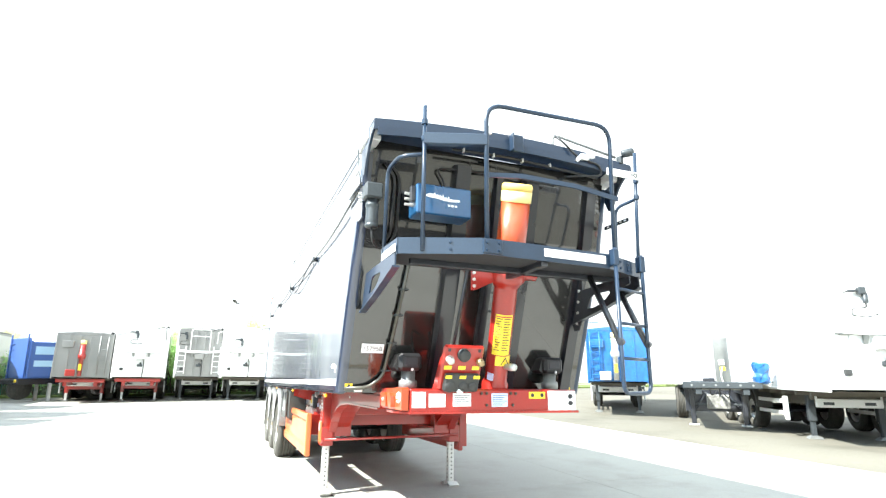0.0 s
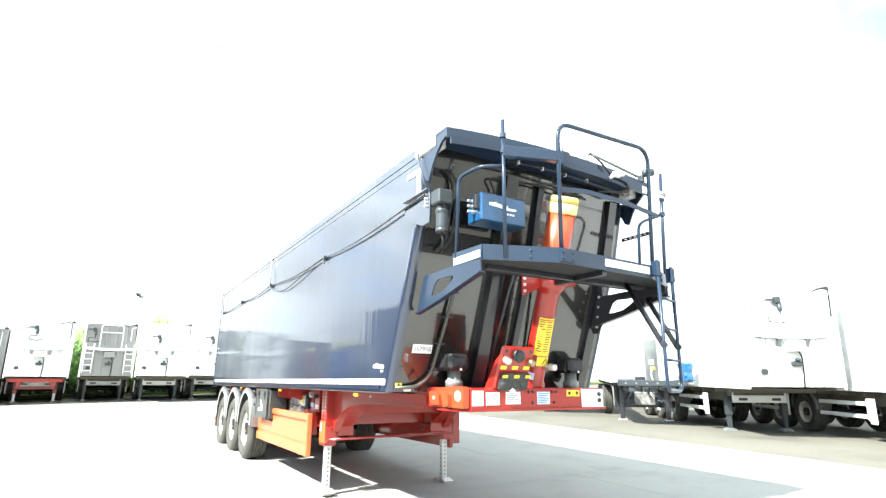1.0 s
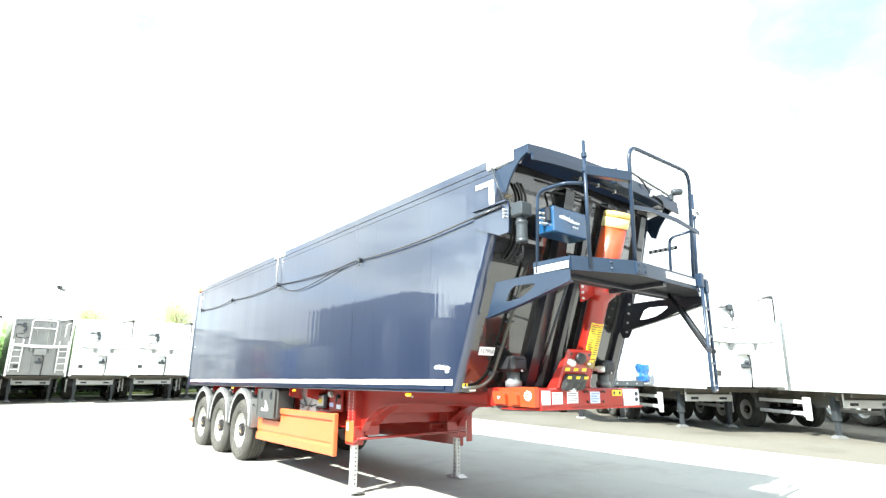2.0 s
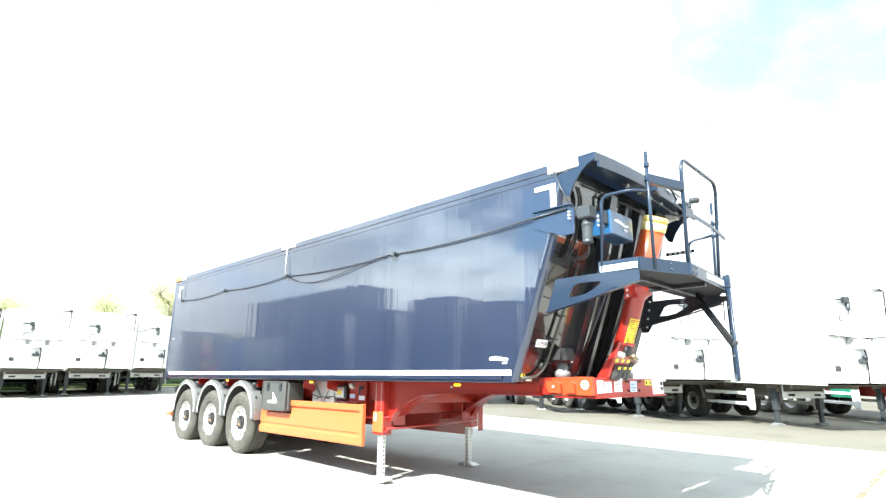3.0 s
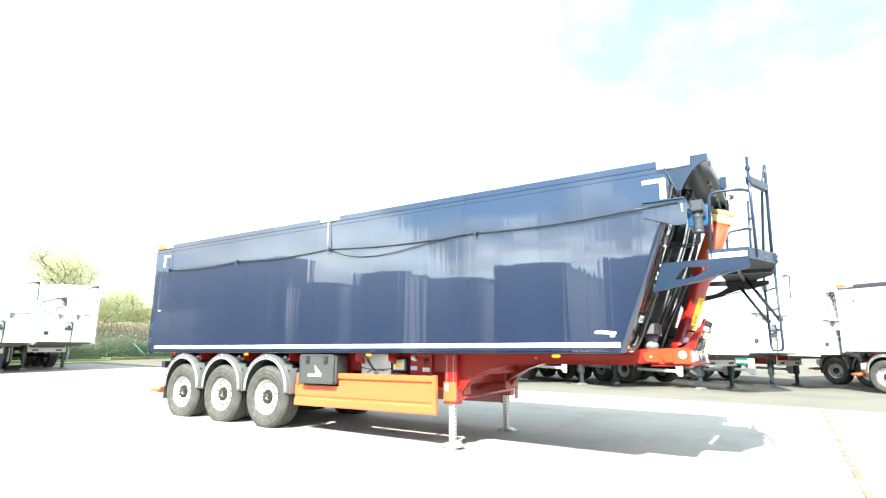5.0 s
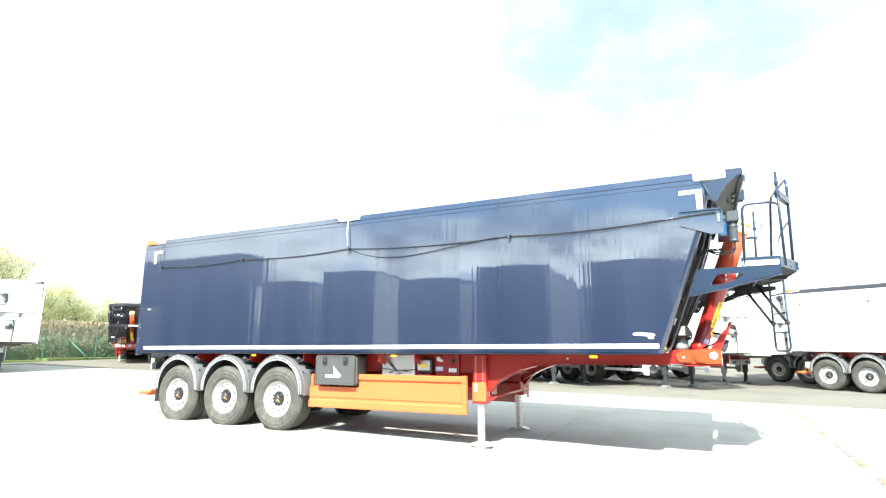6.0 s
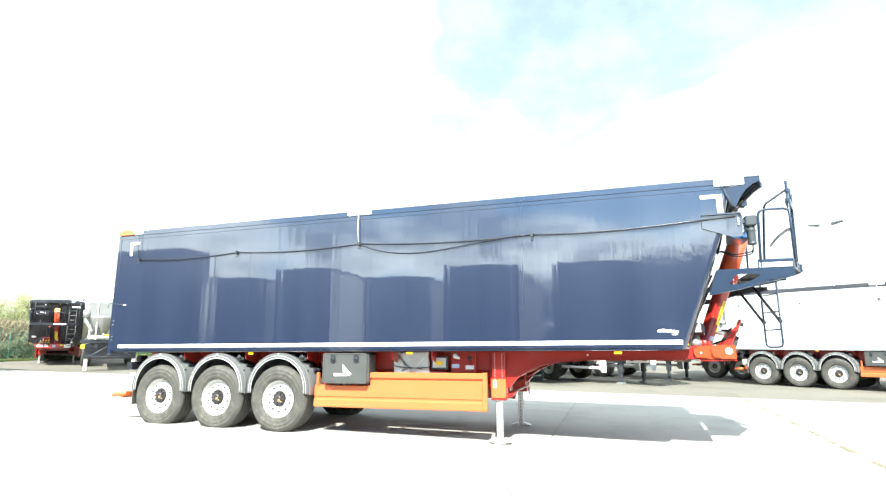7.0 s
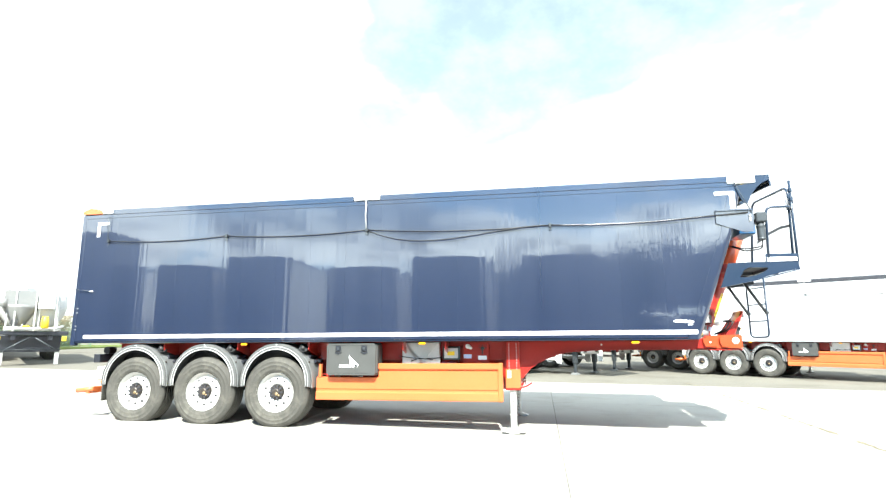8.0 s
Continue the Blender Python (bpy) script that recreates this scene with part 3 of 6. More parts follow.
    for xr, w, d in ((-0.34, 0.17, 0.085), (0.06, 0.10, 0.05), (0.40, 0.17, 0.085), (1.12, 0.14, 0.05)):
        s = S()
        vs = []
        for z in (1.37, 2.83, 3.45):
            y = front_y(z)
            vs += [(xr - w / 2, y - 0.001, z), (xr - w / 2 + 0.015, y - d, z - 0.02), (xr + w / 2 - 0.015, y - d, z - 0.02), (xr + w / 2, y - 0.001, z)]
        s.add(vs, [(i * 4 + j, i * 4 + j + 1, (i + 1) * 4 + j + 1, (i + 1) * 4 + j) for i in (0, 1) for j in range(3)] + [(0, 1, 2, 3), (8, 9, 10, 11)])
        part("headboard_rib", s, RIB_BLACK if main else skin_front, head)
    # hood over the headboard
    s = S()
    hood_side = [(-0.60, 3.42), (-0.62, 3.46), (-0.78, 3.485), (-0.865, 3.585), (-1.045, 3.585), (-1.042, 3.525), (-0.96, 3.492), (-0.875, 3.42), (-0.80, 3.32), (-0.742, 3.20), (-0.69, 3.22), (-0.63, 3.34)]
    for sx in (-1, 1):
        part("hood_cheek", S().prism(hood_side, 0, sx * (half(sx) - 0.012), sx * (half(sx) + 0.010)), trim, head)
    def camber(x):
        u = (x + HALF) / (FAR + HALF)
        return 0.075 * 4 * u * (1 - u)

    def cambered(section, x0, x1, n=12):
        k = len(section)
        xs = [x0 + (x1 - x0) * i / n for i in range(n + 1)]
        vs = [(x, y, z + camber(x)) for x in xs for y, z in section]
        fs = [(i * k + a, i * k + (a + 1) % k, (i + 1) * k + (a + 1) % k, (i + 1) * k + a) for i in range(n) for a in range(k)]
        return S().add(vs, fs + [tuple(range(k)), tuple(n * k + a for a in range(k))])

    roof = [(-0.60, 3.565), (-0.86, 3.60), (-1.05, 3.60), (-1.055, 3.50), (-1.043, 3.50), (-1.035, 3.585), (-0.86, 3.582), (-0.60, 3.548)]
    part("hood", cambered(roof, -HALF - 0.012, FAR + 0.012), trim, head, "folded dark blue steel hood")
    part("hood_lip", cambered([(-1.078, 3.44), (-1.056, 3.44), (-1.056, 3.51), (-1.078, 3.51)], -HALF + 0.02, FAR - 0.02), trim, head)
    part("hood_bracket", S().box(-0.02, 0.09, -1.13, -1.07, 3.49, 3.655, 0.008).box(-0.03, -0.018, -1.15, -1.07, 3.50, 3.66, 0.003), rail, head)

    # folded side gusset that carries the sheet motor
    s = S().prism([(-0.31, 3.115), (-0.78, 3.115), (-0.80, 3.06), (-0.785, 2.80), (-0.66, 2.795), (-0.31, 2.93)], 0, -HALF - 0.022, -HALF - 0.008)
    s.prism([(-0.31, 3.115), (-0.78, 3.115), (-0.78, 3.10), (-0.31, 3.10)], 0, -HALF - 0.05, -HALF - 0.008)
    part("motor_gusset", s, body, t, "folded dark blue gusset plate")
    s = S().box(-HALF - 0.035, -HALF + 0.115, -0.965, -0.825, 2.93, 3.065, 0.014)
    s.box(-HALF + 0.0, -HALF + 0.06, -0.84, -0.70, 2.97, 3.03, 0.006)
    mot = part("sheet_motor", s, MOTOR, t, "grey electric sheeting motor")
    part("motor_barrel", S().lathe([(0.0, 0.0), (0.046, 0.0), (0.055, 0.008), (0.055, 0.025), (0.050, 0.03)] + [(0.050 + 0.004 * (k % 2), 0.04 + 0.012 * k) for k in range(12)] + [(0.058, 0.19), (0.058, 0.205), (0.048, 0.21), (0.048, 0.25)], (-HALF + 0.04, -0.895, 2.685), (0, 0, 1), 18), MOTOR, mot)
    for k in range(3):
        part("motor_bolt", S().lathe([(0.0, -0.02), (0.012, -0.018), (0.012, 0.03)], (-HALF - 0.03, -0.745, 2.955 + 0.035 * k), (1, 0, 0), 8, False), GALV, mot)
    for dz in (0, 0.03):
        part("motor_cable", S().tube(fillet([(-HALF + 0.04, -0.90, 2.69), (-HALF + 0.05, -0.90, 2.60 - dz), (-HALF + 0.16, -0.72, 2.58 - dz), (-HALF + 0.30, -0.56, 2.66)], 0.08), 0.009, 6), CABLE, mot)

    # side cable with its clips
    cx = -HALF - 0.03
    clips = [(9.33, 3.05), (7.14, 3.05), (4.76, 3.05), (1.96, 3.005)]
    for (ya, za), (yb, zb), d in zip(clips, clips[1:], (0.05, 0.05, 0.05)):
        part("side_cable", S().tube(sag((cx, ya, za), (cx, yb, zb), d), 0.0085, 6), CABLE, t)
    slack = [Vector((cx - 0.006, 4.76 - 2.8 * u, 3.045 - 0.04 * u - 0.19 * 6.75 * u * (1 - u) ** 2)) for u in [k / 16 for k in range(17)]]
    part("side_cable", S().tube(slack, 0.0075, 6), CABLE, t)
    part("side_cable", S().tube(sag((cx, 1.96, 3.005), (cx - 0.005, -0.10, 3.03), 0.035) + [Vector((cx - 0.01, -0.72, 3.065))], 0.010, 8), CONDUIT, t)
    for y, z in clips:
        s = S().box(-HALF - 0.045, -HALF, y - 0.02, y + 0.02, z - 0.03, z + 0.03, 0.005)
        s.tube(fillet([(cx, y, z - 0.02), (cx, y - 0.02, z - 0.075), (cx, y + 0.02, z - 0.075)], 0.02), 0.006, 5)
        part("cable_clip", s, MOTOR, t)
    for y0, z0, y1, z1 in ((4.77, 3.52, 4.76, 3.07), (9.36, 3.52, 9.33, 3.07), (-0.58, 3.52, -0.78, 3.06)):
        part("spring_arm", S().tube([(cx - 0.01, y0, z0), (cx - 0.012, (y0 + y1) / 2 + 0.01, (z0 + z1) / 2), (cx - 0.01, y1, z1)], 0.010 if 0 < y0 < 5 else 0.006, 6), GALV if 0 < y0 < 5 else MOTOR, t)

    # maker's mark, as plain shapes: a looped band, uneven strokes on it, three blocks below
    s = S()
    us = [k / 14 for k in range(15)]

    def band(u):
        return 0.345 - 0.31 * u, 1.588 + 0.006 * math.sin(u * 7.0) - 0.010 * u - 0.03 * max(0.0, u - 0.85) / 0.15 * 0.6

    def thick(u):
        return 0.020 * min(1.0, 0.45 + 6 * u) * (1 - 0.45 * u)

    s.prism([(band(u)[0], band(u)[1] + thick(u)) for u in us] + [(band(u)[0], band(u)[1] - thick(u)) for u in reversed(us)], 0, -HALF - 0.003, -HALF + 0.0005)
    for k, up in enumerate((0.006, 0.012, 0.004, 0.005, 0.016, 0.004, 0.014, 0.006)):
        y, z = band(0.22 + 0.075 * k)
        s.box(-HALF - 0.0032, -HALF + 0.0005, y - 0.006, y + 0.006, z, z + 0.016 + up, 0.002)
    for k in range(3):
        s.box(-HALF - 0.003, -HALF + 0.0005, 0.165 - 0.028 * k - 0.02, 0.165 - 0.028 * k, 1.532, 1.550, 0.003)
    part("painted_mark", s, WHITE_TAPE, t, "small white painted swoosh mark")

    # chassis rails with a swan neck
    ch = S()
    under = [(-0.44, 1.215), (1.3, 1.215)] + [(1.3 + 1.2 * u, 1.215 - 0.40 * u ** 2.2) for u in [k / 8 for k in range(1, 9)]] + [(3.2, 0.80), (9.2, 0.86), (9.35, 1.05)]
    web = under + [(9.35, 1.335), (-0.44, 1.335)]
    for sx in (-1, 1):
        ch.prism(web, 0, sx * 0.70, sx * 0.715)
        for (ya, za), (yb, zb) in zip(under, under[1:]):
            ch.prism([(ya, za), (yb, zb), (yb, zb + 0.016), (ya, za + 0.016)], 0, sx * 0.62, sx * 0.80)
        ch.box(sx * 0.62, sx * 0.80, -0.44, 9.35, 1.318, 1.336, 0.003)
    cob = part("chassis", ch, chassis, t, "welded chassis frame")
    for y in (0.3, 1.6, 2.3, 3.6, 4.6, 5.6, 7.5, 8.8, 9.25):
        part("cross_member", S().box(-0.70, 0.70, y - 0.04, y + 0.04, 1.02 if y > 2 else 1.24, 1.31, 0.008), chassis, cob)
    # outrigger side rail under the body
    for sx in (-1, 1):
        s = S()
        s.prism([(-0.02, 1.215), (1.3, 1.210), (1.75, 1.180), (1.95, 1.140), (2.15, 1.065), (2.33, 0.94), (2.44, 0.80), (2.72, 0.80), (2.72, 1.325), (-0.02, 1.325)], 0, sx * 0.862, sx * 0.876)
        s.prism([(-0.02, 1.215), (1.3, 1.210), (1.75, 1.180), (1.95, 1.140), (2.15, 1.065), (2.33, 0.94), (2.44, 0.80), (2.425, 0.795), (2.315, 0.93), (2.135, 1.052), (1.94, 1.126), (1.74, 1.166), (1.3, 1.196), (-0.02, 1.2)], 0, sx * 0.80, sx * 0.90)
        s.box(sx * 0.862, sx * 0.876, 2.72, 5.62, 1.06, 1.325, 0.003)
        s.box(sx * 0.80, sx * 0.814, 5.62, 9.3, 1.16, 1.325, 0.003)
        part("side_beam", s, chassis, cob)
        for y in (3.55, 4.2, 5.0, 5.7, 6.9, 8.2):
            part("outrigger", S().prism([(sx * 0.72, 1.08), (sx * 1.18, 1.22), (sx * 1.18, 1.33), (sx * 0.72, 1.33)], 1, y - 0.008, y + 0.008), chassis, cob)
        for y in (0.86, 3.89, 6.76):
            s = S().box(sx * (HALF - 0.06), sx * (HALF - 0.025), y - 0.055, y + 0.055, 1.285, 1.325, 0.015)
            part("side_marker", s, AMBER, t, "oval amber side marker lamp")
        part("fixing_bolt", S().lathe([(0.0, 0), (0.013, 0.002), (0.013, 0.02)], (sx * 0.895, 1.28, 1.275), (-sx, 0, 0), 8), GALV, cob)

    # landing legs
    for sx in (-1, 1):
        s = S()
        s.box(sx * 0.80, sx * 0.985, 2.47, 2.67, 0.70, 1.33, 0.012)
        s.box(sx * 0.83, sx * 0.99, 2.455, 2.685, 0.62, 0.86, 0.010)
        s.box(sx * 0.60, sx * 0.82, 2.44, 2.46, 0.74, 1.33, 0.004)
        leg = part("landing_leg", s, chassis, t)
        part("leg_tube", S().box(sx * 0.856, sx * 0.944, 2.534, 2.626, 0.055 + lift, 0.66, 0.014), GALV, leg, "galvanised inner leg tube")
        for k in range(9 if main else 0):
            part("adjusting_hole", S().lathe([(0.0, -0.002), (0.011, -0.001), (0.011, 0.01)], (sx * 0.944, 2.58, 0.13 + 0.055 * k), (-sx, 0, 0), 8, False), INK, leg)
            part("adjusting_hole", S().lathe([(0.0, -0.002), (0.011, -0.001), (0.011, 0.01)], (sx * 0.856, 2.58, 0.13 + 0.055 * k), (sx, 0, 0), 8, False), INK, leg)
            part("adjusting_hole", S().lathe([(0.0, -0.002), (0.011, -0.001), (0.011, 0.01)], (sx * 0.90, 2.534, 0.13 + 0.055 * k), (0, 1, 0), 8, False), INK, leg)
        for k in range(10 if main else 0):
            for y in (2.515, 2.625):
                part("leg_bolt", S().lathe([(0.0, -0.006), (0.008, -0.005), (0.010, 0.01)], (sx * 0.985, y, 0.88 + 0.045 * k), (-sx, 0, 0), 8, False), GALV, leg)
        s = S().box(sx * 0.835, sx * 0.97, 2.50, 2.66, 0.004, 0.022, 0.006)
        for k in (-1, 1):
            s.prism([(2.58 + k * 0.03, 0.02), (2.58 + k * 0.15, 0.028), (2.58 + k * 0.17, 0.05), (2.58 + k * 0.13, 0.06), (2.58 + k * 0.06, 0.085)], 0, sx * 0.83, sx * 0.975)
        s.box(sx * 0.86, sx * 0.945, 2.54, 2.62, 0.02, 0.09, 0.008)
        part("leg_foot", s, GALV, leg, "galvanised rocking foot", pose(0, 0, lift))
        # thin sheet added for the sun on the leg's outer face
        part("sunlit_leg_face", S().box(sx * 0.9885, sx * 0.994, 2.462, 2.678, 0.655, 0.925, 0.002), guard, leg, "outer leg face in sunlit orange")
        part("leg_sticker", S().box(sx * 0.992, sx * 0.9965, 2.60, 2.65, 0.80, 0.90, 0.001), STICKER, leg)
    part("leg_shaft", S().tube([(-0.95, 2.44, 0.70), (0.95, 2.44, 0.72)], 0.018, 8), chassis, t)
    part("leg_crossplate", S().box(-0.62, 0.62, 2.66, 2.68, 0.86, 1.02, 0.004), chassis, t)
    s = S().tube(fillet([(-0.99, 2.47, 0.66), (-0.99, 2.38, 0.68), (-0.985, 2.30, 0.735)], 0.03), 0.012, 6)
    part("leg_crank", s, chassis, t)
    part("front_skirt", S().box(0.985, 1.10, 2.44, 2.455, 0.56, 1.12, 0.005), chassis, t)

    # nose, bumper plate
    s = S()
    s.box(-0.84, 0.84, -0.54, 0.25, 1.375, 1.395, 0.004)
    s.box(0.80, 0.86, -0.44, 0.25, 1.22, 1.38, 0.01)
    s.box(-0.79, 0.86, -0.65, -0.50, 1.20, 1.395, 0.012)
    s.prism([(0.86, -0.44), (0.86, -0.62), (0.80, -0.62), (0.80, -0.42)], 2, 1.215, 1.39)
    s.prism([(-0.86, -0.40), (-0.79, -0.66), (0.86, -0.68), (0.90, -0.58), (0.86, -0.30), (0.86, -0.2), (-0.86, -0.2)], 2, 1.19, 1.21)
    part("nose_frame", s, chassis, t)
    part("nose_cheek", S().prism([(0.25, 1.22), (0.25, 1.38), (-0.16, 1.39), (-0.22, 1.22)], 0, -0.86, -0.80), chassis, t)
    # front part and gussets coloured as the red looks where sun reaches
    part("nose_cheek", S().prism([(-0.222, 1.22), (-0.162, 1.39), (-0.50, 1.405), (-0.63, 1.405), (-0.645, 1.39), (-0.645, 1.22)], 0, -0.86, -0.80), SUNLIT_NOSE if main else chassis, t)
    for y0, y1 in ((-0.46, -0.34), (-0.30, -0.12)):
        part("nose_gusset", S().prism([(y0, 1.24), (y0 + 0.01, 1.33), (y0 + 0.05, 1.36), (y1, 1.36), (y1, 1.30), (y1 - 0.03, 1.24)], 0, -0.90, -0.86), SUNLIT_NOSE if main else chassis, t)
    part("grab_ring", S().lathe([(0.0, -0.012), (0.014, -0.01), (0.016, 0.0)], (-0.90, -0.21, 1.30), (1, 0, 0), 8, False), GALV, t)
    part("nose_lamp", S().lathe([(0.0, -0.02), (0.042, -0.018), (0.052, 0.0), (0.052, 0.03)], (-0.852, -0.56, 1.322), (1.0, 0.06, 0), 18), STICKER, t, "round white front lamp")
    for k in (-1, 1):
        part("lamp_bar", S().box(-0.876, -0.870, -0.59, -0.53, 1.322 + 0.016 * k - 0.006, 1.322 + 0.016 * k + 0.006, 0.002), ORANGE, t)
    by = -0.6545
    for x0, x1, z0, z1, mt in ((-0.77, -0.65, 1.24, 1.37, STICKER), (-0.62, -0.47, 1.245, 1.355, STICKER), (-0.40, -0.23, 1.25, 1.36, STICKER), (-0.03, 0.13, 1.245, 1.36, STICKER_BLUE),
                               (0.35, 0.52, 1.315, 1.375, YELLOW), (0.55, 0.85, 1.21, 1.385, STICKER)):
        sk = part("sticker", S().box(x0, x1, by, by + 0.006, z0, z1, 0.001), mt, t)
        if mt in (STICKER, STICKER_BLUE) and x1 < 0.2 and x0 > -0.65:
            s = S()
            for k in range(6):
                s.box(x0 + 0.012, x1 - 0.012 - 0.02 * (k % 3), by - 0.0012, by + 0.001, z1 - 0.016 - 0.016 * k - 0.005, z1 - 0.016 - 0.016 * k, 0.0005)
            part("print", s, INK if mt is STICKER else BOX_BLUE, sk)
        if mt is YELLOW:
            s = S()
            for k in (0.385, 0.485):
                s.lathe([(0.0, 0), (0.018, 0.0), (0.018, 0.002)], (k, by - 0.0015, 1.345), (0, 1, 0), 12, False)
            part("print", s, INK, sk)
    for z in (1.335, 1.275):
        part("nose_bolt", S().lathe([(0.0, -0.012), (0.02, -0.012), (0.022, 0.0)], (0.79, by, z), (0, 1, 0), 10, False), INK, t)
    part("round_badge", S().lathe([(0.0, -0.004), (0.035, -0.004), (0.036, 0.0)], (0.64, by - 0.001, 1.265), (0, 1, 0), 16, False), STICKER_BLUE, t)
    for x, z in ((-0.13, 1.36), (-0.08, 1.36), (0.16, 1.36), (0.21, 1.36), (-0.08, 1.26), (0.18, 1.26)):
        part("plate_bolt", S().lathe([(0.0, -0.014), (0.012, -0.012), (0.014, 0.0)], (x, by, z), (0, 1, 0), 8, False), HUB, t)

    # rubber stops with their pads
    for x in (-0.67, 0.86):
        s = S().box(x - 0.11, x + 0.11, -0.30, 0.08, 1.55, 1.71, 0.03)
        s.prism([(x - 0.11, 1.70), (x - 0.15, 1.58), (x - 0.11, 1.55)], 1, -0.25, 0.06)
        r = part("rubber_stop", s, CABLE, t)
        s = S().lathe([(0.07, 1.395), (0.085, 1.40), (0.085, 1.46), (0.065, 1.47), (0.065, 1.55)], (x + 0.01, -0.18, 0), (0, 0, 1), 16)
        part("stop_pad", s, GREY_CAST, r)
        part("stop_mouth", S().box(x - 0.082, x + 0.082, -0.306, -0.25, 1.572, 1.688, 0.025), INK, r)
        part("stop_pin", S().lathe([(0.0, -0.01), (0.013, -0.008), (0.013, 0.0)], (x + 0.01, -0.30, 1.562), (0, 1, 0), 8, False), STICKER, r)

    # coupling panel
    pm = pose(-0.355, -0.635, 1.388, 24, 0, 0)
    s = S().box(-0.19, 0.19, -0.02, 0.02, 0.0, 0.41, 0.02, pm)
    s.prism([(-0.64, 1.39), (-0.52, 1.39), (-0.70, 1.64), (-0.77, 1.69)], 0, -0.545, -0.53)
    s.prism([(-0.64, 1.39), (-0.52, 1.39), (-0.70, 1.64), (-0.77, 1.69)], 0, -0.18, -0.165)
    cp = part("coupling_panel", s, chassis, t, "red coupling panel with sockets")
    for x, z, r, mt in ((-0.01, 0.335, 0.055, PLASTIC), (-0.13, 0.29, 0.034, GALV), (0.155, 0.275, 0.032, BRASS), (-0.10, 0.06, 0.055, PLASTIC), (0.02, 0.06, 0.05, PLASTIC), (0.11, 0.06, 0.05, PLASTIC), (0.0, 0.02, 0.03, STICKER)):
        part("socket", S().lathe([(0.0, -0.10), (r * 0.8, -0.10), (r, -0.085), (r, -0.03), (r * 1.15, -0.02)], pm @ Vector((x, 0.02, z)), pm.to_3x3() @ Vector((0, 1, 0)), 14), mt, cp)
    part("socket_block", S().box(-0.155, 0.165, -0.07, -0.018, 0.01, 0.17, 0.012, pm), PLASTIC, cp)
    for x in (-0.13, 0.0, 0.13):
        part("yellow_label", S().box(x - 0.035, x + 0.035, -0.0235, -0.02, 0.195, 0.230, 0.001, pm), YELLOW, cp)
        part("yellow_label", S().box(x - 0.03, x + 0.03, -0.0755, -0.07, 0.135, 0.163, 0.001, pm), YELLOW, cp)
    for x, z in ((-0.14, 0.37), (0.14, 0.37)):
        part("square_hole", S().box(x - 0.014, x + 0.014, -0.0225, -0.02, z - 0.014, z + 0.014, 0.001, pm), INK, cp)
    for x0, xs in ((-0.40, -0.05), (-0.30, 0.05)):
        part("air_line", S().tube(fillet([(x0, -0.58, 1.62), (x0 + xs, -0.70, 1.60), (x0 + xs, -0.60, 1.48), (x0, -0.45, 1.42)], 0.06), 0.012, 6), CABLE, cp)

    # telescopic ram
    base, tip = Vector((0.135, -0.37, 1.36)), Vector((0.045, -1.075, 3.20))
    d = (tip - base).normalized()
    L = (tip - base).length
    s = S().lathe([(0.125, 0.0), (0.125, 0.10), (0.106, 0.13), (0.110, 1.01), (0.114, 1.02), (0.138, 1.06), (0.165, 1.09), (0.165, 1.20), (0.136, 1.24), (0.130, 1.28)], base, d, 28)
    ram = part("tipping_ram", s, chassis, t, "red telescopic tipping ram")
    # sun on the upper ram is put into this sleeve's colour
    part("ram_sleeve", S().lathe([(0.131, 1.24), (0.136, 1.25), (0.134, L - 0.17)], base, d, 28), SUNLIT_SLEEVE, ram, "upper ram sleeve in sunlit orange red")
    part("ram_cap", S().lathe([(0.136, L - 0.17), (0.140, L - 0.165), (0.140, L - 0.07)], base, d, 28), CREAM, ram, "pale cap sleeve on the ram")
    part("ram_top", S().lathe([(0.140, L - 0.07), (0.140, L - 0.02), (0.125, L), (0.0, L + 0.002)], base, d, 28), CAP_YELLOW, ram, "yellow ram top band")
    # stickers that wrap the ram on the side away from the body
    out = Vector((0, -1, 0)) - d * d.dot(Vector((0, -1, 0)))
    out.normalize()
    sidev = d.cross(out)

    def wrap(r, a0, a1, h0, h1, n=6):
        vs = []
        for h in (h0, h1):
            for k in range(n + 1):
                a = radians(a0 + (a1 - a0) * k / n)
                for rr in (r - 0.004, r):
                    vs.append(base + d * h + rr * (math.cos(a) * out + math.sin(a) * sidev))
        w = 2 * (n + 1)
        fs = []
        for k in range(n):
            i = 2 * k
            fs += [(i + 1, i + 3, w + i + 3, w + i + 1), (i, w + i, w + i + 2, i + 2), (i, i + 2, i + 3, i + 1), (w + i, w + i + 1, w + i + 3, w + i + 2)]
        fs += [(0, 1, w + 1, w), (w - 2, 2 * w - 2, 2 * w - 1, w - 1)]
        return S().add(vs, fs)

    sk = part("instruction_sticker", wrap(0.1115, -62, 28, 0.40, 0.78), YELLOW, ram, "yellow instruction sticker")
    for k in range(13):
        h = 0.738 - 0.0245 * k
        part("print", wrap(0.1126, -54, -26 - 6 * (k % 3), h, h + 0.007, 3), INK, sk)
        part("print", wrap(0.1126, -18, 16 - 8 * (k % 2), h, h + 0.007, 3), INK, sk)
    part("print", wrap(0.1128, -58, 22, 0.755, 0.765), INK_RED, sk)
    sk = part("warning_sticker", wrap(0.1105, -40, 62, 0.30, 0.39), YELLOW, ram, "yellow warning sticker")
    s = S()
    tri = [base + d * h + 0.1130 * (math.cos(a) * out + math.sin(a) * sidev) for h, a in ((0.31, radians(-14)), (0.31, radians(34)), (0.385, radians(10)))]
    tri2 = [p + (base + d * 0.335 + 0.1130 * (math.cos(radians(10)) * out + math.sin(radians(10)) * sidev) - p) * 0.35 for p in tri]
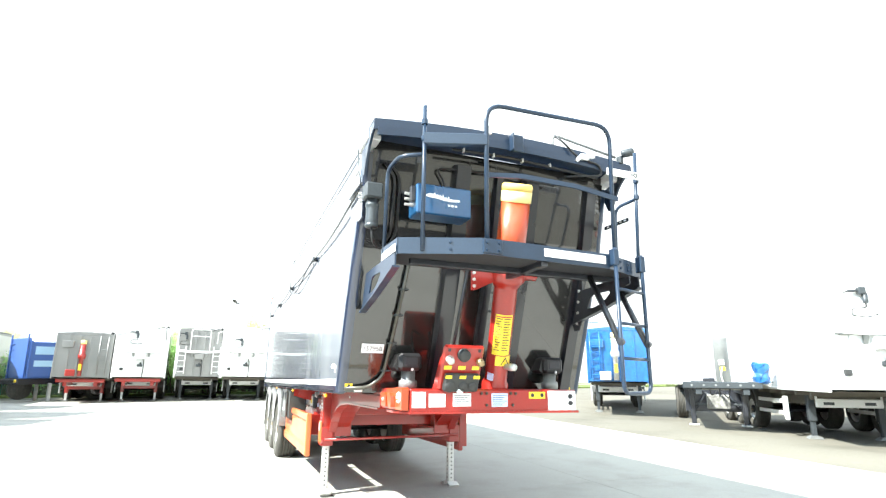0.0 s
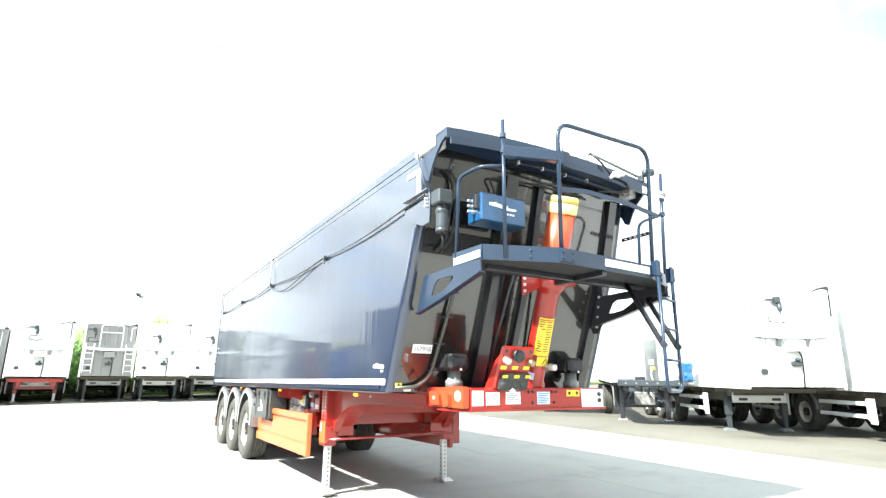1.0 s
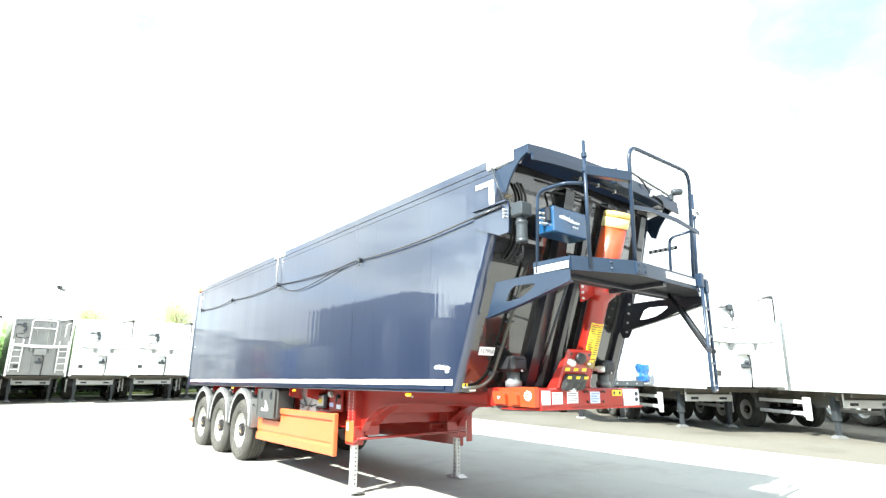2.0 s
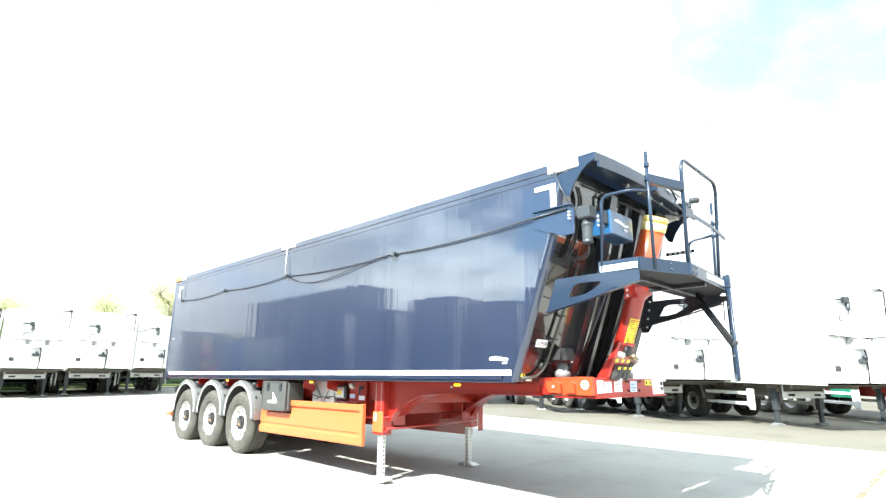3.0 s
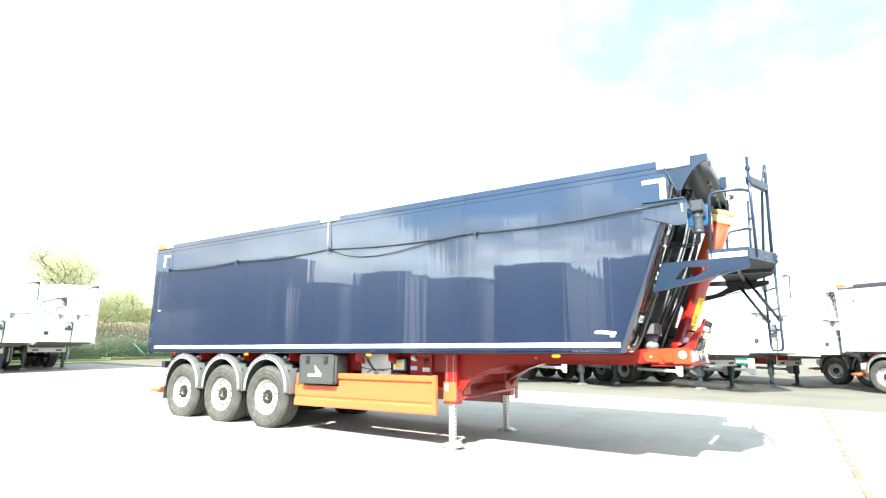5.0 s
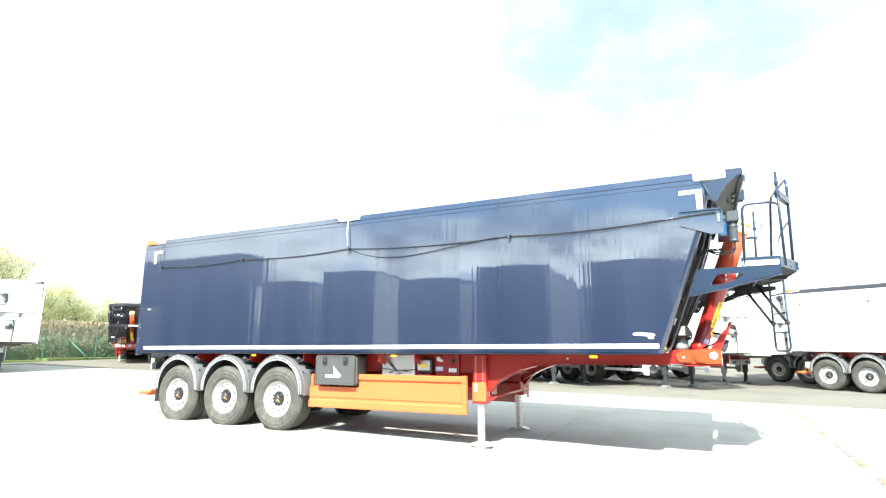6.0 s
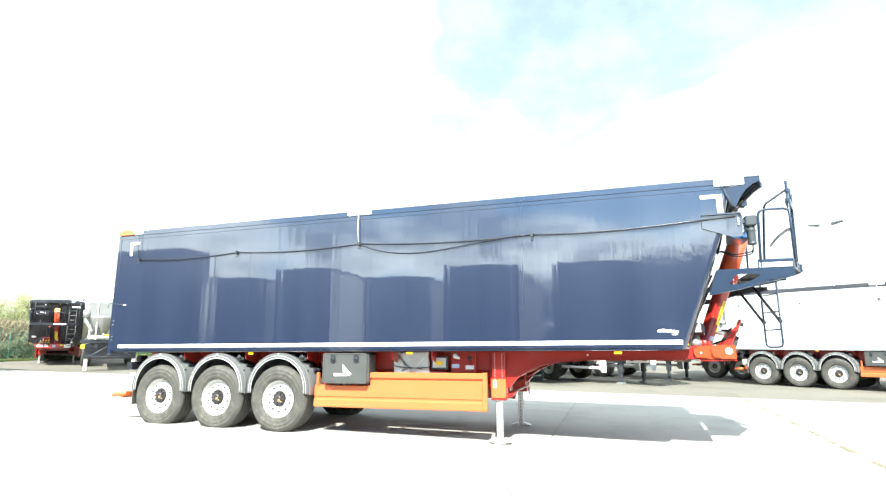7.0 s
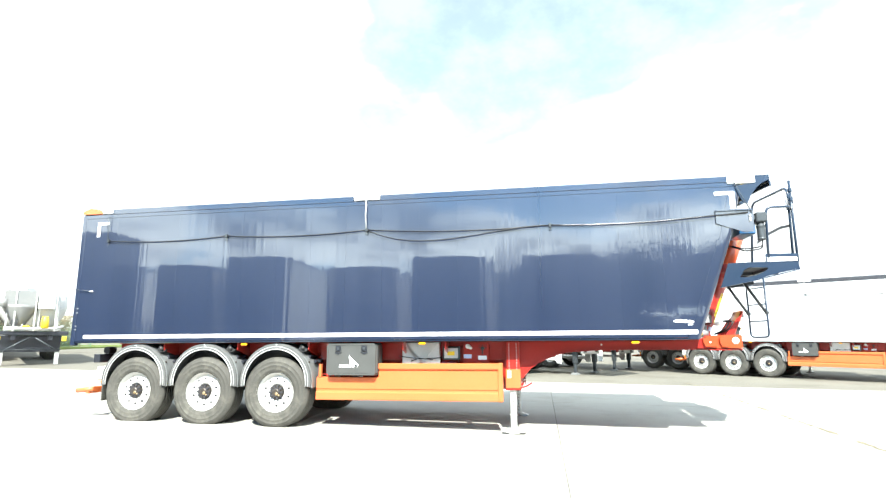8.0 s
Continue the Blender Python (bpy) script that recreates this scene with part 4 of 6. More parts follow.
    s.add(tri + tri2, [(0, 1, 4, 3), (1, 2, 5, 4), (2, 0, 3, 5)])
    part("print", s, INK, sk)
    part("small_sticker", wrap(0.1105, -75, -40, 0.15, 0.22), STICKER_BLUE, ram)
    part("ram_valve", S().lathe([(0.0, -0.14), (0.03, -0.14), (0.034, -0.12), (0.034, -0.07), (0.024, -0.06), (0.024, 0.0)], (0.15, -0.55, 1.60), (-0.35, 1.0, 0.1), 14), GALV, ram)
    part("trunnion", S().lathe([(0.0, 0.0), (0.04, 0.0), (0.045, 0.01), (0.045, 0.36), (0.03, 0.37), (0.0, 0.37)], (0.0, -0.80, 2.42), (1, 0, 0), 14), chassis, ram)
    ear = part("ram_side_plate", S().prism([(-0.29, 2.25), (-0.25, 2.25), (-0.02, 2.36), (-0.02, 2.47), (-0.29, 2.46)], 1, -0.80, -0.786), chassis, ram)
    for k in range(3):
        part("ear_bolt", S().lathe([(0.0, -0.016), (0.014, -0.014), (0.016, 0.0)], (-0.265, -0.80, 2.285 + 0.06 * k), (0, 1, 0), 8, False), GALV, ear)
    for x in (-0.24, 0.31):
        part("ram_guide", S().tube([(x, -0.10, 1.45), (x, -0.62, 2.50)], 0.016, 6), BLACK_STEEL, head)

    # hoses and pipes on the headboard
    def on_front(x, z, off=0.045):
        return (x, front_y(z) - off, z)

    part("headboard_pipe", S().tube(fillet([on_front(-0.76, 2.62), on_front(-0.83, 1.90), on_front(-0.88, 1.50), (-1.0, -0.06, 1.40), (-1.22, -0.03, 1.385)], 0.06), 0.018, 8), CONDUIT_GREY, head)
    for z in (1.55, 1.80, 2.05, 2.28):
        part("pipe_clip", S().box(-0.90 + (z - 1.5) * 0.10, -0.82 + (z - 1.5) * 0.10, front_y(z) - 0.065, front_y(z), z - 0.008, z + 0.008, 0.003), MOTOR, head)
    for dx in (0, 0.05):
        part("headboard_hose", S().tube(fillet([on_front(-1.06 + dx, 2.62), on_front(-0.98 + dx, 2.75), on_front(-0.99 + dx, 3.25), on_front(-1.1 + dx, 3.36)], 0.08), 0.013, 6), CABLE, head)
    part("headboard_hose", S().tube(fillet([on_front(-0.55, 3.05), on_front(-0.50, 3.25), on_front(-0.62, 3.38), on_front(0.0, 3.40, 0.09), on_front(0.62, 3.36, 0.12)], 0.10), 0.011, 6), CABLE, head)
    part("hood_cable_run", S().tube([(-0.55, -0.97, 3.475), (0.0, -0.985, 3.485), (0.62, -0.99, 3.45), (0.98, -1.0, 3.42)], 0.013, 6), CABLE, head)
    for x in (-0.45, -0.15, 0.15, 0.45):
        part("cable_tie", S().box(x - 0.008, x + 0.008, -1.003, -0.965, 3.455, 3.495, 0.003), GALV, head)
    part("lamp_cable", S().tube(fillet([(0.62, -0.98, 3.39), (0.98, -1.08, 3.42), (0.95, -1.09, 3.52), (0.70, -1.09, 3.56), (0.56, -1.07, 3.70), (0.51, -1.0, 3.79)], 0.07), 0.011, 6), CABLE, head)
    s = S().box(0.72, 0.82, -1.12, -1.08, 3.54, 3.60, 0.012)
    s.lathe([(0.0, 0.0), (0.026, 0.0), (0.026, 0.09)], (0.79, -1.10, 3.58), (1, 0, 0.2), 10)
    s.lathe([(0.0, 0.0), (0.02, 0.0), (0.02, 0.07)], (0.74, -1.10, 3.57), (-0.6, 0, -0.5), 8)
    part("cable_joint", s, STICKER, head)
    s = S().lathe([(0.0, 0.0), (0.035, 0.0), (0.042, 0.02), (0.042, 0.10), (0.034, 0.12), (0.0, 0.122)], (1.25, -1.06, 3.70), (0.75, -0.6, 0.1), 16)
    s.box(1.22, 1.27, -1.07, -1.01, 3.60, 3.68, 0.008)
    part("work_lamp", s, MOTOR, head)
    part("lamp_arm", S().tube(fillet([(0.50, -0.96, 3.60), (0.52, -0.95, 3.80), (0.58, -0.955, 3.815), (1.20, -1.03, 3.665)], 0.05), 0.013, 8), GREY_CAST, head)
    part("slotted_arm", S().box(1.300, 1.312, -1.03, -0.66, 3.01, 3.05, 0.003), BLACK_STEEL, head)
    # white blocks stand for the light showing through the slots
    for k in range(5 if main else 0):
        part("arm_slot", S().box(1.297, 1.315, -1.00 + 0.065 * k, -0.965 + 0.065 * k, 3.022, 3.038, 0.003), WHITE_TAPE, head)
    if lift:
        s = S()
        for x in (0.62, 0.98):
            s.tube([on_front(x, 1.55, 0.12), on_front(x, 2.80, 0.12), on_front(x, 3.35, 0.12)], 0.022, 6)
        tall_ladder = part("ladder", s, GREY_CAST, head)
        for k in range(7):
            part("rung", S().tube([on_front(0.62, 1.68 + 0.24 * k, 0.12), on_front(0.98, 1.68 + 0.24 * k, 0.12)], 0.016, 6), GREY_CAST, tall_ladder)
    lab = part("white_label", S().box(-0.105, 0.105, -0.004, 0.0, -0.043, 0.043, 0.001, front_matrix(-1.00, 1.75, 0.003)), STICKER, head)
    if main:
        part("print", lettering("15795B", 0.062), INK, lab, "", front_matrix(-1.00, 1.75, 0.003) @ pose(0, -0.0052, -0.022, 90, 0, 0))
    for sx in (-1, 1):
        mk = part("corner_warning", S().box(sx * 1.18 - 0.035, sx * 1.18 + 0.035, -0.03, -0.02, 1.375, 1.455, 0.002), YELLOW, t)
        part("print", S().prism([(sx * 1.18 - 0.022, 1.39), (sx * 1.18 + 0.022, 1.39), (sx * 1.18, 1.435)], 1, -0.0315, -0.029), INK, mk)
        part("grey_catch", S().box(sx * 1.09 - 0.04, sx * 1.09 + 0.04, -0.05, -0.01, 1.355, 1.385, 0.01), GALV, t)

    # control box
    bmx = pose(-0.62, -0.965, 2.98, 0, 0, 0)
    bx = part("control_box", S().box(-0.255, 0.255, -0.005, 0.22, -0.135, 0.135, 0.012, bmx), BOX_BLUE if main else BLACK_STEEL, t, "blue steel hydraulic control box")
    s = S()
    us = [k / 12 for k in range(13)]
    mid = [(-0.17 + 0.31 * u, 0.030 + 0.006 * math.sin(u * 7) - 0.022 * u) for u in us]
    half_w = [0.021 * min(1.0, 0.4 + 5 * u) * (1 - 0.55 * u) for u in us]
    s.prism([(x, z + h) for (x, z), h in zip(mid, half_w)] + [(x, z - h) for (x, z), h in reversed(list(zip(mid, half_w)))], 1, -0.008, -0.004)
    for k, up in enumerate((0.012, 0.004, 0.006, 0.016, 0.004, 0.014)):
        x, z = mid[3 + k]
        s.box(x - 0.006, x + 0.006, -0.0085, -0.004, z, z + 0.018 + up, 0.002)
    for k in range(3):
        s.box(0.03 + 0.032 * k, 0.053 + 0.032 * k, -0.008, -0.004, -0.050, -0.030, 0.003)
    s.v = [tuple(bmx @ Vector(p)) for p in s.v]
    part("painted_mark", s, WHITE_TAPE, bx)
    for k in range(3):
        part("hose_fitting", S().lathe([(0.0, -0.075), (0.013, -0.075), (0.013, -0.03), (0.018, -0.03), (0.018, 0.0)], bmx @ Vector((-0.255, 0.10, 0.06 - 0.05 * k)), (1, 0, 0), 8, False), GALV, bx)
    part("box_valve", S().box(-0.30, -0.255, 0.02, 0.07, -0.03, 0.11, 0.006, bmx), BLACK_STEEL, bx)
    part("box_bolt", S().lathe([(0.0, 0.0), (0.015, 0.002), (0.01, 0.02)], bmx @ Vector((0.0, 0.1, 0.138)), (0, 0, -1), 8), GALV, bx)

    # platform with fascia, brackets, rails
    out = [(-1.155, -0.95), (-1.14, -1.355), (-0.53, -1.60), (0.62, -1.54), (1.16, -1.305), (1.16, -0.95)]
    pl = part("platform", S().prism(out, 2, 2.385, 2.40), MATT_BLACK if main else trim, t, "steel access platform")
    s = S()
    for (xa, ya), (xb, yb) in zip(out, out[1:]):
        n = Vector((yb - ya, -(xb - xa), 0)).normalized() * 0.008
        s.add([(xa, ya, 2.375), (xb, yb, 2.375), (xb, yb, 2.50), (xa, ya, 2.50), (xa + n.x, ya + n.y, 2.375), (xb + n.x, yb + n.y, 2.375), (xb + n.x, yb + n.y, 2.50), (xa + n.x, ya + n.y, 2.50)],
              [(0, 1, 2, 3), (4, 7, 6, 5), (0, 4, 5, 1), (3, 2, 6, 7), (0, 3, 7, 4), (1, 5, 6, 2)])
    part("fascia", s, rail, pl)
    part("floor_bearer", S().box(-0.03, 0.03, -1.55, -0.95, 2.34, 2.385, 0.004), BLACK_STEEL, pl)
    part("floor_bearer", S().box(-1.0, 0.95, -1.22, -1.18, 2.34, 2.385, 0.004), BLACK_STEEL, pl)
    part("reflective_strip", S().box(-1.163, -1.156, -1.345, -0.965, 2.395, 2.455, 0.001), WHITE_TAPE, pl, "white reflective strip")
    part("reflective_strip", S().box(-0.30, 0.30, -0.010, -0.001, 2.41, 2.475, 0.001, pose(0.28, -1.566, 0, 0, 0, 3.0)), WHITE_TAPE, pl, "white reflective strip")
    part("splice_plate", S().box(-0.56, -0.40, -1.618, -1.594, 2.385, 2.49, 0.003), rail, pl)
    for x in (-0.78, -0.53, -0.43, 0.80, 0.92):
        for z in (2.41, 2.465):
            y = (-1.618 if x < -0.4 else -1.550 + max(0, x - 0.62) * 0.4375) if x >= -0.53 else -1.355 - (x + 1.14) / 0.61 * 0.245 - 0.008
            part("fascia_bolt", S().lathe([(0.0, -0.012), (0.011, -0.01), (0.013, 0.004)], (x, y, z), (0, 1, 0), 8, False), rail, pl)
    for sx in (-1, 1):
        # outline from the headboard to the platform's edge; one long hole
        outer = [(-0.34, 2.06), (-0.46, 2.385), (-0.85, 2.392), (-1.355, 2.38), (-1.36, 2.285), (-1.10, 2.235), (-0.80, 2.15), (-0.55, 2.095)]
        hole = [(-0.595, 2.185), (-0.66, 2.29), (-0.72, 2.318), (-0.95, 2.312), (-0.965, 2.295), (-0.89, 2.245), (-0.80, 2.205), (-0.68, 2.185)]
        xx = -1.165 if sx < 0 else 1.08
        br = part("platform_bracket", S().ring_plate(outer, hole, 0, xx, xx + 0.012), trim if sx < 0 else BLACK_STEEL, t)
        if sx > 0:
            part("bracket_flange", S().prism([(-0.30, 2.10), (-0.46, 2.56), (-0.52, 2.56), (-0.50, 2.10), (-0.42, 1.98), (-0.34, 1.98)], 0, 1.092, 1.105), BLACK_STEEL, br)
            for k in range(4):
                part("bracket_bolt", S().lathe([(0.0, -0.014), (0.014, -0.012), (0.014, 0.0)], (1.078, -0.42 - 0.02 * k, 2.05 + 0.11 * k), (1, 0, 0), 8, False), GALV, br)
            part("under_plate", S().prism([(-1.0, 2.34), (-1.5, 2.34), (-1.5, 2.28), (-1.35, 2.25), (-1.0, 2.29)], 0, 0.86, 0.868), BLACK_STEEL, br)
        part("bracket_rib", S().prism([(-0.34, 2.06), (-0.80, 2.15), (-1.36, 2.285), (-1.36, 2.272), (-0.80, 2.137), (-0.34, 2.046)], 0, xx - 0.02, xx + 0.04), trim if sx < 0 else BLACK_STEEL, br)
    r = 0.0165
    tubes = [
        ("handrail_post", [(-0.975, -1.43, 2.40), (-0.975, -1.43, 3.58)], r),
        ("handrail", fillet([(-0.975, -1.42, 3.17), (-1.14, -1.33, 3.165), (-1.15, -1.02, 3.165), (-1.15, -0.985, 2.40)], 0.09), r),
        ("handrail_loop", fillet([(-0.51, -1.57, 2.40), (-0.52, -1.60, 3.61), (0.715, -1.545, 3.67), (0.76, -1.45, 2.40)], 0.16, 8), 0.0185),
        ("handrail_post", [(1.14, -1.30, 2.40), (1.165, -1.34, 3.58)], r),
        ("handrail", fillet([(1.155, -1.33, 3.16), (1.25, -1.22, 3.17), (1.16, -1.02, 3.13), (1.15, -0.99, 2.40)], 0.09), r),
    ]
    for nm, pth, rr in tubes:
        part(nm, S().tube(pth, rr, 10), rail, t)
    part("mid_rail", S().prism([(-0.50, 3.035), (-0.2, 3.07), (0.3, 3.06), (0.73, 3.005), (0.73, 2.965), (0.3, 3.02), (-0.2, 3.03), (-0.50, 2.995)], 1, -1.585, -1.572), rail, t)
    part("rail_plate", S().box(-0.25, 0.25, -0.03, 0.03, 3.25, 3.345, 0.006, pose(-0.745, -1.505, 0, 0, 0, -19)), rail, t)
    far_plate = part("rail_plate", S().box(0.77, 1.19, -1.42, -1.405, 3.275, 3.345, 0.004), WHITE_TAPE, t, "white marker plate between the rails")
    part("print", S().lathe([(0.012, -0.002), (0.022, -0.002), (0.022, 0.001), (0.012, 0.001)], (1.08, -1.4215, 3.312), (0, 1, 0), 12, False, False).box(1.035, 1.05, -1.4225, -1.42, 3.300, 3.322, 0.001).box(1.112, 1.118, -1.4225, -1.42, 3.292, 3.332, 0.001).box(1.118, 1.135, -1.4225, -1.42, 3.292, 3.298, 0.001), INK, far_plate)
    for p in ((-0.975, -1.43, 3.44), (-0.975, -1.43, 3.30), (1.16, -1.335, 3.30), (1.155, -1.33, 3.14)):
        part("rail_clamp", S().lathe([(0.026, -0.02), (0.026, 0.02)], p, (0, 0, 1), 12, False), rail, t)
    part("slotted_bar", S().box(-0.52, -0.47, -1.60, -1.57, 3.36, 3.42, 0.004), STICKER, t)

    # ladder hanging on the slanting far corner
    la, lb = Vector((0.659, -1.581, 0)), Vector((1.054, -1.438, 0))

    def at(q, z):
        return (q.x, q.y, z)

    s = S().tube(fillet([at(la, 2.55), at(la, 1.38), at(lb, 1.38), at(lb, 2.55)], 0.09, 6), 0.0165, 10)
    lad = part("ladder", s, rail, t, "hanging steel access ladder")
    for z in (1.65, 1.93, 2.21):
        part("rung", S().tube([at(la, z), at(lb, z)], 0.013, 6), rail, lad)
    for q in (la, lb):
        part("hinge", S().box(q.x - 0.028, q.x + 0.028, q.y - 0.02, q.y + 0.05, 2.40, 2.54, 0.006), rail, lad)
        part("brace", S().tube([(q.x, q.y + 0.36, 2.37), (q.x, q.y + 0.01, 1.78)], 0.026, 4), BLACK_STEEL, lad)
        part("brace_lug", S().lathe([(0.0, -0.02), (0.03, -0.018), (0.03, 0.02)], at(q, 1.78), (1, 0.4, 0), 10, False), BLACK_STEEL, lad)

    # running gear
    for k in range(3):
        y = 6.20 + 1.228 * k
        s = S().tube([(-1.0, y, hub_z), (1.0, y, hub_z)], 0.075, 12)
        ax = part("axle", s, BLACK_STEEL, t)
        for sx in (-1, 1):
            wheel(t, sx * (HALF - 0.225), y, hub_z, sx, sx < 0)
            fd = part("mudguard", FENDER_ME, FENDER, t, m=pose(sx * (HALF - 0.235), y, hub_z + 0.15, 0, 0, 0))
            part("edge_trim", FENDER_TRIM_ME, TRIM_GREY, fd, m=pose(0, 0, 0) if sx < 0 else Matrix.Diagonal((-1, 1, 1, 1)))
            s = S().box(sx * 0.84, sx * 1.10, y - 0.50, y - 0.46, hub_z + 0.50, hub_z + 0.56, 0.008)
            s.box(sx * 0.86, sx * 0.99, y - 0.62, y - 0.50, hub_z + 0.44, hub_z + 0.50, 0.015)
            s.lathe([(0.0, -0.03), (0.022, -0.03), (0.022, 0.06)], (sx * 1.0, y - 0.56, hub_z + 0.46), (sx, 0, 0), 8)
            part("mudguard_bracket", s, BLACK_STEEL, fd, m=pose(sx * -(HALF - 0.235), -y, -hub_z - 0.15))
            part("guard_shield", SHIELD_ME, GREY_CAST, fd)
            part("guard_clamp", CLAMP_ME, PLASTIC, fd, m=pose(0, 0.60 * math.cos(radians(128)), 0.60 * math.sin(radians(128)), 38, 0, 0))
            for k in (-1, 1):
                part("shield_bolt", S().lathe([(0.0, 0.022), (0.014, 0.020), (0.016, 0.0)], (0.10 * k - 0.06, 0.604 * math.cos(radians(150)), 0.604 * math.sin(radians(150))), (0, math.cos(radians(150)), math.sin(radians(150))), 8, False), HUB, fd)
            # dark sheet added to hide the red beam where the arch lies in shade
            vs = [(sx * 0.09, rr * math.cos(radians(a)), rr * math.sin(radians(a))) for a in range(0, 181, 12) for rr in (0.30, 0.575)]
            s = S().add(vs + [(x - sx * 0.01, yy, zz) for x, yy, zz in vs], [(2 * i, 2 * i + 1, 2 * i + 3, 2 * i + 2) for i in range(15)] + [(32 + 2 * i, 32 + 2 * i + 2, 32 + 2 * i + 3, 32 + 2 * i + 1) for i in range(15)])
            s.v = [(-x, yy, zz) for x, yy, zz in s.v]
            part("arch_shade_sheet", s, BLACK_STEEL, fd)
            part("guard_badge", S().prism([(-0.012, 0.565), (0.012, 0.565), (0.0, 0.588)], 0, -0.219, -0.214), STICKER, fd)
            part("spring_hanger", S().prism([(y - 0.50, 0.62), (y - 0.36, 0.62), (y - 0.30, 1.06), (y - 0.56, 1.06)], 0, sx * 0.64, sx * 0.70), chassis, ax)
            s = S().lathe([(0.10, 0.0), (0.13, 0.03), (0.13, 0.12), (0.11, 0.15), (0.13, 0.18), (0.13, 0.27), (0.10, 0.30)], (sx * 0.62, y + 0.42, 0.70), (0, 0, 1), 16)
            part("air_spring", s, RUBBER, ax)
    for sx in (-1, 1):
        part("mud_flap", S().box(sx * (HALF - 0.45), sx * (HALF - 0.02), 9.20, 9.22, 0.42, 0.92, 0.004), RUBBER, t)

    # side guard, toolbox, and what hangs between
    for sx in (-1, 1):
        s = S()
        # ribbed section: (depth, height)
        prof_low = [(0.0, 0.47), (0.045, 0.47), (0.05, 0.485), (0.05, 0.575), (0.022, 0.60), (0.022, 0.625), (0.034, 0.635), (0.034, 0.80), (0.02, 0.81), (0.0, 0.81)]
        prof_up = [(0.0, 0.81), (0.034, 0.80), (0.034, 0.895), (0.020, 0.90), (0.020, 0.918), (0.048, 0.926), (0.054, 0.94), (0.054, 1.0), (0.04, 1.012), (0.0, 1.012)]
        # near guard gets orange for red paint in sun; far one stays red
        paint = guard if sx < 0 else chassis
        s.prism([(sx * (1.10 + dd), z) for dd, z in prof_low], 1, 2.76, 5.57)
        g = part("side_guard", s, paint, t, "ribbed side guard in sunlit orange red" if sx < 0 else "red ribbed side guard")
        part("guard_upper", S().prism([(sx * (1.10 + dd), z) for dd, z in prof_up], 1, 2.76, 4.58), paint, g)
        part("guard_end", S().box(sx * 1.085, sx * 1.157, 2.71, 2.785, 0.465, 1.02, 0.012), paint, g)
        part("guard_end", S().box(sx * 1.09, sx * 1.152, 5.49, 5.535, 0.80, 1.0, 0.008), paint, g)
        for y in (3.2, 4.3, 5.4):
            part("guard_stay", S().box(sx * 0.86, sx * 1.1, y - 0.03, y + 0.03, 0.70, 0.98, 0.006), chassis, g)
    s = S().box(-HALF + 0.05, -0.90, 4.585, 5.385, 0.835, 1.318, 0.035)
    tb = part("toolbox", s, TOOLBOX, t, "black plastic toolbox with two latches")
    part("toolbox_door", S().box(-HALF + 0.036, -HALF + 0.056, 4.61, 5.36, 0.86, 1.30, 0.03), TOOLBOX, tb)
    rim = [(4.60, 0.87), (4.63, 0.845), (5.34, 0.845), (5.37, 0.87), (5.37, 1.285), (5.34, 1.31), (4.63, 1.31), (4.60, 1.285)]
    part("door_rim", S().ring_plate(rim, [(4.985 + (y - 4.985) * 0.945, 1.078 + (z - 1.078) * 0.91) for y, z in rim], 0, -HALF + 0.028, -HALF + 0.045), TOOLBOX, tb)
    for y in (4.78, 5.19):
        part("latch", S().box(-HALF + 0.022, -HALF + 0.038, y - 0.045, y + 0.045, 1.19, 1.275, 0.012), BLACK_STEEL, tb)
        part("latch_keeper", S().box(-HALF + 0.012, -HALF + 0.024, y - 0.02, y + 0.02, 1.215, 1.255, 0.006), MOTOR, tb)
        part("latch_flap", S().prism([(y - 0.06, 1.18), (y + 0.06, 1.18), (y + 0.0, 1.145)], 0, -HALF + 0.028, -HALF + 0.038), BLACK_STEEL, tb)
    s = S().prism([(5.02, 1.135), (4.86, 0.99), (4.90, 0.96), (5.0, 0.985)], 0, -HALF + 0.033, -HALF + 0.037)
    part("moulded_mark", s, STICKER, tb)
    for k in range(6):
        part("moulded_letter", S().box(-HALF + 0.033, -HALF + 0.037, 5.17 - 0.05 * k - 0.035, 5.17 - 0.05 * k, 0.955, 1.0, 0.001), STICKER, tb)
    s = S().box(-0.97, -0.90, 3.67, 4.26, 0.96, 1.325, 0.01)
    for a_, b_ in (((3.67, 1.32), (3.96, 1.02)), ((4.26, 1.32), (3.96, 1.02))):
        s.prism([a_, (a_[0] + (0.05 if a_[0] < 4 else -0.05), 1.32), (b_[0] + 0.02, b_[1]), (b_[0] - 0.02, b_[1])], 0, -0.99, -0.97)
    tk = part("folded_tank", s, ALU, t, "bare aluminium folded tank")
    part("tank_strap", S().tube(sag((-0.985, 3.62, 1.10), (-0.985, 4.30, 1.12), 0.03), 0.007, 5), CABLE, tk)
    part("tank_strap", S().tube(sag((-0.985, 3.78, 1.06), (-0.985, 4.12, 1.04), -0.03), 0.007, 5), CABLE, tk)
    s = S().box(-0.99, -0.93, 3.36, 3.62, 1.06, 1.26, 0.012)
    jb = part("junction_box", s, MOTOR, t)
    part("lid", S().box(-0.9945, -0.986, 3.39, 3.60, 1.085, 1.235, 0.003), ALU, jb)
    part("sticker", S().box(-0.9975, -0.992, 3.44, 3.55, 1.125, 1.185, 0.001), YELLOW, jb)
    s = S().box(-0.93, -0.90, 2.93, 3.32, 1.02, 1.325, 0.006)
    vp = part("valve_panel", s, chassis, t, "red brake valve panel")
    part("sticker", S().box(-0.935, -0.929, 3.19, 3.31, 1.08, 1.14, 0.001), STICKER_BLUE, vp)
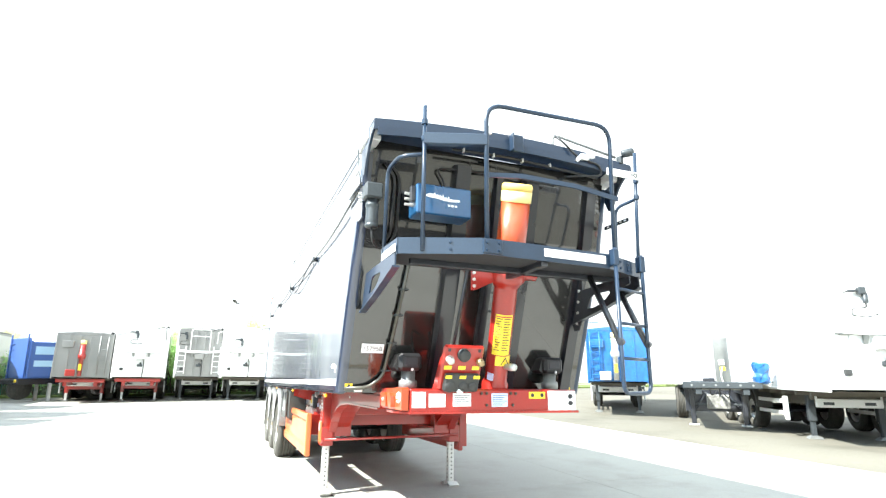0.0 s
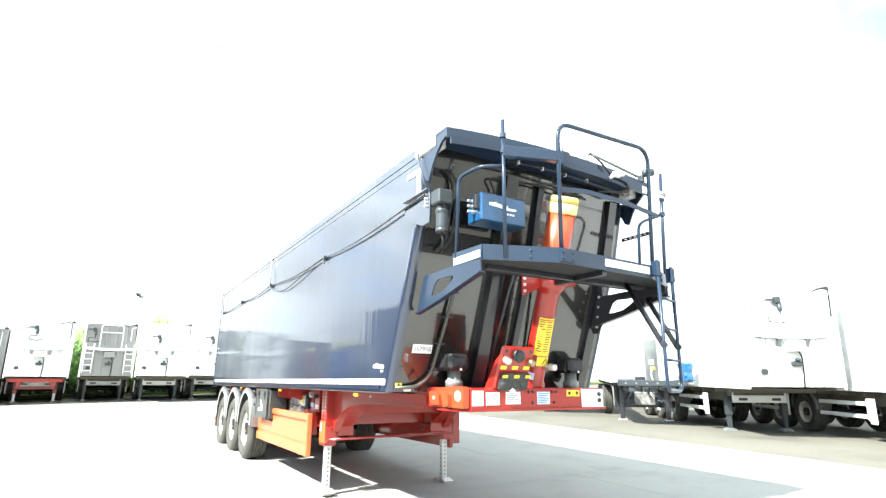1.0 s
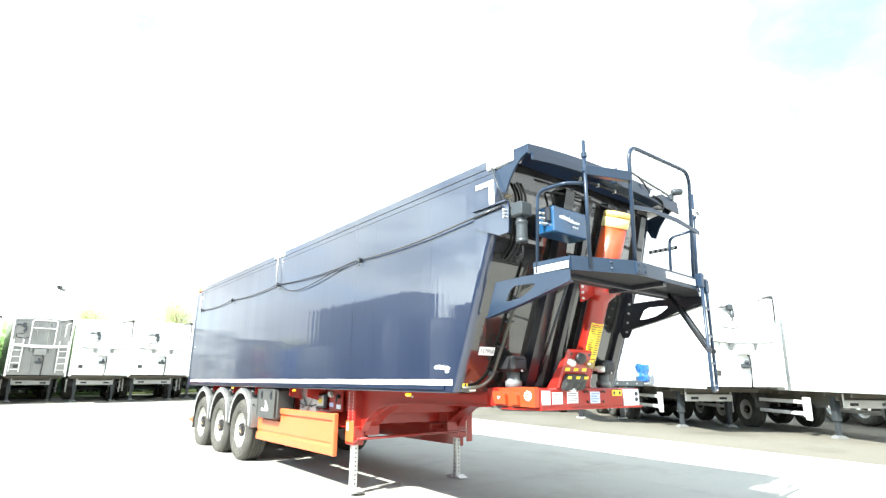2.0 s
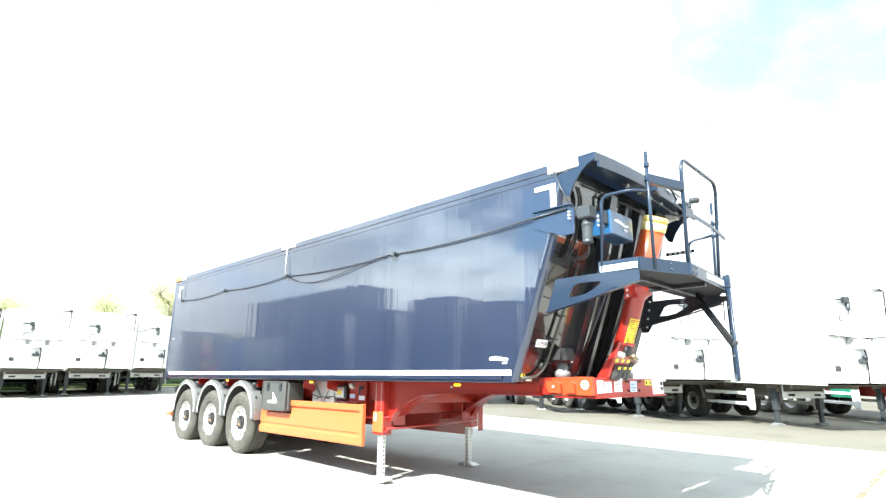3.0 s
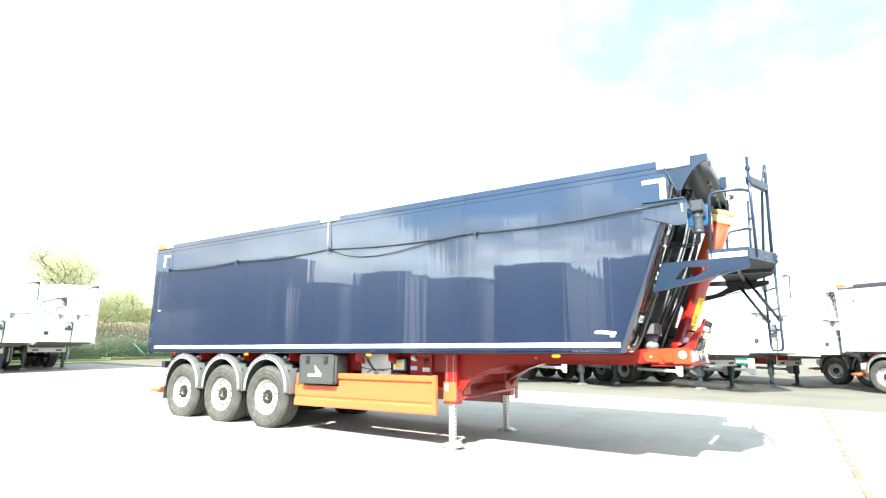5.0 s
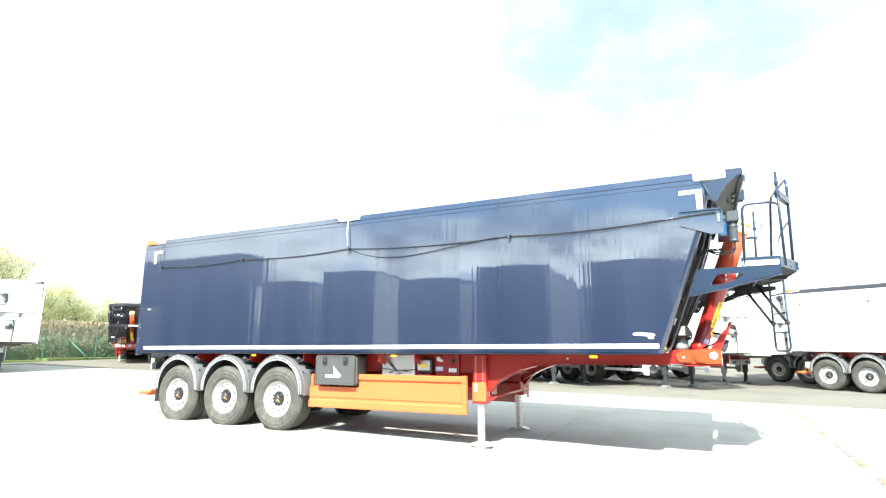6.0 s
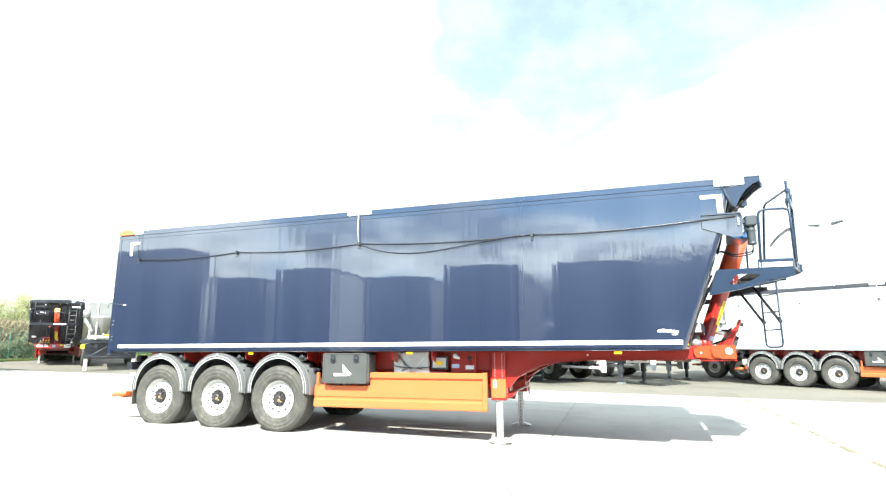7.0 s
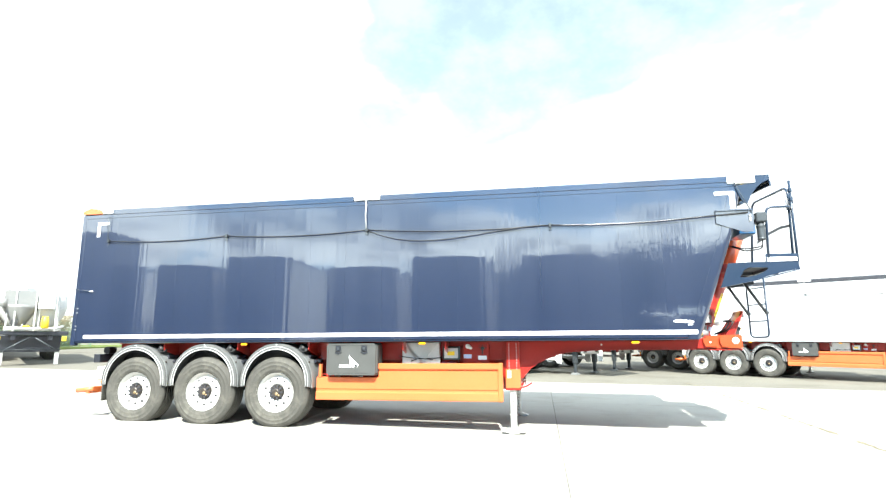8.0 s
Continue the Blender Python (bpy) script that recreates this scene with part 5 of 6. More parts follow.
    part("sticker", S().box(-0.935, -0.929, 2.96, 3.09, 1.06, 1.12, 0.001), STICKER, vp)
    part("valve", S().lathe([(0.0, -0.06), (0.035, -0.055), (0.035, 0.0)], (-0.93, 3.24, 1.26), (1, 0, 0), 12, False), GALV, vp)
    part("valve", S().lathe([(0.0, -0.05), (0.028, -0.045), (0.028, 0.0)], (-0.93, 3.02, 1.23), (1, 0, 0), 12, False), PLASTIC, vp)
    for k in range(6):
        part("panel_hole", S().lathe([(0.0, -0.002), (0.009, -0.001), (0.009, 0.004)], (-0.931, 2.97 + 0.05 * (k % 3), 1.275 - 0.035 * (k // 3)), (1, 0, 0), 8, False), INK, vp)
    part("valve", S().lathe([(0.0, -0.055), (0.022, -0.05), (0.022, 0.0)], (-0.93, 3.20, 1.235), (1, 0, 0), 10, False), GALV, vp)
    part("valve_lever", S().box(-0.99, -0.97, 3.01, 3.03, 1.14, 1.24, 0.004), PLASTIC, vp)
    part("air_tank", S().lathe([(0.0, 0.0), (0.12, 0.02), (0.13, 0.06), (0.13, 0.74), (0.12, 0.78), (0.0, 0.8)], (-0.80, 3.4, 0.98), (0, 1, 0), 16), chassis, t)

    # tail: underrun bar, lamps
    s = S().box(-1.20, 1.20, 9.50, 9.58, 0.52, 0.63, 0.015)
    s.box(-0.80, -0.72, 9.3, 9.52, 0.55, 1.0, 0.01)
    s.box(0.72, 0.80, 9.3, 9.52, 0.55, 1.0, 0.01)
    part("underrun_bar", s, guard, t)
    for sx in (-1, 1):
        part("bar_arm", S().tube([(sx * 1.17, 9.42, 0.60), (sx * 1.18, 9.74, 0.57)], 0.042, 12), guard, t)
    part("rear_cross_beam", S().box(-1.18, 1.18, 9.38, 9.50, 1.02, 1.16, 0.01), BLACK_STEEL, t)
    for sx in (-1, 1):
        part("tail_lamp", S().box(sx * 0.55, sx * 0.86, 9.50, 9.56, 0.72, 0.86, 0.015), RED_LENS, t)
        part("tail_box", S().box(sx * 0.98, sx * 1.14, 9.30, 9.46, 0.74, 0.96, 0.02), GALV, t)
        part("tail_marker", S().box(sx * 1.06, sx * 1.15, 9.30, 9.36, 0.68, 0.735, 0.012), AMBER, t)
        part("rear_hinge", S().lathe([(0.0, 0.0), (0.06, 0.0), (0.06, 0.16), (0.0, 0.16)], (sx * 0.92 - 0.08, 9.42, 1.22), (1, 0, 0), 14, False), BLACK_STEEL, t)
    return t


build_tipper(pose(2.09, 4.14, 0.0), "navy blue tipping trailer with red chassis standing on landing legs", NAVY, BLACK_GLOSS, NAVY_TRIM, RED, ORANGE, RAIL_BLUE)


# ---- ground ----
def build_ground():
    xs = sorted({-900, -300, -120, *range(-60, 81, 10), 120, 300, 900, -30, 45, 9.6, 11, 13, 15, 17, 18.5, 19.6})
    ys = sorted({-900, -300, -120, *range(-60, 81, 10), 120, 300, 900, -30, 45, 14, 16, 18, 22})
    vs = [(x, y, ground_z(x, y) - 0.012) for y in ys for x in xs]
    n = len(xs)
    fs = [(j * n + i, j * n + i + 1, (j + 1) * n + i + 1, (j + 1) * n + i) for j in range(len(ys) - 1) for i in range(n - 1)]
    me = S().add(vs, fs, True).mesh("ground", YARD)
    return tagged(new("ground", me), "pale dusty concrete yard reaching to the verge", "ground", "", "structure")


GROUND = build_ground()


# ---- other parked trailers ----
def build_parked(m, label, front, side, chassis, deck=WHITE, ladders=(0.75,), ram=False, winch=True, shelf=True, top_rail=False, height=2.42, width=2.36, length=8.6, floor=1.22, skirts=WHITE, name="parked_trailer", ram_paint=RED, beam=False, drop=0.0, winch_x=-0.30):
    axle = 5.2 if length > 8 else length - 3.25
    t = thing(name, m, label, "trailer", "parked trailers")
    h, w, z0, z1 = height, width / 2, floor, floor + height
    s = S()
    s.box(-w, w, 0.0, 0.05, z0, z1 - 0.10, 0.015)
    s.prism([(-w, z1 - 0.10), (w, z1 - 0.10), (w - 0.10, z1 - 0.02), (0.3, z1 + 0.04), (-0.3, z1 + 0.04), (-w + 0.10, z1 - 0.02)], 1, 0.0, 0.06)
    fr = part("headboard", s, front, t)
    for x in (-0.62, -0.21, 0.21, 0.62):
        part("headboard_rib", S().box(x - 0.03, x + 0.03, -0.025, 0.002, z0 + 0.03, z1 - 0.12, 0.008), front, fr)
    for sx in (-1, 1):
        part("corner_post", S().box(sx * (w - 0.06), sx * (w + 0.012), -0.012, 0.10, z0 - 0.02, z1 - 0.06, 0.02), deck, fr)
    bd = S()
    for sx in (-1, 1):
        bd.box(sx * (w - 0.045), sx * (w - 0.012), 0.05, length, z0, z1 - 0.10)
    bd.box(-w + 0.03, w - 0.03, 0.05, length, z0, z0 + 0.05)
    bd.box(-w + 0.03, w - 0.03, length - 0.06, length, z0, z1 - 0.1)
    body = part("body", bd, side, t)
    for sx in (-1, 1):
        for k in range(8):
            za, zb = z0 + (h - 0.10) * k / 8, z0 + (h - 0.10) * (k + 1) / 8
            part("side_plank", S().box(sx * (w - 0.02), sx * w, 0.10, length - 0.02, za + 0.003, zb - 0.003, 0.006), side, body)
        part("top_rail", S().box(sx * (w - 0.06), sx * (w + 0.02), 0.0, length, z1 - 0.11, z1 - 0.01, 0.02), deck, body)
        part("bottom_rail", S().box(sx * (w - 0.06), sx * (w + 0.015), 0.0, length, z0 - 0.06, z0 + 0.02, 0.015), deck, body)
    part("cover_roll", S().tube([(w - 0.12, 0.05, z1 + 0.02), (w - 0.12, length, z1 + 0.02)], 0.07, 12), PLASTIC, body)
    if shelf:
        s = S().prism([(-0.95, z0 + 1.22), (-0.30, z0 + 1.17), (0.30, z0 + 1.17), (0.95, z0 + 1.22), (0.95, z0 + 1.30), (-0.95, z0 + 1.30)], 1, -0.14, -0.02)
        sh = part("step_shelf", s, deck, t)
        part("control_box", S().box(-0.22, 0.22, -0.20, -0.04, z0 + 0.86, z0 + 1.12, 0.015), front, t)
        for x in (-0.34, 0.34):
            part("shelf_bracket", S().prism([(-0.02, z0 + 0.98), (-0.13, z0 + 1.18), (-0.02, z0 + 1.18)], 0, x - 0.05, x + 0.05), GREY_CAST, sh)
        for x in (-0.72, 0.72):
            part("shelf_stay", S().box(x - 0.12, x + 0.12, -0.12, -0.02, z0 + 1.185, z0 + 1.21, 0.004), GREY_CAST, sh)
    if winch:
        c, top = winch_x, z1 - drop
        s = S().box(c - 0.07, c + 0.07, -0.16, -0.02, top - 0.36, top - 0.20, 0.012)
        s.box(c - 0.26, c - 0.07, -0.09, -0.03, top - 0.30, top - 0.25, 0.01)
        s.lathe([(0.05, 0.0), (0.055, 0.02), (0.055, 0.22)], (c + 0.05, -0.10, top - 0.56), (0, 0, 1), 12)
        part("sheet_motor", s, MOTOR, t)
        part("winch_rod", S().tube([(c - 0.24, -0.06, top - 0.28), (-w + 0.05, -0.05, top - 0.46)], 0.012, 6), MOTOR, t)
        part("motor_cable", S().tube(fillet([(c + 0.05, -0.1, top - 0.55), (c + 0.05, -0.1, top - 0.66), (c - 0.21, -0.05, top - 0.66), (c - 0.23, -0.05, top - 0.82), (c + 0.09, -0.04, top - 0.86), (c + 0.29, -0.04, top - 0.80)], 0.06), 0.013, 6), CABLE, t)
        part("grey_socket", S().box(-0.86, -0.70, -0.07, -0.01, z0 + 0.30, z0 + 0.44, 0.02), PLASTIC, t)
        s = S().box(-0.12, 0.12, -0.12, -0.02, z0 + 0.50, z0 + 0.62, 0.02)
        s.lathe([(0.0, -0.08), (0.04, -0.08), (0.05, 0.0)], (0.02, -0.08, z0 + 0.66), (0, 1, 0), 10)
        part("valve_block", s, MOTOR, t)
        part("hose", S().tube(fillet([(0.05, -0.06, z0 + 0.95), (0.16, -0.06, z0 + 0.75), (0.16, -0.05, z0 + 0.3), (0.14, -0.04, z0)], 0.08), 0.018, 6), CABLE, t)
        part("hood_lamp", S().tube(fillet([(0.55, -0.12, z1 - 0.08), (0.85, -0.14, z1 + 0.02), (1.0, -0.10, z1 - 0.02), (1.02, -0.05, z1 - 0.7)], 0.08), 0.018, 6), CABLE, t)
    if name == "parked_trailer" and floor > 1.25:
        for k in range(2):
            part("air_hose", S().tube(fillet([(-0.95, -0.10, z0 + 0.10), (-0.75, -0.16, z0 + 0.36 - 0.05 * k), (0.15, -0.18, z0 + 0.42 - 0.06 * k), (0.55, -0.12, z0 + 0.12 - 0.08 * k)], 0.2, 6), 0.028, 6), CABLE, t)
    for lx in ladders:
        s = S()
        for x in (lx - 0.17, lx + 0.17):
            s.tube([(x, -0.10, z0 + 0.12), (x, -0.10, z0 + 1.5 if shelf else z1 - 0.15)], 0.022, 8)
        ld = part("ladder", s, deck, t)
        for k in range(5 if shelf else 8):
            part("rung", S().box(lx - 0.17, lx + 0.17, -0.115, -0.085, z0 + 0.22 + 0.27 * k, z0 + 0.25 + 0.27 * k, 0.006), deck, ld)
    if top_rail:
        part("hand_rail", S().tube(fillet([(-0.45, -0.20, z0 + 1.2), (-0.45, -0.22, z1 - 0.05), (0.45, -0.22, z1 - 0.05), (0.45, -0.20, z0 + 1.2)], 0.12), 0.024, 8), deck, t)
        part("hand_rail", S().box(-0.45, 0.45, -0.23, -0.20, z1 - 0.42, z1 - 0.38, 0.005), deck, t)
        part("hand_rail", S().tube(fillet([(0.80, -0.16, z1 - 0.75), (0.80, -0.18, z1 - 0.15), (1.05, -0.05, z1 - 0.10)], 0.1), 0.02, 8), deck, t)
    if ram:
        s = S().lathe([(0.09, 0.0), (0.09, 0.8), (0.16, 0.84), (0.17, 1.0), (0.12, 1.05), (0.12, 1.5)], (-0.05, -0.10, z0 + 0.05), (0, 0.02, 1), 18)
        rm = part("tipping_ram", s, ram_paint, t)
        part("ram_cap", S().lathe([(0.125, 1.5), (0.125, 1.68), (0.0, 1.7)], (-0.05, -0.10, z0 + 0.05), (0, 0.02, 1), 18), CREAM, rm)
        part("sticker", S().box(-0.11, 0.01, -0.205, -0.19, z0 + 0.32, z0 + 0.62, 0.002), YELLOW, rm)
        part("coupling_panel", S().box(-0.62, -0.22, -0.16, -0.08, z0 + 0.05, z0 + 0.36, 0.03), ram_paint, t)
        part("document_box", S().box(-0.92, -0.45, -0.10, -0.02, z1 - 0.72, z1 - 0.40, 0.02), deck, t)
    # chassis and running gear
    s = S()
    for sx in (-1, 1):
        s.box(sx * 0.55, sx * 0.70, 0.3 if beam else 1.95, length - 0.3, z0 - 0.42, z0 - 0.06, 0.01)
    if beam:
        s.box(-1.0, 1.0, 0.20, 0.34, z0 - 0.24, z0 - 0.08, 0.015)
    s.box(-0.80, 0.80, 1.9, 2.06, z0 - (0.62 if beam else 0.28), z0 - (0.30 if beam else 0.08), 0.02)
    if beam:
        s.prism([(-0.95, z0 - 0.06), (-0.80, z0 - 0.20), (0.80, z0 - 0.20), (0.95, z0 - 0.06)], 1, 1.0, 1.04)
    part("chassis", s, chassis, t)
    part("floor_pan", S().box(-w + 0.06, w - 0.06, 0.30, length - 0.05, z0 - 0.075, z0 - 0.045, 0.004), UNDERBODY, t)
    for k in range(int((length - 1.2) / 0.85)):
        part("cross_bearer", S().box(-w + 0.07, w - 0.07, 1.1 + 0.85 * k, 1.17 + 0.85 * k, z0 - 0.17, z0 - 0.076, 0.006), UNDERBODY, t)
    for sx in (-1, 1):
        leg = part("landing_leg", S().box(sx * 0.68, sx * 0.84, 2.0, 2.17, 0.42, z0 - 0.05, 0.012), chassis if beam else MOTOR, t)
        part("leg_tube", S().box(sx * 0.705, sx * 0.815, 2.03, 2.14, 0.05, 0.46, 0.012), GALV if beam else MOTOR, leg)
        part("leg_foot", S().prism([(sx * 0.60, 0.0), (sx * 0.92, 0.0), (sx * 0.88, 0.05), (sx * 0.80, 0.08), (sx * 0.72, 0.08), (sx * 0.64, 0.05)], 1, 1.97, 2.20), GREY_CAST, leg)
        s = S()
        for z in (0.52, 0.82):
            s.box(sx * (w - 0.05), sx * (w - 0.02), 2.7, axle - 0.7, z, z + 0.10, 0.01)
        s.box(sx * (w - 0.06), sx * (w - 0.015), 2.62, 2.72, 0.48, 1.0, 0.015)
        part("side_guard", s, skirts, t)
        part("guard_flap", S().box(sx * (w - 0.07), sx * (w - 0.01), 2.45, 2.66, 0.40, 1.0, 0.02), skirts, t)
        part("bar_strut", S().prism([(sx * 0.62, 0.88), (sx * 0.74, 0.88), (sx * 0.66, z0 - 0.06), (sx * 0.56, z0 - 0.06)], 1, 2.2, 2.24), skirts, t)
        for k in range(3):
            y = axle + 1.31 * k
            wheel(t, sx * (w - 0.21), y, 0.535, sx)
            part("mudguard", FENDER_ME, FENDER, t, m=pose(sx * (w - 0.225), y, 0.68) @ Matrix.Diagonal((-sx, 1, 1, 1)))
    for k in range(3):
        part("axle", S().tube([(-0.9, axle + 1.31 * k, 0.535), (0.9, axle + 1.31 * k, 0.535)], 0.07, 8), BLACK_STEEL, t)
    part("front_light_bar", S().box(-0.74, 0.74, 1.82, 1.87, 0.76, 0.97, 0.02).box(-0.74, -0.69, 1.83, 1.86, 0.95, z0 - 0.05, 0.01).box(0.69, 0.74, 1.83, 1.86, 0.95, z0 - 0.05, 0.01), skirts, t)
    for x in (-0.45, 0.45):
        part("plate_mark", S().box(x - 0.12, x + 0.12, 1.814, 1.822, 0.82, 0.89, 0.004), MOTOR, t)
    if chassis is RED and not beam:
        part("valve_cabinet", S().box(-w + 0.04, -w + 0.40, 2.75, 3.5, 0.72, 1.14, 0.03), GREEN, t, "green enamelled side cabinet")
    return t


def stand(x, y, turn, axis=2.1):
    """The pose of a trailer whose headboard's middle is over (x, y), lying on the sloping yard."""
    m = pose(x, y, 0, 0, 0, turn)
    a, b = m @ Vector((0, axis, 0)), m @ Vector((0, 6.5, 0))
    za, zb = ground_z(a.x, a.y), ground_z(b.x, b.y)
    tilt = math.degrees(math.atan2(zb - za, 6.5 - axis))
    return pose(x, y, za - (zb - za) / (6.5 - axis) * axis, 0, 0, turn) @ pose(0, 0, 0, tilt, 0, 0)


ROW_Y = 30.0
build_parked(stand(-13.2, 32.5, 4), "silver grey bulk trailer with ladder parked in the row", SILVER_LIGHT, SILVER_LIGHT, UNDERBODY, SILVER, (-0.75,), winch=False, shelf=True, top_rail=True, length=7.3)
build_parked(stand(-6.6, ROW_Y, 4), "silver tipping trailer with red ram and red chassis", SILVER, SILVER, RED, SILVER, (0.80,), ram=True, winch=False, shelf=False, height=2.1, beam=True, length=7.3)
build_parked(stand(-4.15, ROW_Y, 4), "white bulk trailer with red chassis parked in the row", WHITE, PLANK, RED, WHITE, (0.72,), height=2.45, beam=True, length=7.3)
build_parked(stand(-1.5, ROW_Y, 2), "silver grey bulk trailer with two ladders and hand rail", SILVER, SILVER, UNDERBODY, WHITE, (-0.82, 0.82), winch_x=-0.72, top_rail=True, height=2.42, width=2.18, length=7.3)
slim = build_parked(stand(0.75, 28.75, -2), "white bulk trailer with black chassis parked in the row", WHITE, WHITE, UNDERBODY, WHITE, (), width=2.24, drop=0.32, length=7.3)
copy_thing(slim, stand(3.13, 28.6, -3) @ Matrix.Diagonal((1.12, 1, 1, 1)))
copy_thing(slim, stand(5.60, 28.66, -3))

# row to the other side, parked aslant
AS = -33
white = build_parked(stand(13.08, 6.6, AS), "white bulk trailer with black chassis parked aslant", WHITE, WHITE, UNDERBODY, WHITE, ())
copy_thing(white, stand(13.9, 2.85, AS))
build_parked(stand(18.1, 0.9, AS), "white bulk trailer with red chassis parked aslant", WHITE, WHITE, RED, WHITE, (), skirts=WHITE)


def build_container_trailer(m):
    """Blue open container on a short skeletal trailer."""
    t = thing("container_trailer", m, "royal blue open container on a dark skeletal trailer", "trailer", "parked trailers")
    s = S()
    s.box(-1.2, 1.2, 0, 0.08, 1.15, 3.15, 0.03)
    for sx in (-1, 1):
        s.box(sx * 1.12, sx * 1.2, 0, 6.0, 1.15, 2.95, 0.03)
    s.box(-1.2, 1.2, 0.0, 6.0, 1.15, 1.25)
    c = part("container", s, ROYAL, t)
    for sx in (-1, 1):
        for z0, z1 in ((2.32, 2.72), (1.72, 2.02)):
            part("pale_panel", S().box(sx * 1.196, sx * 1.206, 0.3, 5.7, z0, z1, 0.004), LIGHT_BLUE, c)
        for k in range(6):
            part("container_rib", S().box(sx * 1.19, sx * 1.25, 0.05 + 1.15 * k, 0.15 + 1.15 * k, 1.15, 3.0, 0.015), ROYAL, c)
        part("end_post", S().box(sx * 1.05, sx * 1.15, -0.06, 0.0, 1.15, 3.35, 0.015), ROYAL, c)
    for k in range(6):
        part("rung", S().box(-1.05, -0.65, -0.06, -0.02, 1.35 + 0.3 * k, 1.39 + 0.3 * k, 0.006), ROYAL, c)
    s = S()
    for sx in (-1, 1):
        s.box(sx * 0.5, sx * 0.65, -0.3, 6.2, 0.85, 1.15, 0.01)
    s.box(-1.1, 1.1, -0.35, -0.2, 0.9, 1.1, 0.02)
    part("chassis", s, BLACK_STEEL, t)
    for sx in (-1, 1):
        part("landing_leg", S().box(sx * 0.75, sx * 0.9, 1.2, 1.35, 0.0, 0.9, 0.015), GALV, t)
        part("side_lamp", S().box(sx * 1.0, sx * 1.15, -0.36, -0.3, 0.95, 1.1, 0.02), YELLOW, t)
        for y in (3.4, 4.7):
            wheel(t, sx * 0.95, y, 0.535, sx)
    part("spare_wheel", S().lathe([(0.0, 0), (0.3, 0.02), (0.5, 0.02), (0.53, 0.08), (0.53, 0.26), (0.5, 0.3), (0.0, 0.3)], (-0.3, 0.3, 0.62), (1, 0, 0.0), 20), RUBBER, t)
    return t


build_container_trailer(stand(-10.0, 33.0, -56, 1.3))


def build_skeletal(m):
    """Bare chassis with a standing ram and a blue bag at its nose."""
    t = thing("skeletal_trailer", m, "bare dark trailer chassis with standing ram", "trailer", "parked trailers")
    s = S()
    for sx in (-1, 1):
        s.box(sx * 0.50, sx * 0.66, 0.0, 9.2, 0.98, 1.24, 0.01)
    s.box(-0.98, 0.98, -0.05, 0.10, 1.14, 1.32, 0.02)
    for k in range(8):
        s.box(-1.1, 1.1, 0.9 + 1.1 * k, 1.0 + 1.1 * k, 1.14, 1.26, 0.01)
    part("chassis", s, MOTOR, t)
    part("nose_plate", S().box(-1.05, 1.05, 0.105, 0.9, 1.265, 1.30, 0.01), SILVER_LIGHT, t)
    for k in range(6):
        part("plate_bolt", S().lathe([(0.0, -0.012), (0.03, -0.01), (0.03, 0.0)], (-0.75 + 0.3 * k, -0.05, 1.23), (0, 1, 0), 10, False), GREY_CAST, t)
    rm = part("standing_ram", S().lathe([(0.19, 0.0), (0.19, 1.25), (0.20, 1.3)], (0.1, 0.5, 1.26), (0, 0, 1), 22), GREY_CAST, t)
    part("sticker", S().box(0.0, 0.14, 0.295, 0.31, 1.78, 1.92, 0.002), STICKER, rm)
    part("sticker", S().box(0.02, 0.16, 0.295, 0.31, 1.62, 1.72, 0.002), YELLOW, rm)
    part("hose", S().tube(fillet([(0.08, 0.28, 1.72), (0.02, 0.2, 1.5), (0.06, 0.15, 1.3)], 0.08), 0.02, 6), GALV, rm)
    crumple = random.Random(17)
    s = S().lathe([(0.12, 0.0), (0.19, 0.04), (0.21, 0.15), (0.18, 0.27), (0.20, 0.40), (0.22, 0.50), (0.16, 0.55), (0.02, 0.50)], (0.98, 0.1, 1.28), (0, 0, 1), 14, False)
    s.v = [(x + crumple.uniform(-0.035, 0.035), y + crumple.uniform(-0.035, 0.035), z + (crumple.uniform(-0.03, 0.03) if z > 1.30 else 0)) for x, y, z in s.v]
    part("blue_bag", s, MID_BLUE, t, "crumpled blue plastic bag")
    for k in range(3):
        part("chassis_hose", S().tube(fillet([(-0.30 + 0.25 * k, 0.12, 1.12), (-0.26 + 0.22 * k, 0.5, 0.95 - 0.05 * k), (-0.10 + 0.1 * k, 1.2, 0.98), (0.0, 1.9, 1.10)], 0.15), 0.016, 6), CABLE, t)
    part("king_pin_plate", S().box(-0.62, 0.62, 0.15, 1.35, 1.10, 1.14, 0.01), GALV_OLD, t)
    part("cross_stay", S().box(-0.72, 0.72, 2.02, 2.08, 0.60, 0.66, 0.01), MOTOR, t)
    part("cross_stay", S().tube([(-0.70, 2.1, 1.08), (0.70, 2.1, 0.62)], 0.022, 6), MOTOR, t)
    part("coupling_block", S().box(-0.45, -0.15, 0.12, 0.30, 1.30, 1.42, 0.02), BLACK_STEEL, t)
    part("side_rail", S().box(0.70, 1.95, 0.55, 0.60, 1.30, 1.33, 0.01), MOTOR, t)
    part("spare_carrier", S().box(-0.32, 0.32, 1.9, 1.98, 0.50, 0.92, 0.02), GALV_OLD, t, "stained galvanised plate")
    # wide dark sheet added for the shade behind the legs
    part("shade_screen", S().box(-0.90, 0.90, 2.70, 2.75, 0.38, 1.12, 0.01), BLACK_STEEL, t)
    for sx in (-1, 1):
        part("leg_stay", S().tube([(sx * 0.70, 2.05, 0.35), (sx * 0.30, 2.6, 0.95)], 0.03, 6), BLACK_STEEL, t)
    for sx in (-1, 1):
        leg = part("landing_leg", S().box(sx * 0.64, sx * 0.78, 2.0, 2.15, 0.05, 1.15, 0.012), BLACK_STEEL, t)
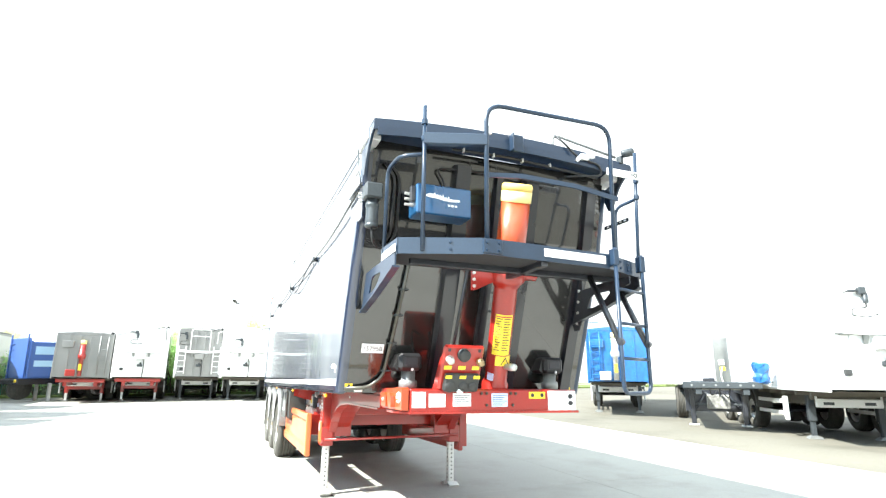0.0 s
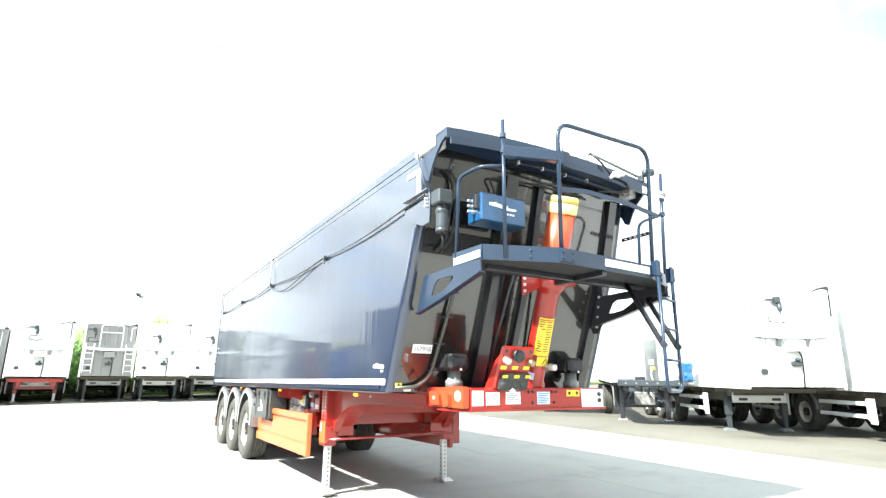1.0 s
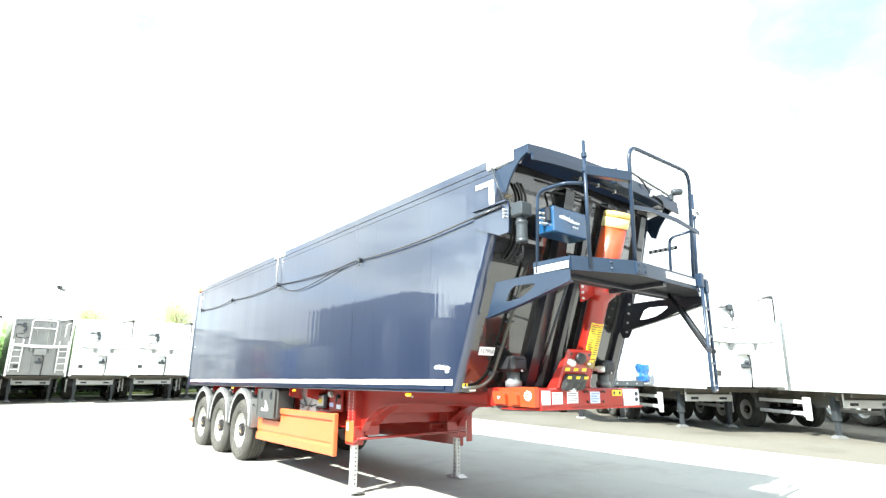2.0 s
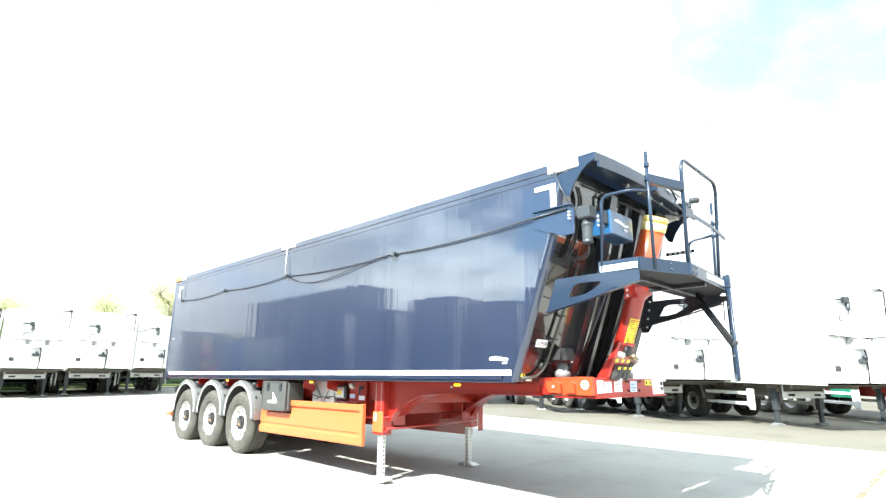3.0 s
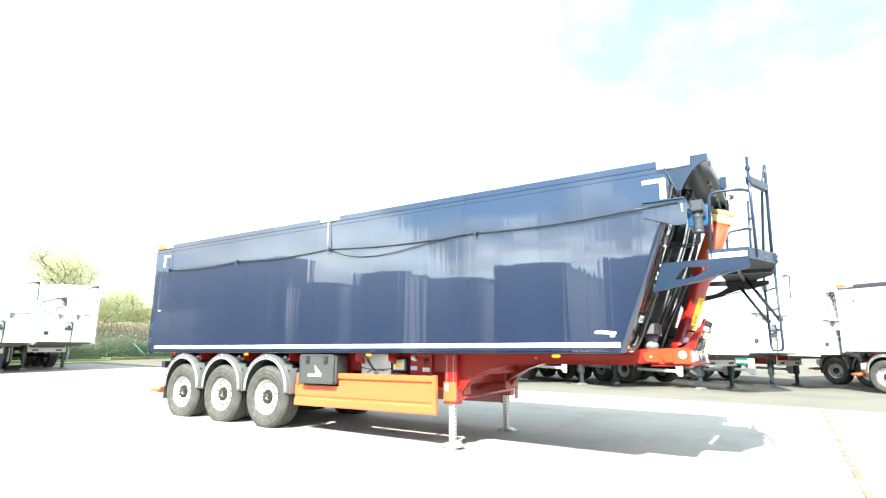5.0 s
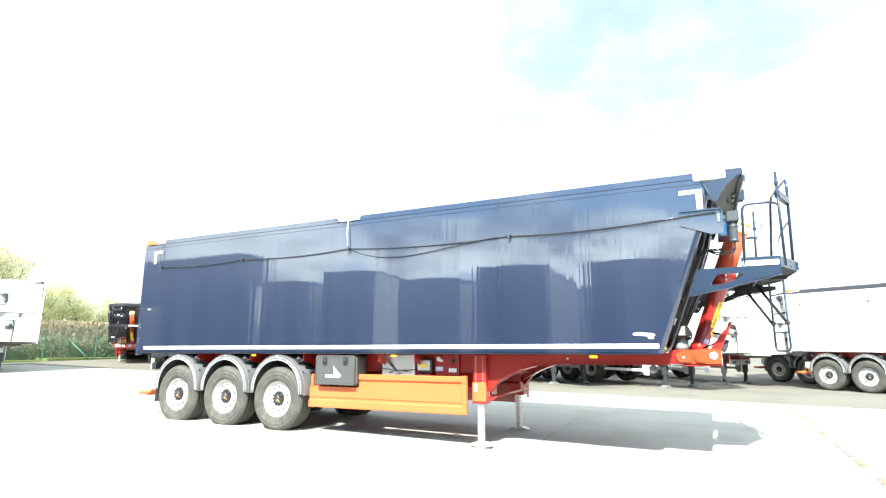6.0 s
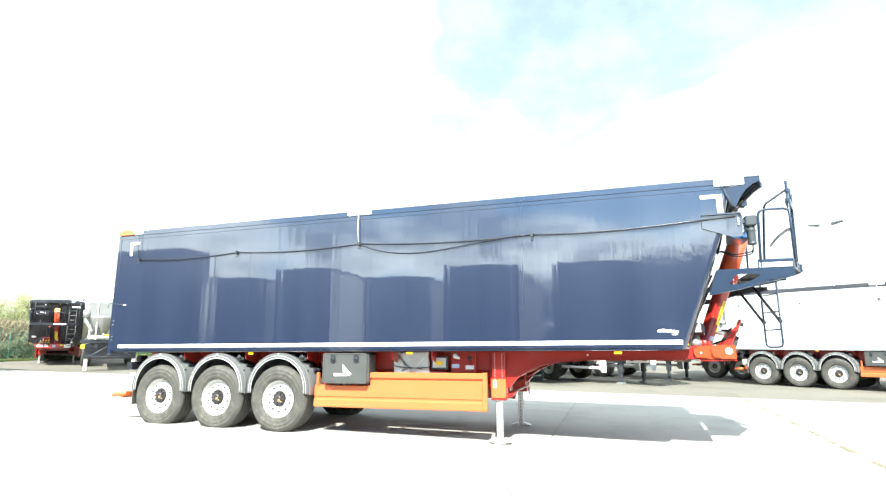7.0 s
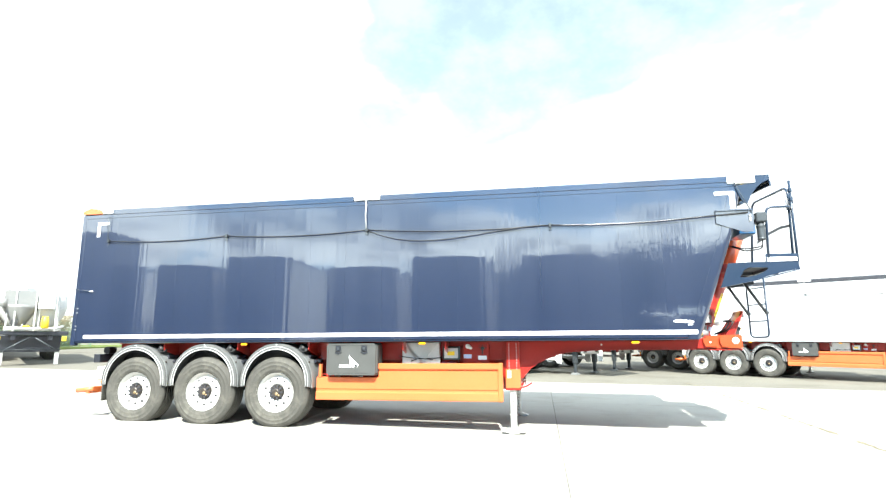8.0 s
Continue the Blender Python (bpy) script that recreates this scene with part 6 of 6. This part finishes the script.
        part("leg_foot", S().box(sx * 0.57, sx * 0.86, 1.95, 2.2, 0.0, 0.05, 0.012), GALV, leg)
        part("side_deck", S().box(sx * 0.66, sx * 1.2, 0.1, 9.0, 1.24, 1.28, 0.01), SILVER_LIGHT, t)
        for k in range(3):
            wheel(t, sx * 0.98, 5.2 + 1.31 * k, 0.535, sx)
    return t


build_skeletal(stand(12.48, 10.38, -44))
build_parked(stand(13.05, 15.35, AS - 5), "bright blue tipping trailer with standing ram", MID_BLUE, MID_BLUE, BLACK_STEEL, MID_BLUE, (-0.75,), ram=True, winch=False, shelf=False, height=1.92, width=2.1, ram_paint=GALV)
BLACK_TIPPER_STAND = stand(13.1, 31.9, -41) @ Matrix.Translation((0, 7.4, 0)) @ pose(0, 0, 0, 2.1, 0, 0) @ Matrix.Translation((0, -7.4, 0)) @ Matrix.Diagonal((0.83, 0.90, 0.95, 1))


def build_tanker(m):
    t = thing("tanker_trailer", m, "pale cream tanker trailer with galvanised front frame", "trailer", "parked trailers")
    s = S().lathe([(0.0, 0.0), (0.6, 0.03), (0.95, 0.16), (1.08, 0.4), (1.08, 7.6), (0.9, 7.9), (0.0, 8.0)], (0, 0.2, 2.35), (0, 1, 0), 28)
    part("tank", s, SILVER_LIGHT, t)
    s = S()
    for x in (-0.85, -0.35, 0.15, 0.75):
        s.box(x - 0.03, x + 0.03, 0.1, 0.16, 1.3, 3.1, 0.01)
    for z in (1.35, 2.2, 3.05):
        s.box(-0.9, 0.9, 0.1, 0.15, z - 0.03, z + 0.03, 0.01)
    part("front_frame", s, GALV, t)
    part("front_box", S().box(-0.98, 0.0, -0.12, 0.12, 2.25, 2.85, 0.03), SILVER, t)
    part("front_box", S().box(0.06, 0.62, -0.22, 0.12, 2.15, 2.92, 0.03), GALV, t)
    for x in (-0.62, 0.0, 0.66):
        part("frame_post", S().box(x - 0.025, x + 0.025, -0.16, -0.10, 1.3, 3.0, 0.008), GALV, t)
    part("hopper", S().lathe([(0.10, 0.0), (0.14, 0.05), (0.58, 0.80), (0.60, 0.92)], (-0.45, 0.30, 1.38), (0, 0, 1), 20), SILVER, t)
    part("air_filter", S().lathe([(0.0, 0.0), (0.15, 0.01), (0.15, 0.3), (0.0, 0.31)], (-1.0, -0.05, 2.2), (0, 0, 1), 14), SILVER, t)
    part("valve_wheel", S().lathe([(0.0, -0.04), (0.12, -0.03), (0.13, 0.0)], (-0.62, -0.12, 1.62), (0, 1, 0), 14, False), PLASTIC, t)
    part("yellow_valve", S().lathe([(0.13, 0.0), (0.13, 0.33), (0.11, 0.36), (0.11, 0.45)], (0.34, -0.15, 1.42), (0, 0, 1), 14), YELLOW, t)
    part("yellow_valve", S().box(-0.36, -0.12, -0.16, -0.04, 1.38, 1.52, 0.04), YELLOW, t)
    part("discharge_pipe", S().tube(fillet([(-0.9, -0.1, 1.42), (-0.1, -0.12, 1.40), (0.2, -0.12, 1.40), (0.75, -0.1, 1.42), (0.95, 0.2, 1.5)], 0.1), 0.055, 10), GALV, t)
    part("axle_screen", S().box(-0.95, 0.95, 0.30, 0.36, 0.50, 1.14, 0.01), BLACK_STEEL, t)
    for sx in (-1, 1):
        part("stay", S().tube([(sx * 0.85, 0.0, 0.55), (sx * 0.1, 0.02, 1.05)], 0.03, 6), MOTOR, t)
        part("stay", S().tube([(sx * 0.95, 0.0, 0.60), (-sx * 0.95, 0.0, 0.60)], 0.022, 6), MOTOR, t)
    s = S()
    for sx in (-1, 1):
        s.box(sx * 0.5, sx * 0.65, 0.0, 8.0, 0.95, 1.25, 0.01)
    s.box(-1.15, 1.15, -0.05, 0.08, 1.15, 1.3, 0.02)
    part("chassis", s, BLACK_STEEL, t)
    for sx in (-1, 1):
        part("landing_leg", S().box(sx * 0.80, sx * 0.95, 0.35, 0.5, 0.0, 1.15, 0.015), GALV, t)
        part("side_lamp", S().box(sx * 0.95, sx * 1.10, -0.08, -0.02, 0.92, 1.10, 0.02), YELLOW, t)
        for k in range(3):
            wheel(t, sx * 0.95, 4.6 + 1.31 * k, 0.535, sx)
    return t


build_tanker(stand(10.9, 25.6, -40, 0.5))

build_tipper(BLACK_TIPPER_STAND, "black tipping trailer with red ram and red chassis", BLACK_STEEL, BLACK_STEEL, BLACK_STEEL, RED, RED, BLACK_STEEL, main=False, hub_z=0.535, lift=0.17)
# a second trailer of the same make in white, nose the same way
for tip_x, tip_y, tip_turn in ((12.9, -7.9, -36), (17.2, -6.83, -36)):
    build_tipper(stand(tip_x, tip_y, tip_turn), "white tipping trailer with red chassis and ribbed side guard", WHITE, BLACK_STEEL, WHITE, RED, ORANGE, WHITE, main=False, hub_z=0.535)

# the row behind, seen mirrored in the glossy side
tall = build_parked(stand(-8.0, 9.1, 90), "tall dark slate bulk trailer with dark chassis in the opposite row", SLATE, BRIGHT_SIDE, BLACK_STEEL, SLATE, (0.8,), height=2.86, floor=1.3, length=7.5)
build_parked(stand(-8.4, 12.15, 90), "tall silver grey bulk trailer with dark chassis in the opposite row", SILVER, BRIGHT_SIDE, BLACK_STEEL, SLATE, (0.8,), height=2.62, floor=1.3, length=7.5)
build_parked(stand(-11.0, 17.4, 90), "very tall steel blue bulk trailer set back in the opposite row", STEEL_BLUE, BRIGHT_SIDE, BLACK_STEEL, SLATE, (0.8,), height=3.5, width=2.7, floor=1.3, length=7.5)
steel = build_parked(stand(-9.3, 19.3, 75), "tall steel blue bulk trailer with dark chassis in the opposite row", STEEL_BLUE, BRIGHT_SIDE, BLACK_STEEL, SLATE, (0.8,), height=2.90, width=2.2, floor=1.3, length=7.0)
for src, x, y, turn in ((tall, -8.0, 5.55, 90), (steel, -8.9, 22.1, 64), (steel, -10.4, 26.6, 64)):
    copy_thing(src, stand(x, y, turn))


# ---- trees, hedge, fence ----
def build_tree(name, x, y, height, spread, mat, seed, density=1.0, leaf=0.09, loose=0.062, label="spring tree with pale green young leaves behind the yard", group="trees behind the yard"):
    rnd = random.Random(seed)
    t = thing(name, pose(x, y, ground_z(x, y) - 0.05), label, "tree", group)
    tr = S()
    tips = []

    def limb(p, d, length, r, depth):
        pts = [p]
        for k in range(4):
            d = (d + Vector((rnd.uniform(-.22, .22), rnd.uniform(-.22, .22), rnd.uniform(-.02, .16)))).normalized()
            pts.append(pts[-1] + d * length / 4)
        n = 7 if depth == 0 else 5
        for i in range(4):
            tr.tube([pts[i], pts[i + 1]], r * (1 - 0.16 * i), n)
        if depth < 3:
            for k in range(4 if depth < 2 else 3):
                a = rnd.uniform(0, math.tau)
                side = Vector((math.cos(a), math.sin(a), rnd.uniform(0.1, 0.8)))
                limb(pts[rnd.choice((2, 3, 4))], (d * 0.55 + side * spread).normalized(), length * rnd.uniform(0.5, 0.72), r * 0.5, depth + 1)
        if depth >= 2:
            tips.extend(pts[1:])

    limb(Vector((0, 0, 0)), Vector((0, 0, 1)), height * 0.40, height * 0.022, 0)
    grow = 0.93 * height / max(p.z for p in tips)
    tips = [p * grow for p in tips]
    tr.v = [(x * grow, y * grow, z * grow) for x, y, z in tr.v]
    part("trunk", tr, BARK, t)
    cr = S()
    for p in tips:
        for k in range(int(26 * density)):
            c = p + Vector((rnd.gauss(0, 1), rnd.gauss(0, 1), rnd.gauss(0, 0.8))) * height * loose
            q = Euler((rnd.uniform(0, 6.3), rnd.uniform(0, 6.3), rnd.uniform(0, 6.3))).to_matrix()
            a = rnd.uniform(0.4, 1.0) * leaf
            cr.add([c + q @ Vector(v) for v in ((-a, 0, 0), (0, -a * 0.5, a * 0.1), (a, 0, 0), (0, a * 0.5, a * 0.1))], [(0, 1, 2, 3)])
    me = bpy.data.meshes.new("crown")
    me.from_pydata(cr.v, [], cr.f)
    me.materials.append(mat)
    part("crown", me, mat, t)
    return t


big = build_tree("tree", 16.7, 44.0, 5.3, 1.05, LEAF, 3, 2.4, 0.065, 0.088)
pale = build_tree("tree", 12.7, 43.8, 8.3, 1.5, LEAF_PALE, 5, 3.6, 0.070, 0.085)
for x, y, size, turn in ((14.6, 43.6, 0.95, 75), (18.9, 43.2, 0.84, 40), (6.8, 46, 1.25, 80)):
    copy_thing(big, pose(x, y, ground_z(x, y), 0, 0, turn) @ Matrix.Diagonal((size, size, size, 1)))
for k, (x, y, size, turn) in enumerate(((1.5, 46, 1.1, 60), (-4, 46, 0.62, 160), (-10, 45, 0.62, 220), (-14, 44, 0.6, 20), (-18.5, 45, 0.65, 100), (-24, 44, 0.7, 280), (-32, 46, 0.8, 330))):
    copy_thing(pale if k % 2 else big, pose(x, y, ground_z(x, y), 0, 0, turn) @ Matrix.Diagonal((size, size, size, 1)))

dark = build_tree("tree", -19.5, 7.6, 5.4, 0.95, DARK_LEAF, 9, 2.2, 0.12, 0.055, "dark green evergreen tree in the belt behind the opposite row", "trees in the dark belt")
for k in range(13):
    x, y, size = -19.4 - 1.6 * (k % 2), 6.0 - 1.75 * k, 1.05 + 0.025 * k + 0.06 * (k % 3)
    copy_thing(dark, pose(x, y, ground_z(x, y), 0, 0, 83 * k) @ Matrix.Diagonal((size, size, size, 1)))
# tree copies sunk as bushes, added to block bright gaps under the crowns
for k in range(18):
    x, y, size = -17.8 - 0.5 * (k % 3), 8.0 - 1.4 * k, 0.78 + 0.04 * (k % 4)
    copy_thing(dark, pose(x, y, ground_z(x, y) - 1.45, 0, 0, 131 * k) @ Matrix.Diagonal((size, size, size, 1)))



def build_shed():
    """Flat-topped storage shed that closes the opposite row."""
    t = thing("storage_shed", pose(-15.5, 28.3, ground_z(-15.5, 30) - 0.1), "dark grey steel clad storage shed beside the row", "shed")
    wall = part("wall", S().box(-2.4, 0.0, 0.0, 14.0, 0.0, 7.0, 0.02), STEEL_BLUE, t)
    rib = S().box(0.0, 0.035, -0.06, 0.06, 0.1, 6.9, 0.01).mesh("cladding_rib", STEEL_BLUE)
    for k in range(46):
        part("cladding_rib", rib, STEEL_BLUE, wall, m=pose(0, 0.15 + 0.305 * k, 0))
    part("roof_trim", S().box(-2.46, 0.06, -0.06, 14.06, 6.98, 7.16, 0.02), SLATE, t)


build_shed()


def build_bush(x, y, height, seed):
    rnd = random.Random(seed)
    t = thing("bush", pose(x, y, ground_z(x, y) - 0.05), "bright green leafy bush at the foot of the fence", "bush", "bushes along the fence")
    st, cr = S(), S()
    clumps = []
    for k in range(9):
        a, r = rnd.uniform(0, math.tau), rnd.uniform(0.1, 0.75)
        c = Vector((r * math.cos(a) * 1.3, r * math.sin(a) * 0.7, rnd.uniform(0.4, 0.85))) * height
        st.tube([(0.3 * c.x, 0.3 * c.y, 0.0), tuple(c * 0.6), tuple(c)], 0.018 * height, 5)
        clumps.append(c)
    part("stem", st, BARK, t)
    for c in clumps:
        for k in range(330):
            d = Vector((rnd.gauss(0, 1), rnd.gauss(0, 1), rnd.gauss(0, 1))).normalized() * rnd.uniform(0.1, 0.36) * height
            p = c + d
            if p.z < 0.05:
                continue
            q = Euler((rnd.uniform(0, 6.3), rnd.uniform(0, 6.3), rnd.uniform(0, 6.3))).to_matrix()
            b = rnd.uniform(0.03, 0.07)
            cr.add([p + q @ Vector(v) for v in ((-b, 0, 0), (0, -b * 0.5, b * 0.1), (b, 0, 0), (0, b * 0.5, b * 0.1))], [(0, 1, 2, 3)])
    me = bpy.data.meshes.new("crown")
    me.from_pydata(cr.v, [], cr.f)
    me.materials.append(BUSH_LEAF)
    part("crown", me, BUSH_LEAF, t)
    return t


bush = build_bush(7.6, 38.5, 1.35, 21)
for x, y, s, a in ((9.0, 38.6, 0.9, 40), (6.0, 38.6, 1.2, 190), (3.6, 38.4, 1.5, 80), (1.2, 38.5, 1.6, 20), (-1.0, 38.5, 1.7, 140), (-3.0, 38.4, 1.6, 250), (-5.4, 38.5, 1.5, 310), (-7.6, 38.4, 1.6, 60), (-10.5, 38.5, 1.7, 170), (-13.0, 38.4, 1.5, 100), (-3.4, 38.9, 2.5, 15), (-0.6, 38.9, 2.6, 200), (2.2, 38.9, 2.5, 280), (-6.4, 38.9, 2.3, 120)):
    copy_thing(bush, pose(x, y, ground_z(x, y), 0, 0, a) @ Matrix.Diagonal((s, s, s, 1)))


def build_hedge():
    rnd = random.Random(8)
    cr = S()
    for k in range(200000):
        x = rnd.uniform(-28, 27)
        top = 2.3 + 0.25 * noise.noise(Vector((x * 0.6, 0, 0)))
        z = rnd.uniform(0.0, top) ** 1.0
        y = 39.7 + rnd.uniform(-0.65, 0.85) + 0.25 * noise.noise(Vector((x * 0.8, z, 3)))
        c = Vector((x, y, z + ground_z(x, y)))
        q = Euler((rnd.uniform(0, 6.3), rnd.uniform(0, 6.3), rnd.uniform(0, 6.3))).to_matrix()
        a = rnd.uniform(0.04, 0.11)
        if k % 3:
            q = Euler((rnd.uniform(-0.5, 0.5), rnd.uniform(0.9, 2.2), rnd.uniform(0, 6.3))).to_matrix()
            cr.add([c + q @ Vector(v) for v in ((-a * 1.6, 0, 0), (0, -0.013, 0), (a * 1.6, 0, 0), (0, 0.013, 0))], [(0, 1, 2, 3)])
        else:
            cr.add([c + q @ Vector(v) for v in ((-a * 0.6, 0, 0), (0, -a * 0.35, 0), (a * 0.6, 0, 0), (0, a * 0.35, 0))], [(0, 1, 2, 3)])
    me = bpy.data.meshes.new("hedge")
    me.from_pydata(cr.v, [], cr.f)
    me.materials.append(HEDGE)
    tagged(new("hedge", me), "dense brownish green hedge behind the wire fence", "hedge", "", "stuff")
    # ivy and nettles at its foot
    iv = S()
    for k in range(70000):
        x = rnd.uniform(-28, 27)
        top = 1.25 + 0.55 * noise.noise(Vector((x * 0.5, 7, 0))) + 0.25 * noise.noise(Vector((x * 1.9, 2, 0)))
        z = top * rnd.random() ** 0.8
        y = 38.95 + rnd.uniform(-0.45, 0.15) + 0.3 * noise.noise(Vector((x * 0.9, z, 9)))
        c = Vector((x, y, z + ground_z(x, y)))
        q = Euler((rnd.uniform(0, 6.3), rnd.uniform(0, 6.3), rnd.uniform(0, 6.3))).to_matrix()
        a = rnd.uniform(0.03, 0.06)
        iv.add([c + q @ Vector(v) for v in ((-a, 0, 0), (0, -a * 0.5, 0), (a, 0, 0), (0, a * 0.5, 0))], [(0, 1, 2, 3)])
    me = bpy.data.meshes.new("undergrowth")
    me.from_pydata(iv.v, [], iv.f)
    me.materials.append(UNDERGROWTH)
    tagged(new("undergrowth", me), "dull green ivy and nettles at the foot of the hedge", "undergrowth", "", "stuff")
    s = S()
    for x in range(-60, 61, 6):
        s.box(x, x + 6, 37.4, 60.0, ground_z(x + 3, 40) - 0.2, ground_z(x + 3, 40) + 0.06, 0.02)
    tagged(new("verge", s.mesh("verge", GRASS)), "rough grass verge along the fence", "grass", "", "stuff")


build_hedge()


def build_fence():
    f = thing("wire_fence", pose(0, 37.9, ground_z(8, 37.9) - 0.05), "green coated wire mesh fence along the yard", "fence")
    post = S().box(-0.022, 0.022, -0.022, 0.022, 0.0, 1.9, 0.006).mesh("post", FENCE)
    xs = [-27 + 3.0 * k for k in range(19)]
    for x in xs:
        part("post", post, FENCE, f, m=pose(x, 0, 0.020 * (x - 8)))
    panel = S()
    for k in range(31):
        panel.box(0.1 * k - 0.0028, 0.1 * k + 0.0028, -0.0028, 0.0028, 0.08, 1.85, 0.001)
    for k in range(10):
        panel.box(0.0, 3.0, -0.005, 0.005, 0.10 + 0.19 * k, 0.107 + 0.19 * k, 0.001)
    me = panel.mesh("mesh_panel", FENCE)
    for x in xs[:-1]:
        part("mesh_panel", me, FENCE, f, m=pose(x, 0, 0.020 * (x + 1.5 - 8)))
    part("stay", S().tube([(14.15, -0.95, 0.14), (13.5, -0.04, 1.17)], 0.03, 6), FENCE, f)


build_fence()


def build_lamp_post(x, y, height, turn):
    t = thing("street_lamp", pose(x, y, ground_z(x, y), 0, 0, turn), "tall grey yard lamp post with two heads", "street lamp", "yard lamps")
    part("pole", S().lathe([(0.11, 0.0), (0.10, 0.2), (0.05, height)], (0, 0, 0), (0, 0, 1), 12), GALV, t)
    for sx in (-1, 1):
        part("arm", S().tube([(0, 0, height - 0.05), (sx * 0.5, 0, height + 0.08)], 0.03, 6), GALV, t)
        part("lamp_head", S().prism([(sx * 0.4, height + 0.05), (sx * 1.1, height + 0.20), (sx * 1.1, height + 0.27), (sx * 0.4, height + 0.20)], 1, -0.16, 0.16), MOTOR, t)


build_lamp_post(40.0, -10.4, 10.3, 60)
build_lamp_post(0.15, 55.0, 7.95, 78)


# ---- concrete slabs, joint by joint ----
def build_slabs():
    xs = [-18.0 + 4.6 * k for k in range(7)]
    ys = [2.0 - 4.08 * 3 + 4.08 * k for k in range(12)]
    for i in range(len(xs) - 1):
        for j in range(len(ys) - 1):
            x0, x1, y0, y1 = xs[i] + 0.004, xs[i + 1] - 0.004, ys[j] + 0.004, ys[j + 1] - 0.004
            c = 0.006
            ring = [(x0, y0), (x1, y0), (x1, y1), (x0, y1)]
            inn = [(x0 + c, y0 + c), (x1 - c, y0 + c), (x1 - c, y1 - c), (x0 + c, y1 - c)]
            vs = [(x, y, ground_z(x, y) - 0.05) for x, y in ring] + [(x, y, ground_z(x, y) - 0.004) for x, y in ring] + [(x, y, ground_z(x, y)) for x, y in inn]
            fs = [(8, 9, 10, 11)] + [(4 + k, 4 + (k + 1) % 4, 8 + (k + 1) % 4, 8 + k) for k in range(4)] + [(k, (k + 1) % 4, 4 + (k + 1) % 4, 4 + k) for k in range(4)]
            part("slab", S().add(vs, fs), CONCRETE, GROUND)


build_slabs()


def build_joint(y, x0, x1, w, seed):
    """Dusty filler that has crept out of one long joint."""
    rnd = random.Random(seed)
    s = S()
    x = x0
    while x < x1:
        run = rnd.uniform(0.12, 1.1)
        n = max(3, int(run / 0.07))
        vs = []
        for k in range(n + 1):
            u, xx = k / n, x + run * k / n
            fade = min(1.0, 5 * u * (1 - u) + 0.08)
            a, b = fade * w * rnd.uniform(0.25, 1.1), fade * w * rnd.uniform(0.25, 1.1)
            vs += [(xx, y - a, ground_z(xx, y) + 0.0035), (xx, y + b, ground_z(xx, y) + 0.0035)]
        s.add(vs, [(2 * k, 2 * k + 2, 2 * k + 3, 2 * k + 1) for k in range(n)])
        x += run + rnd.choice((0.01, 0.03, 0.12, 0.3))
    part("joint_filler", s, SEAM, GROUND)


build_joint(1.96, -8.0, 10.6, 0.058, 1)
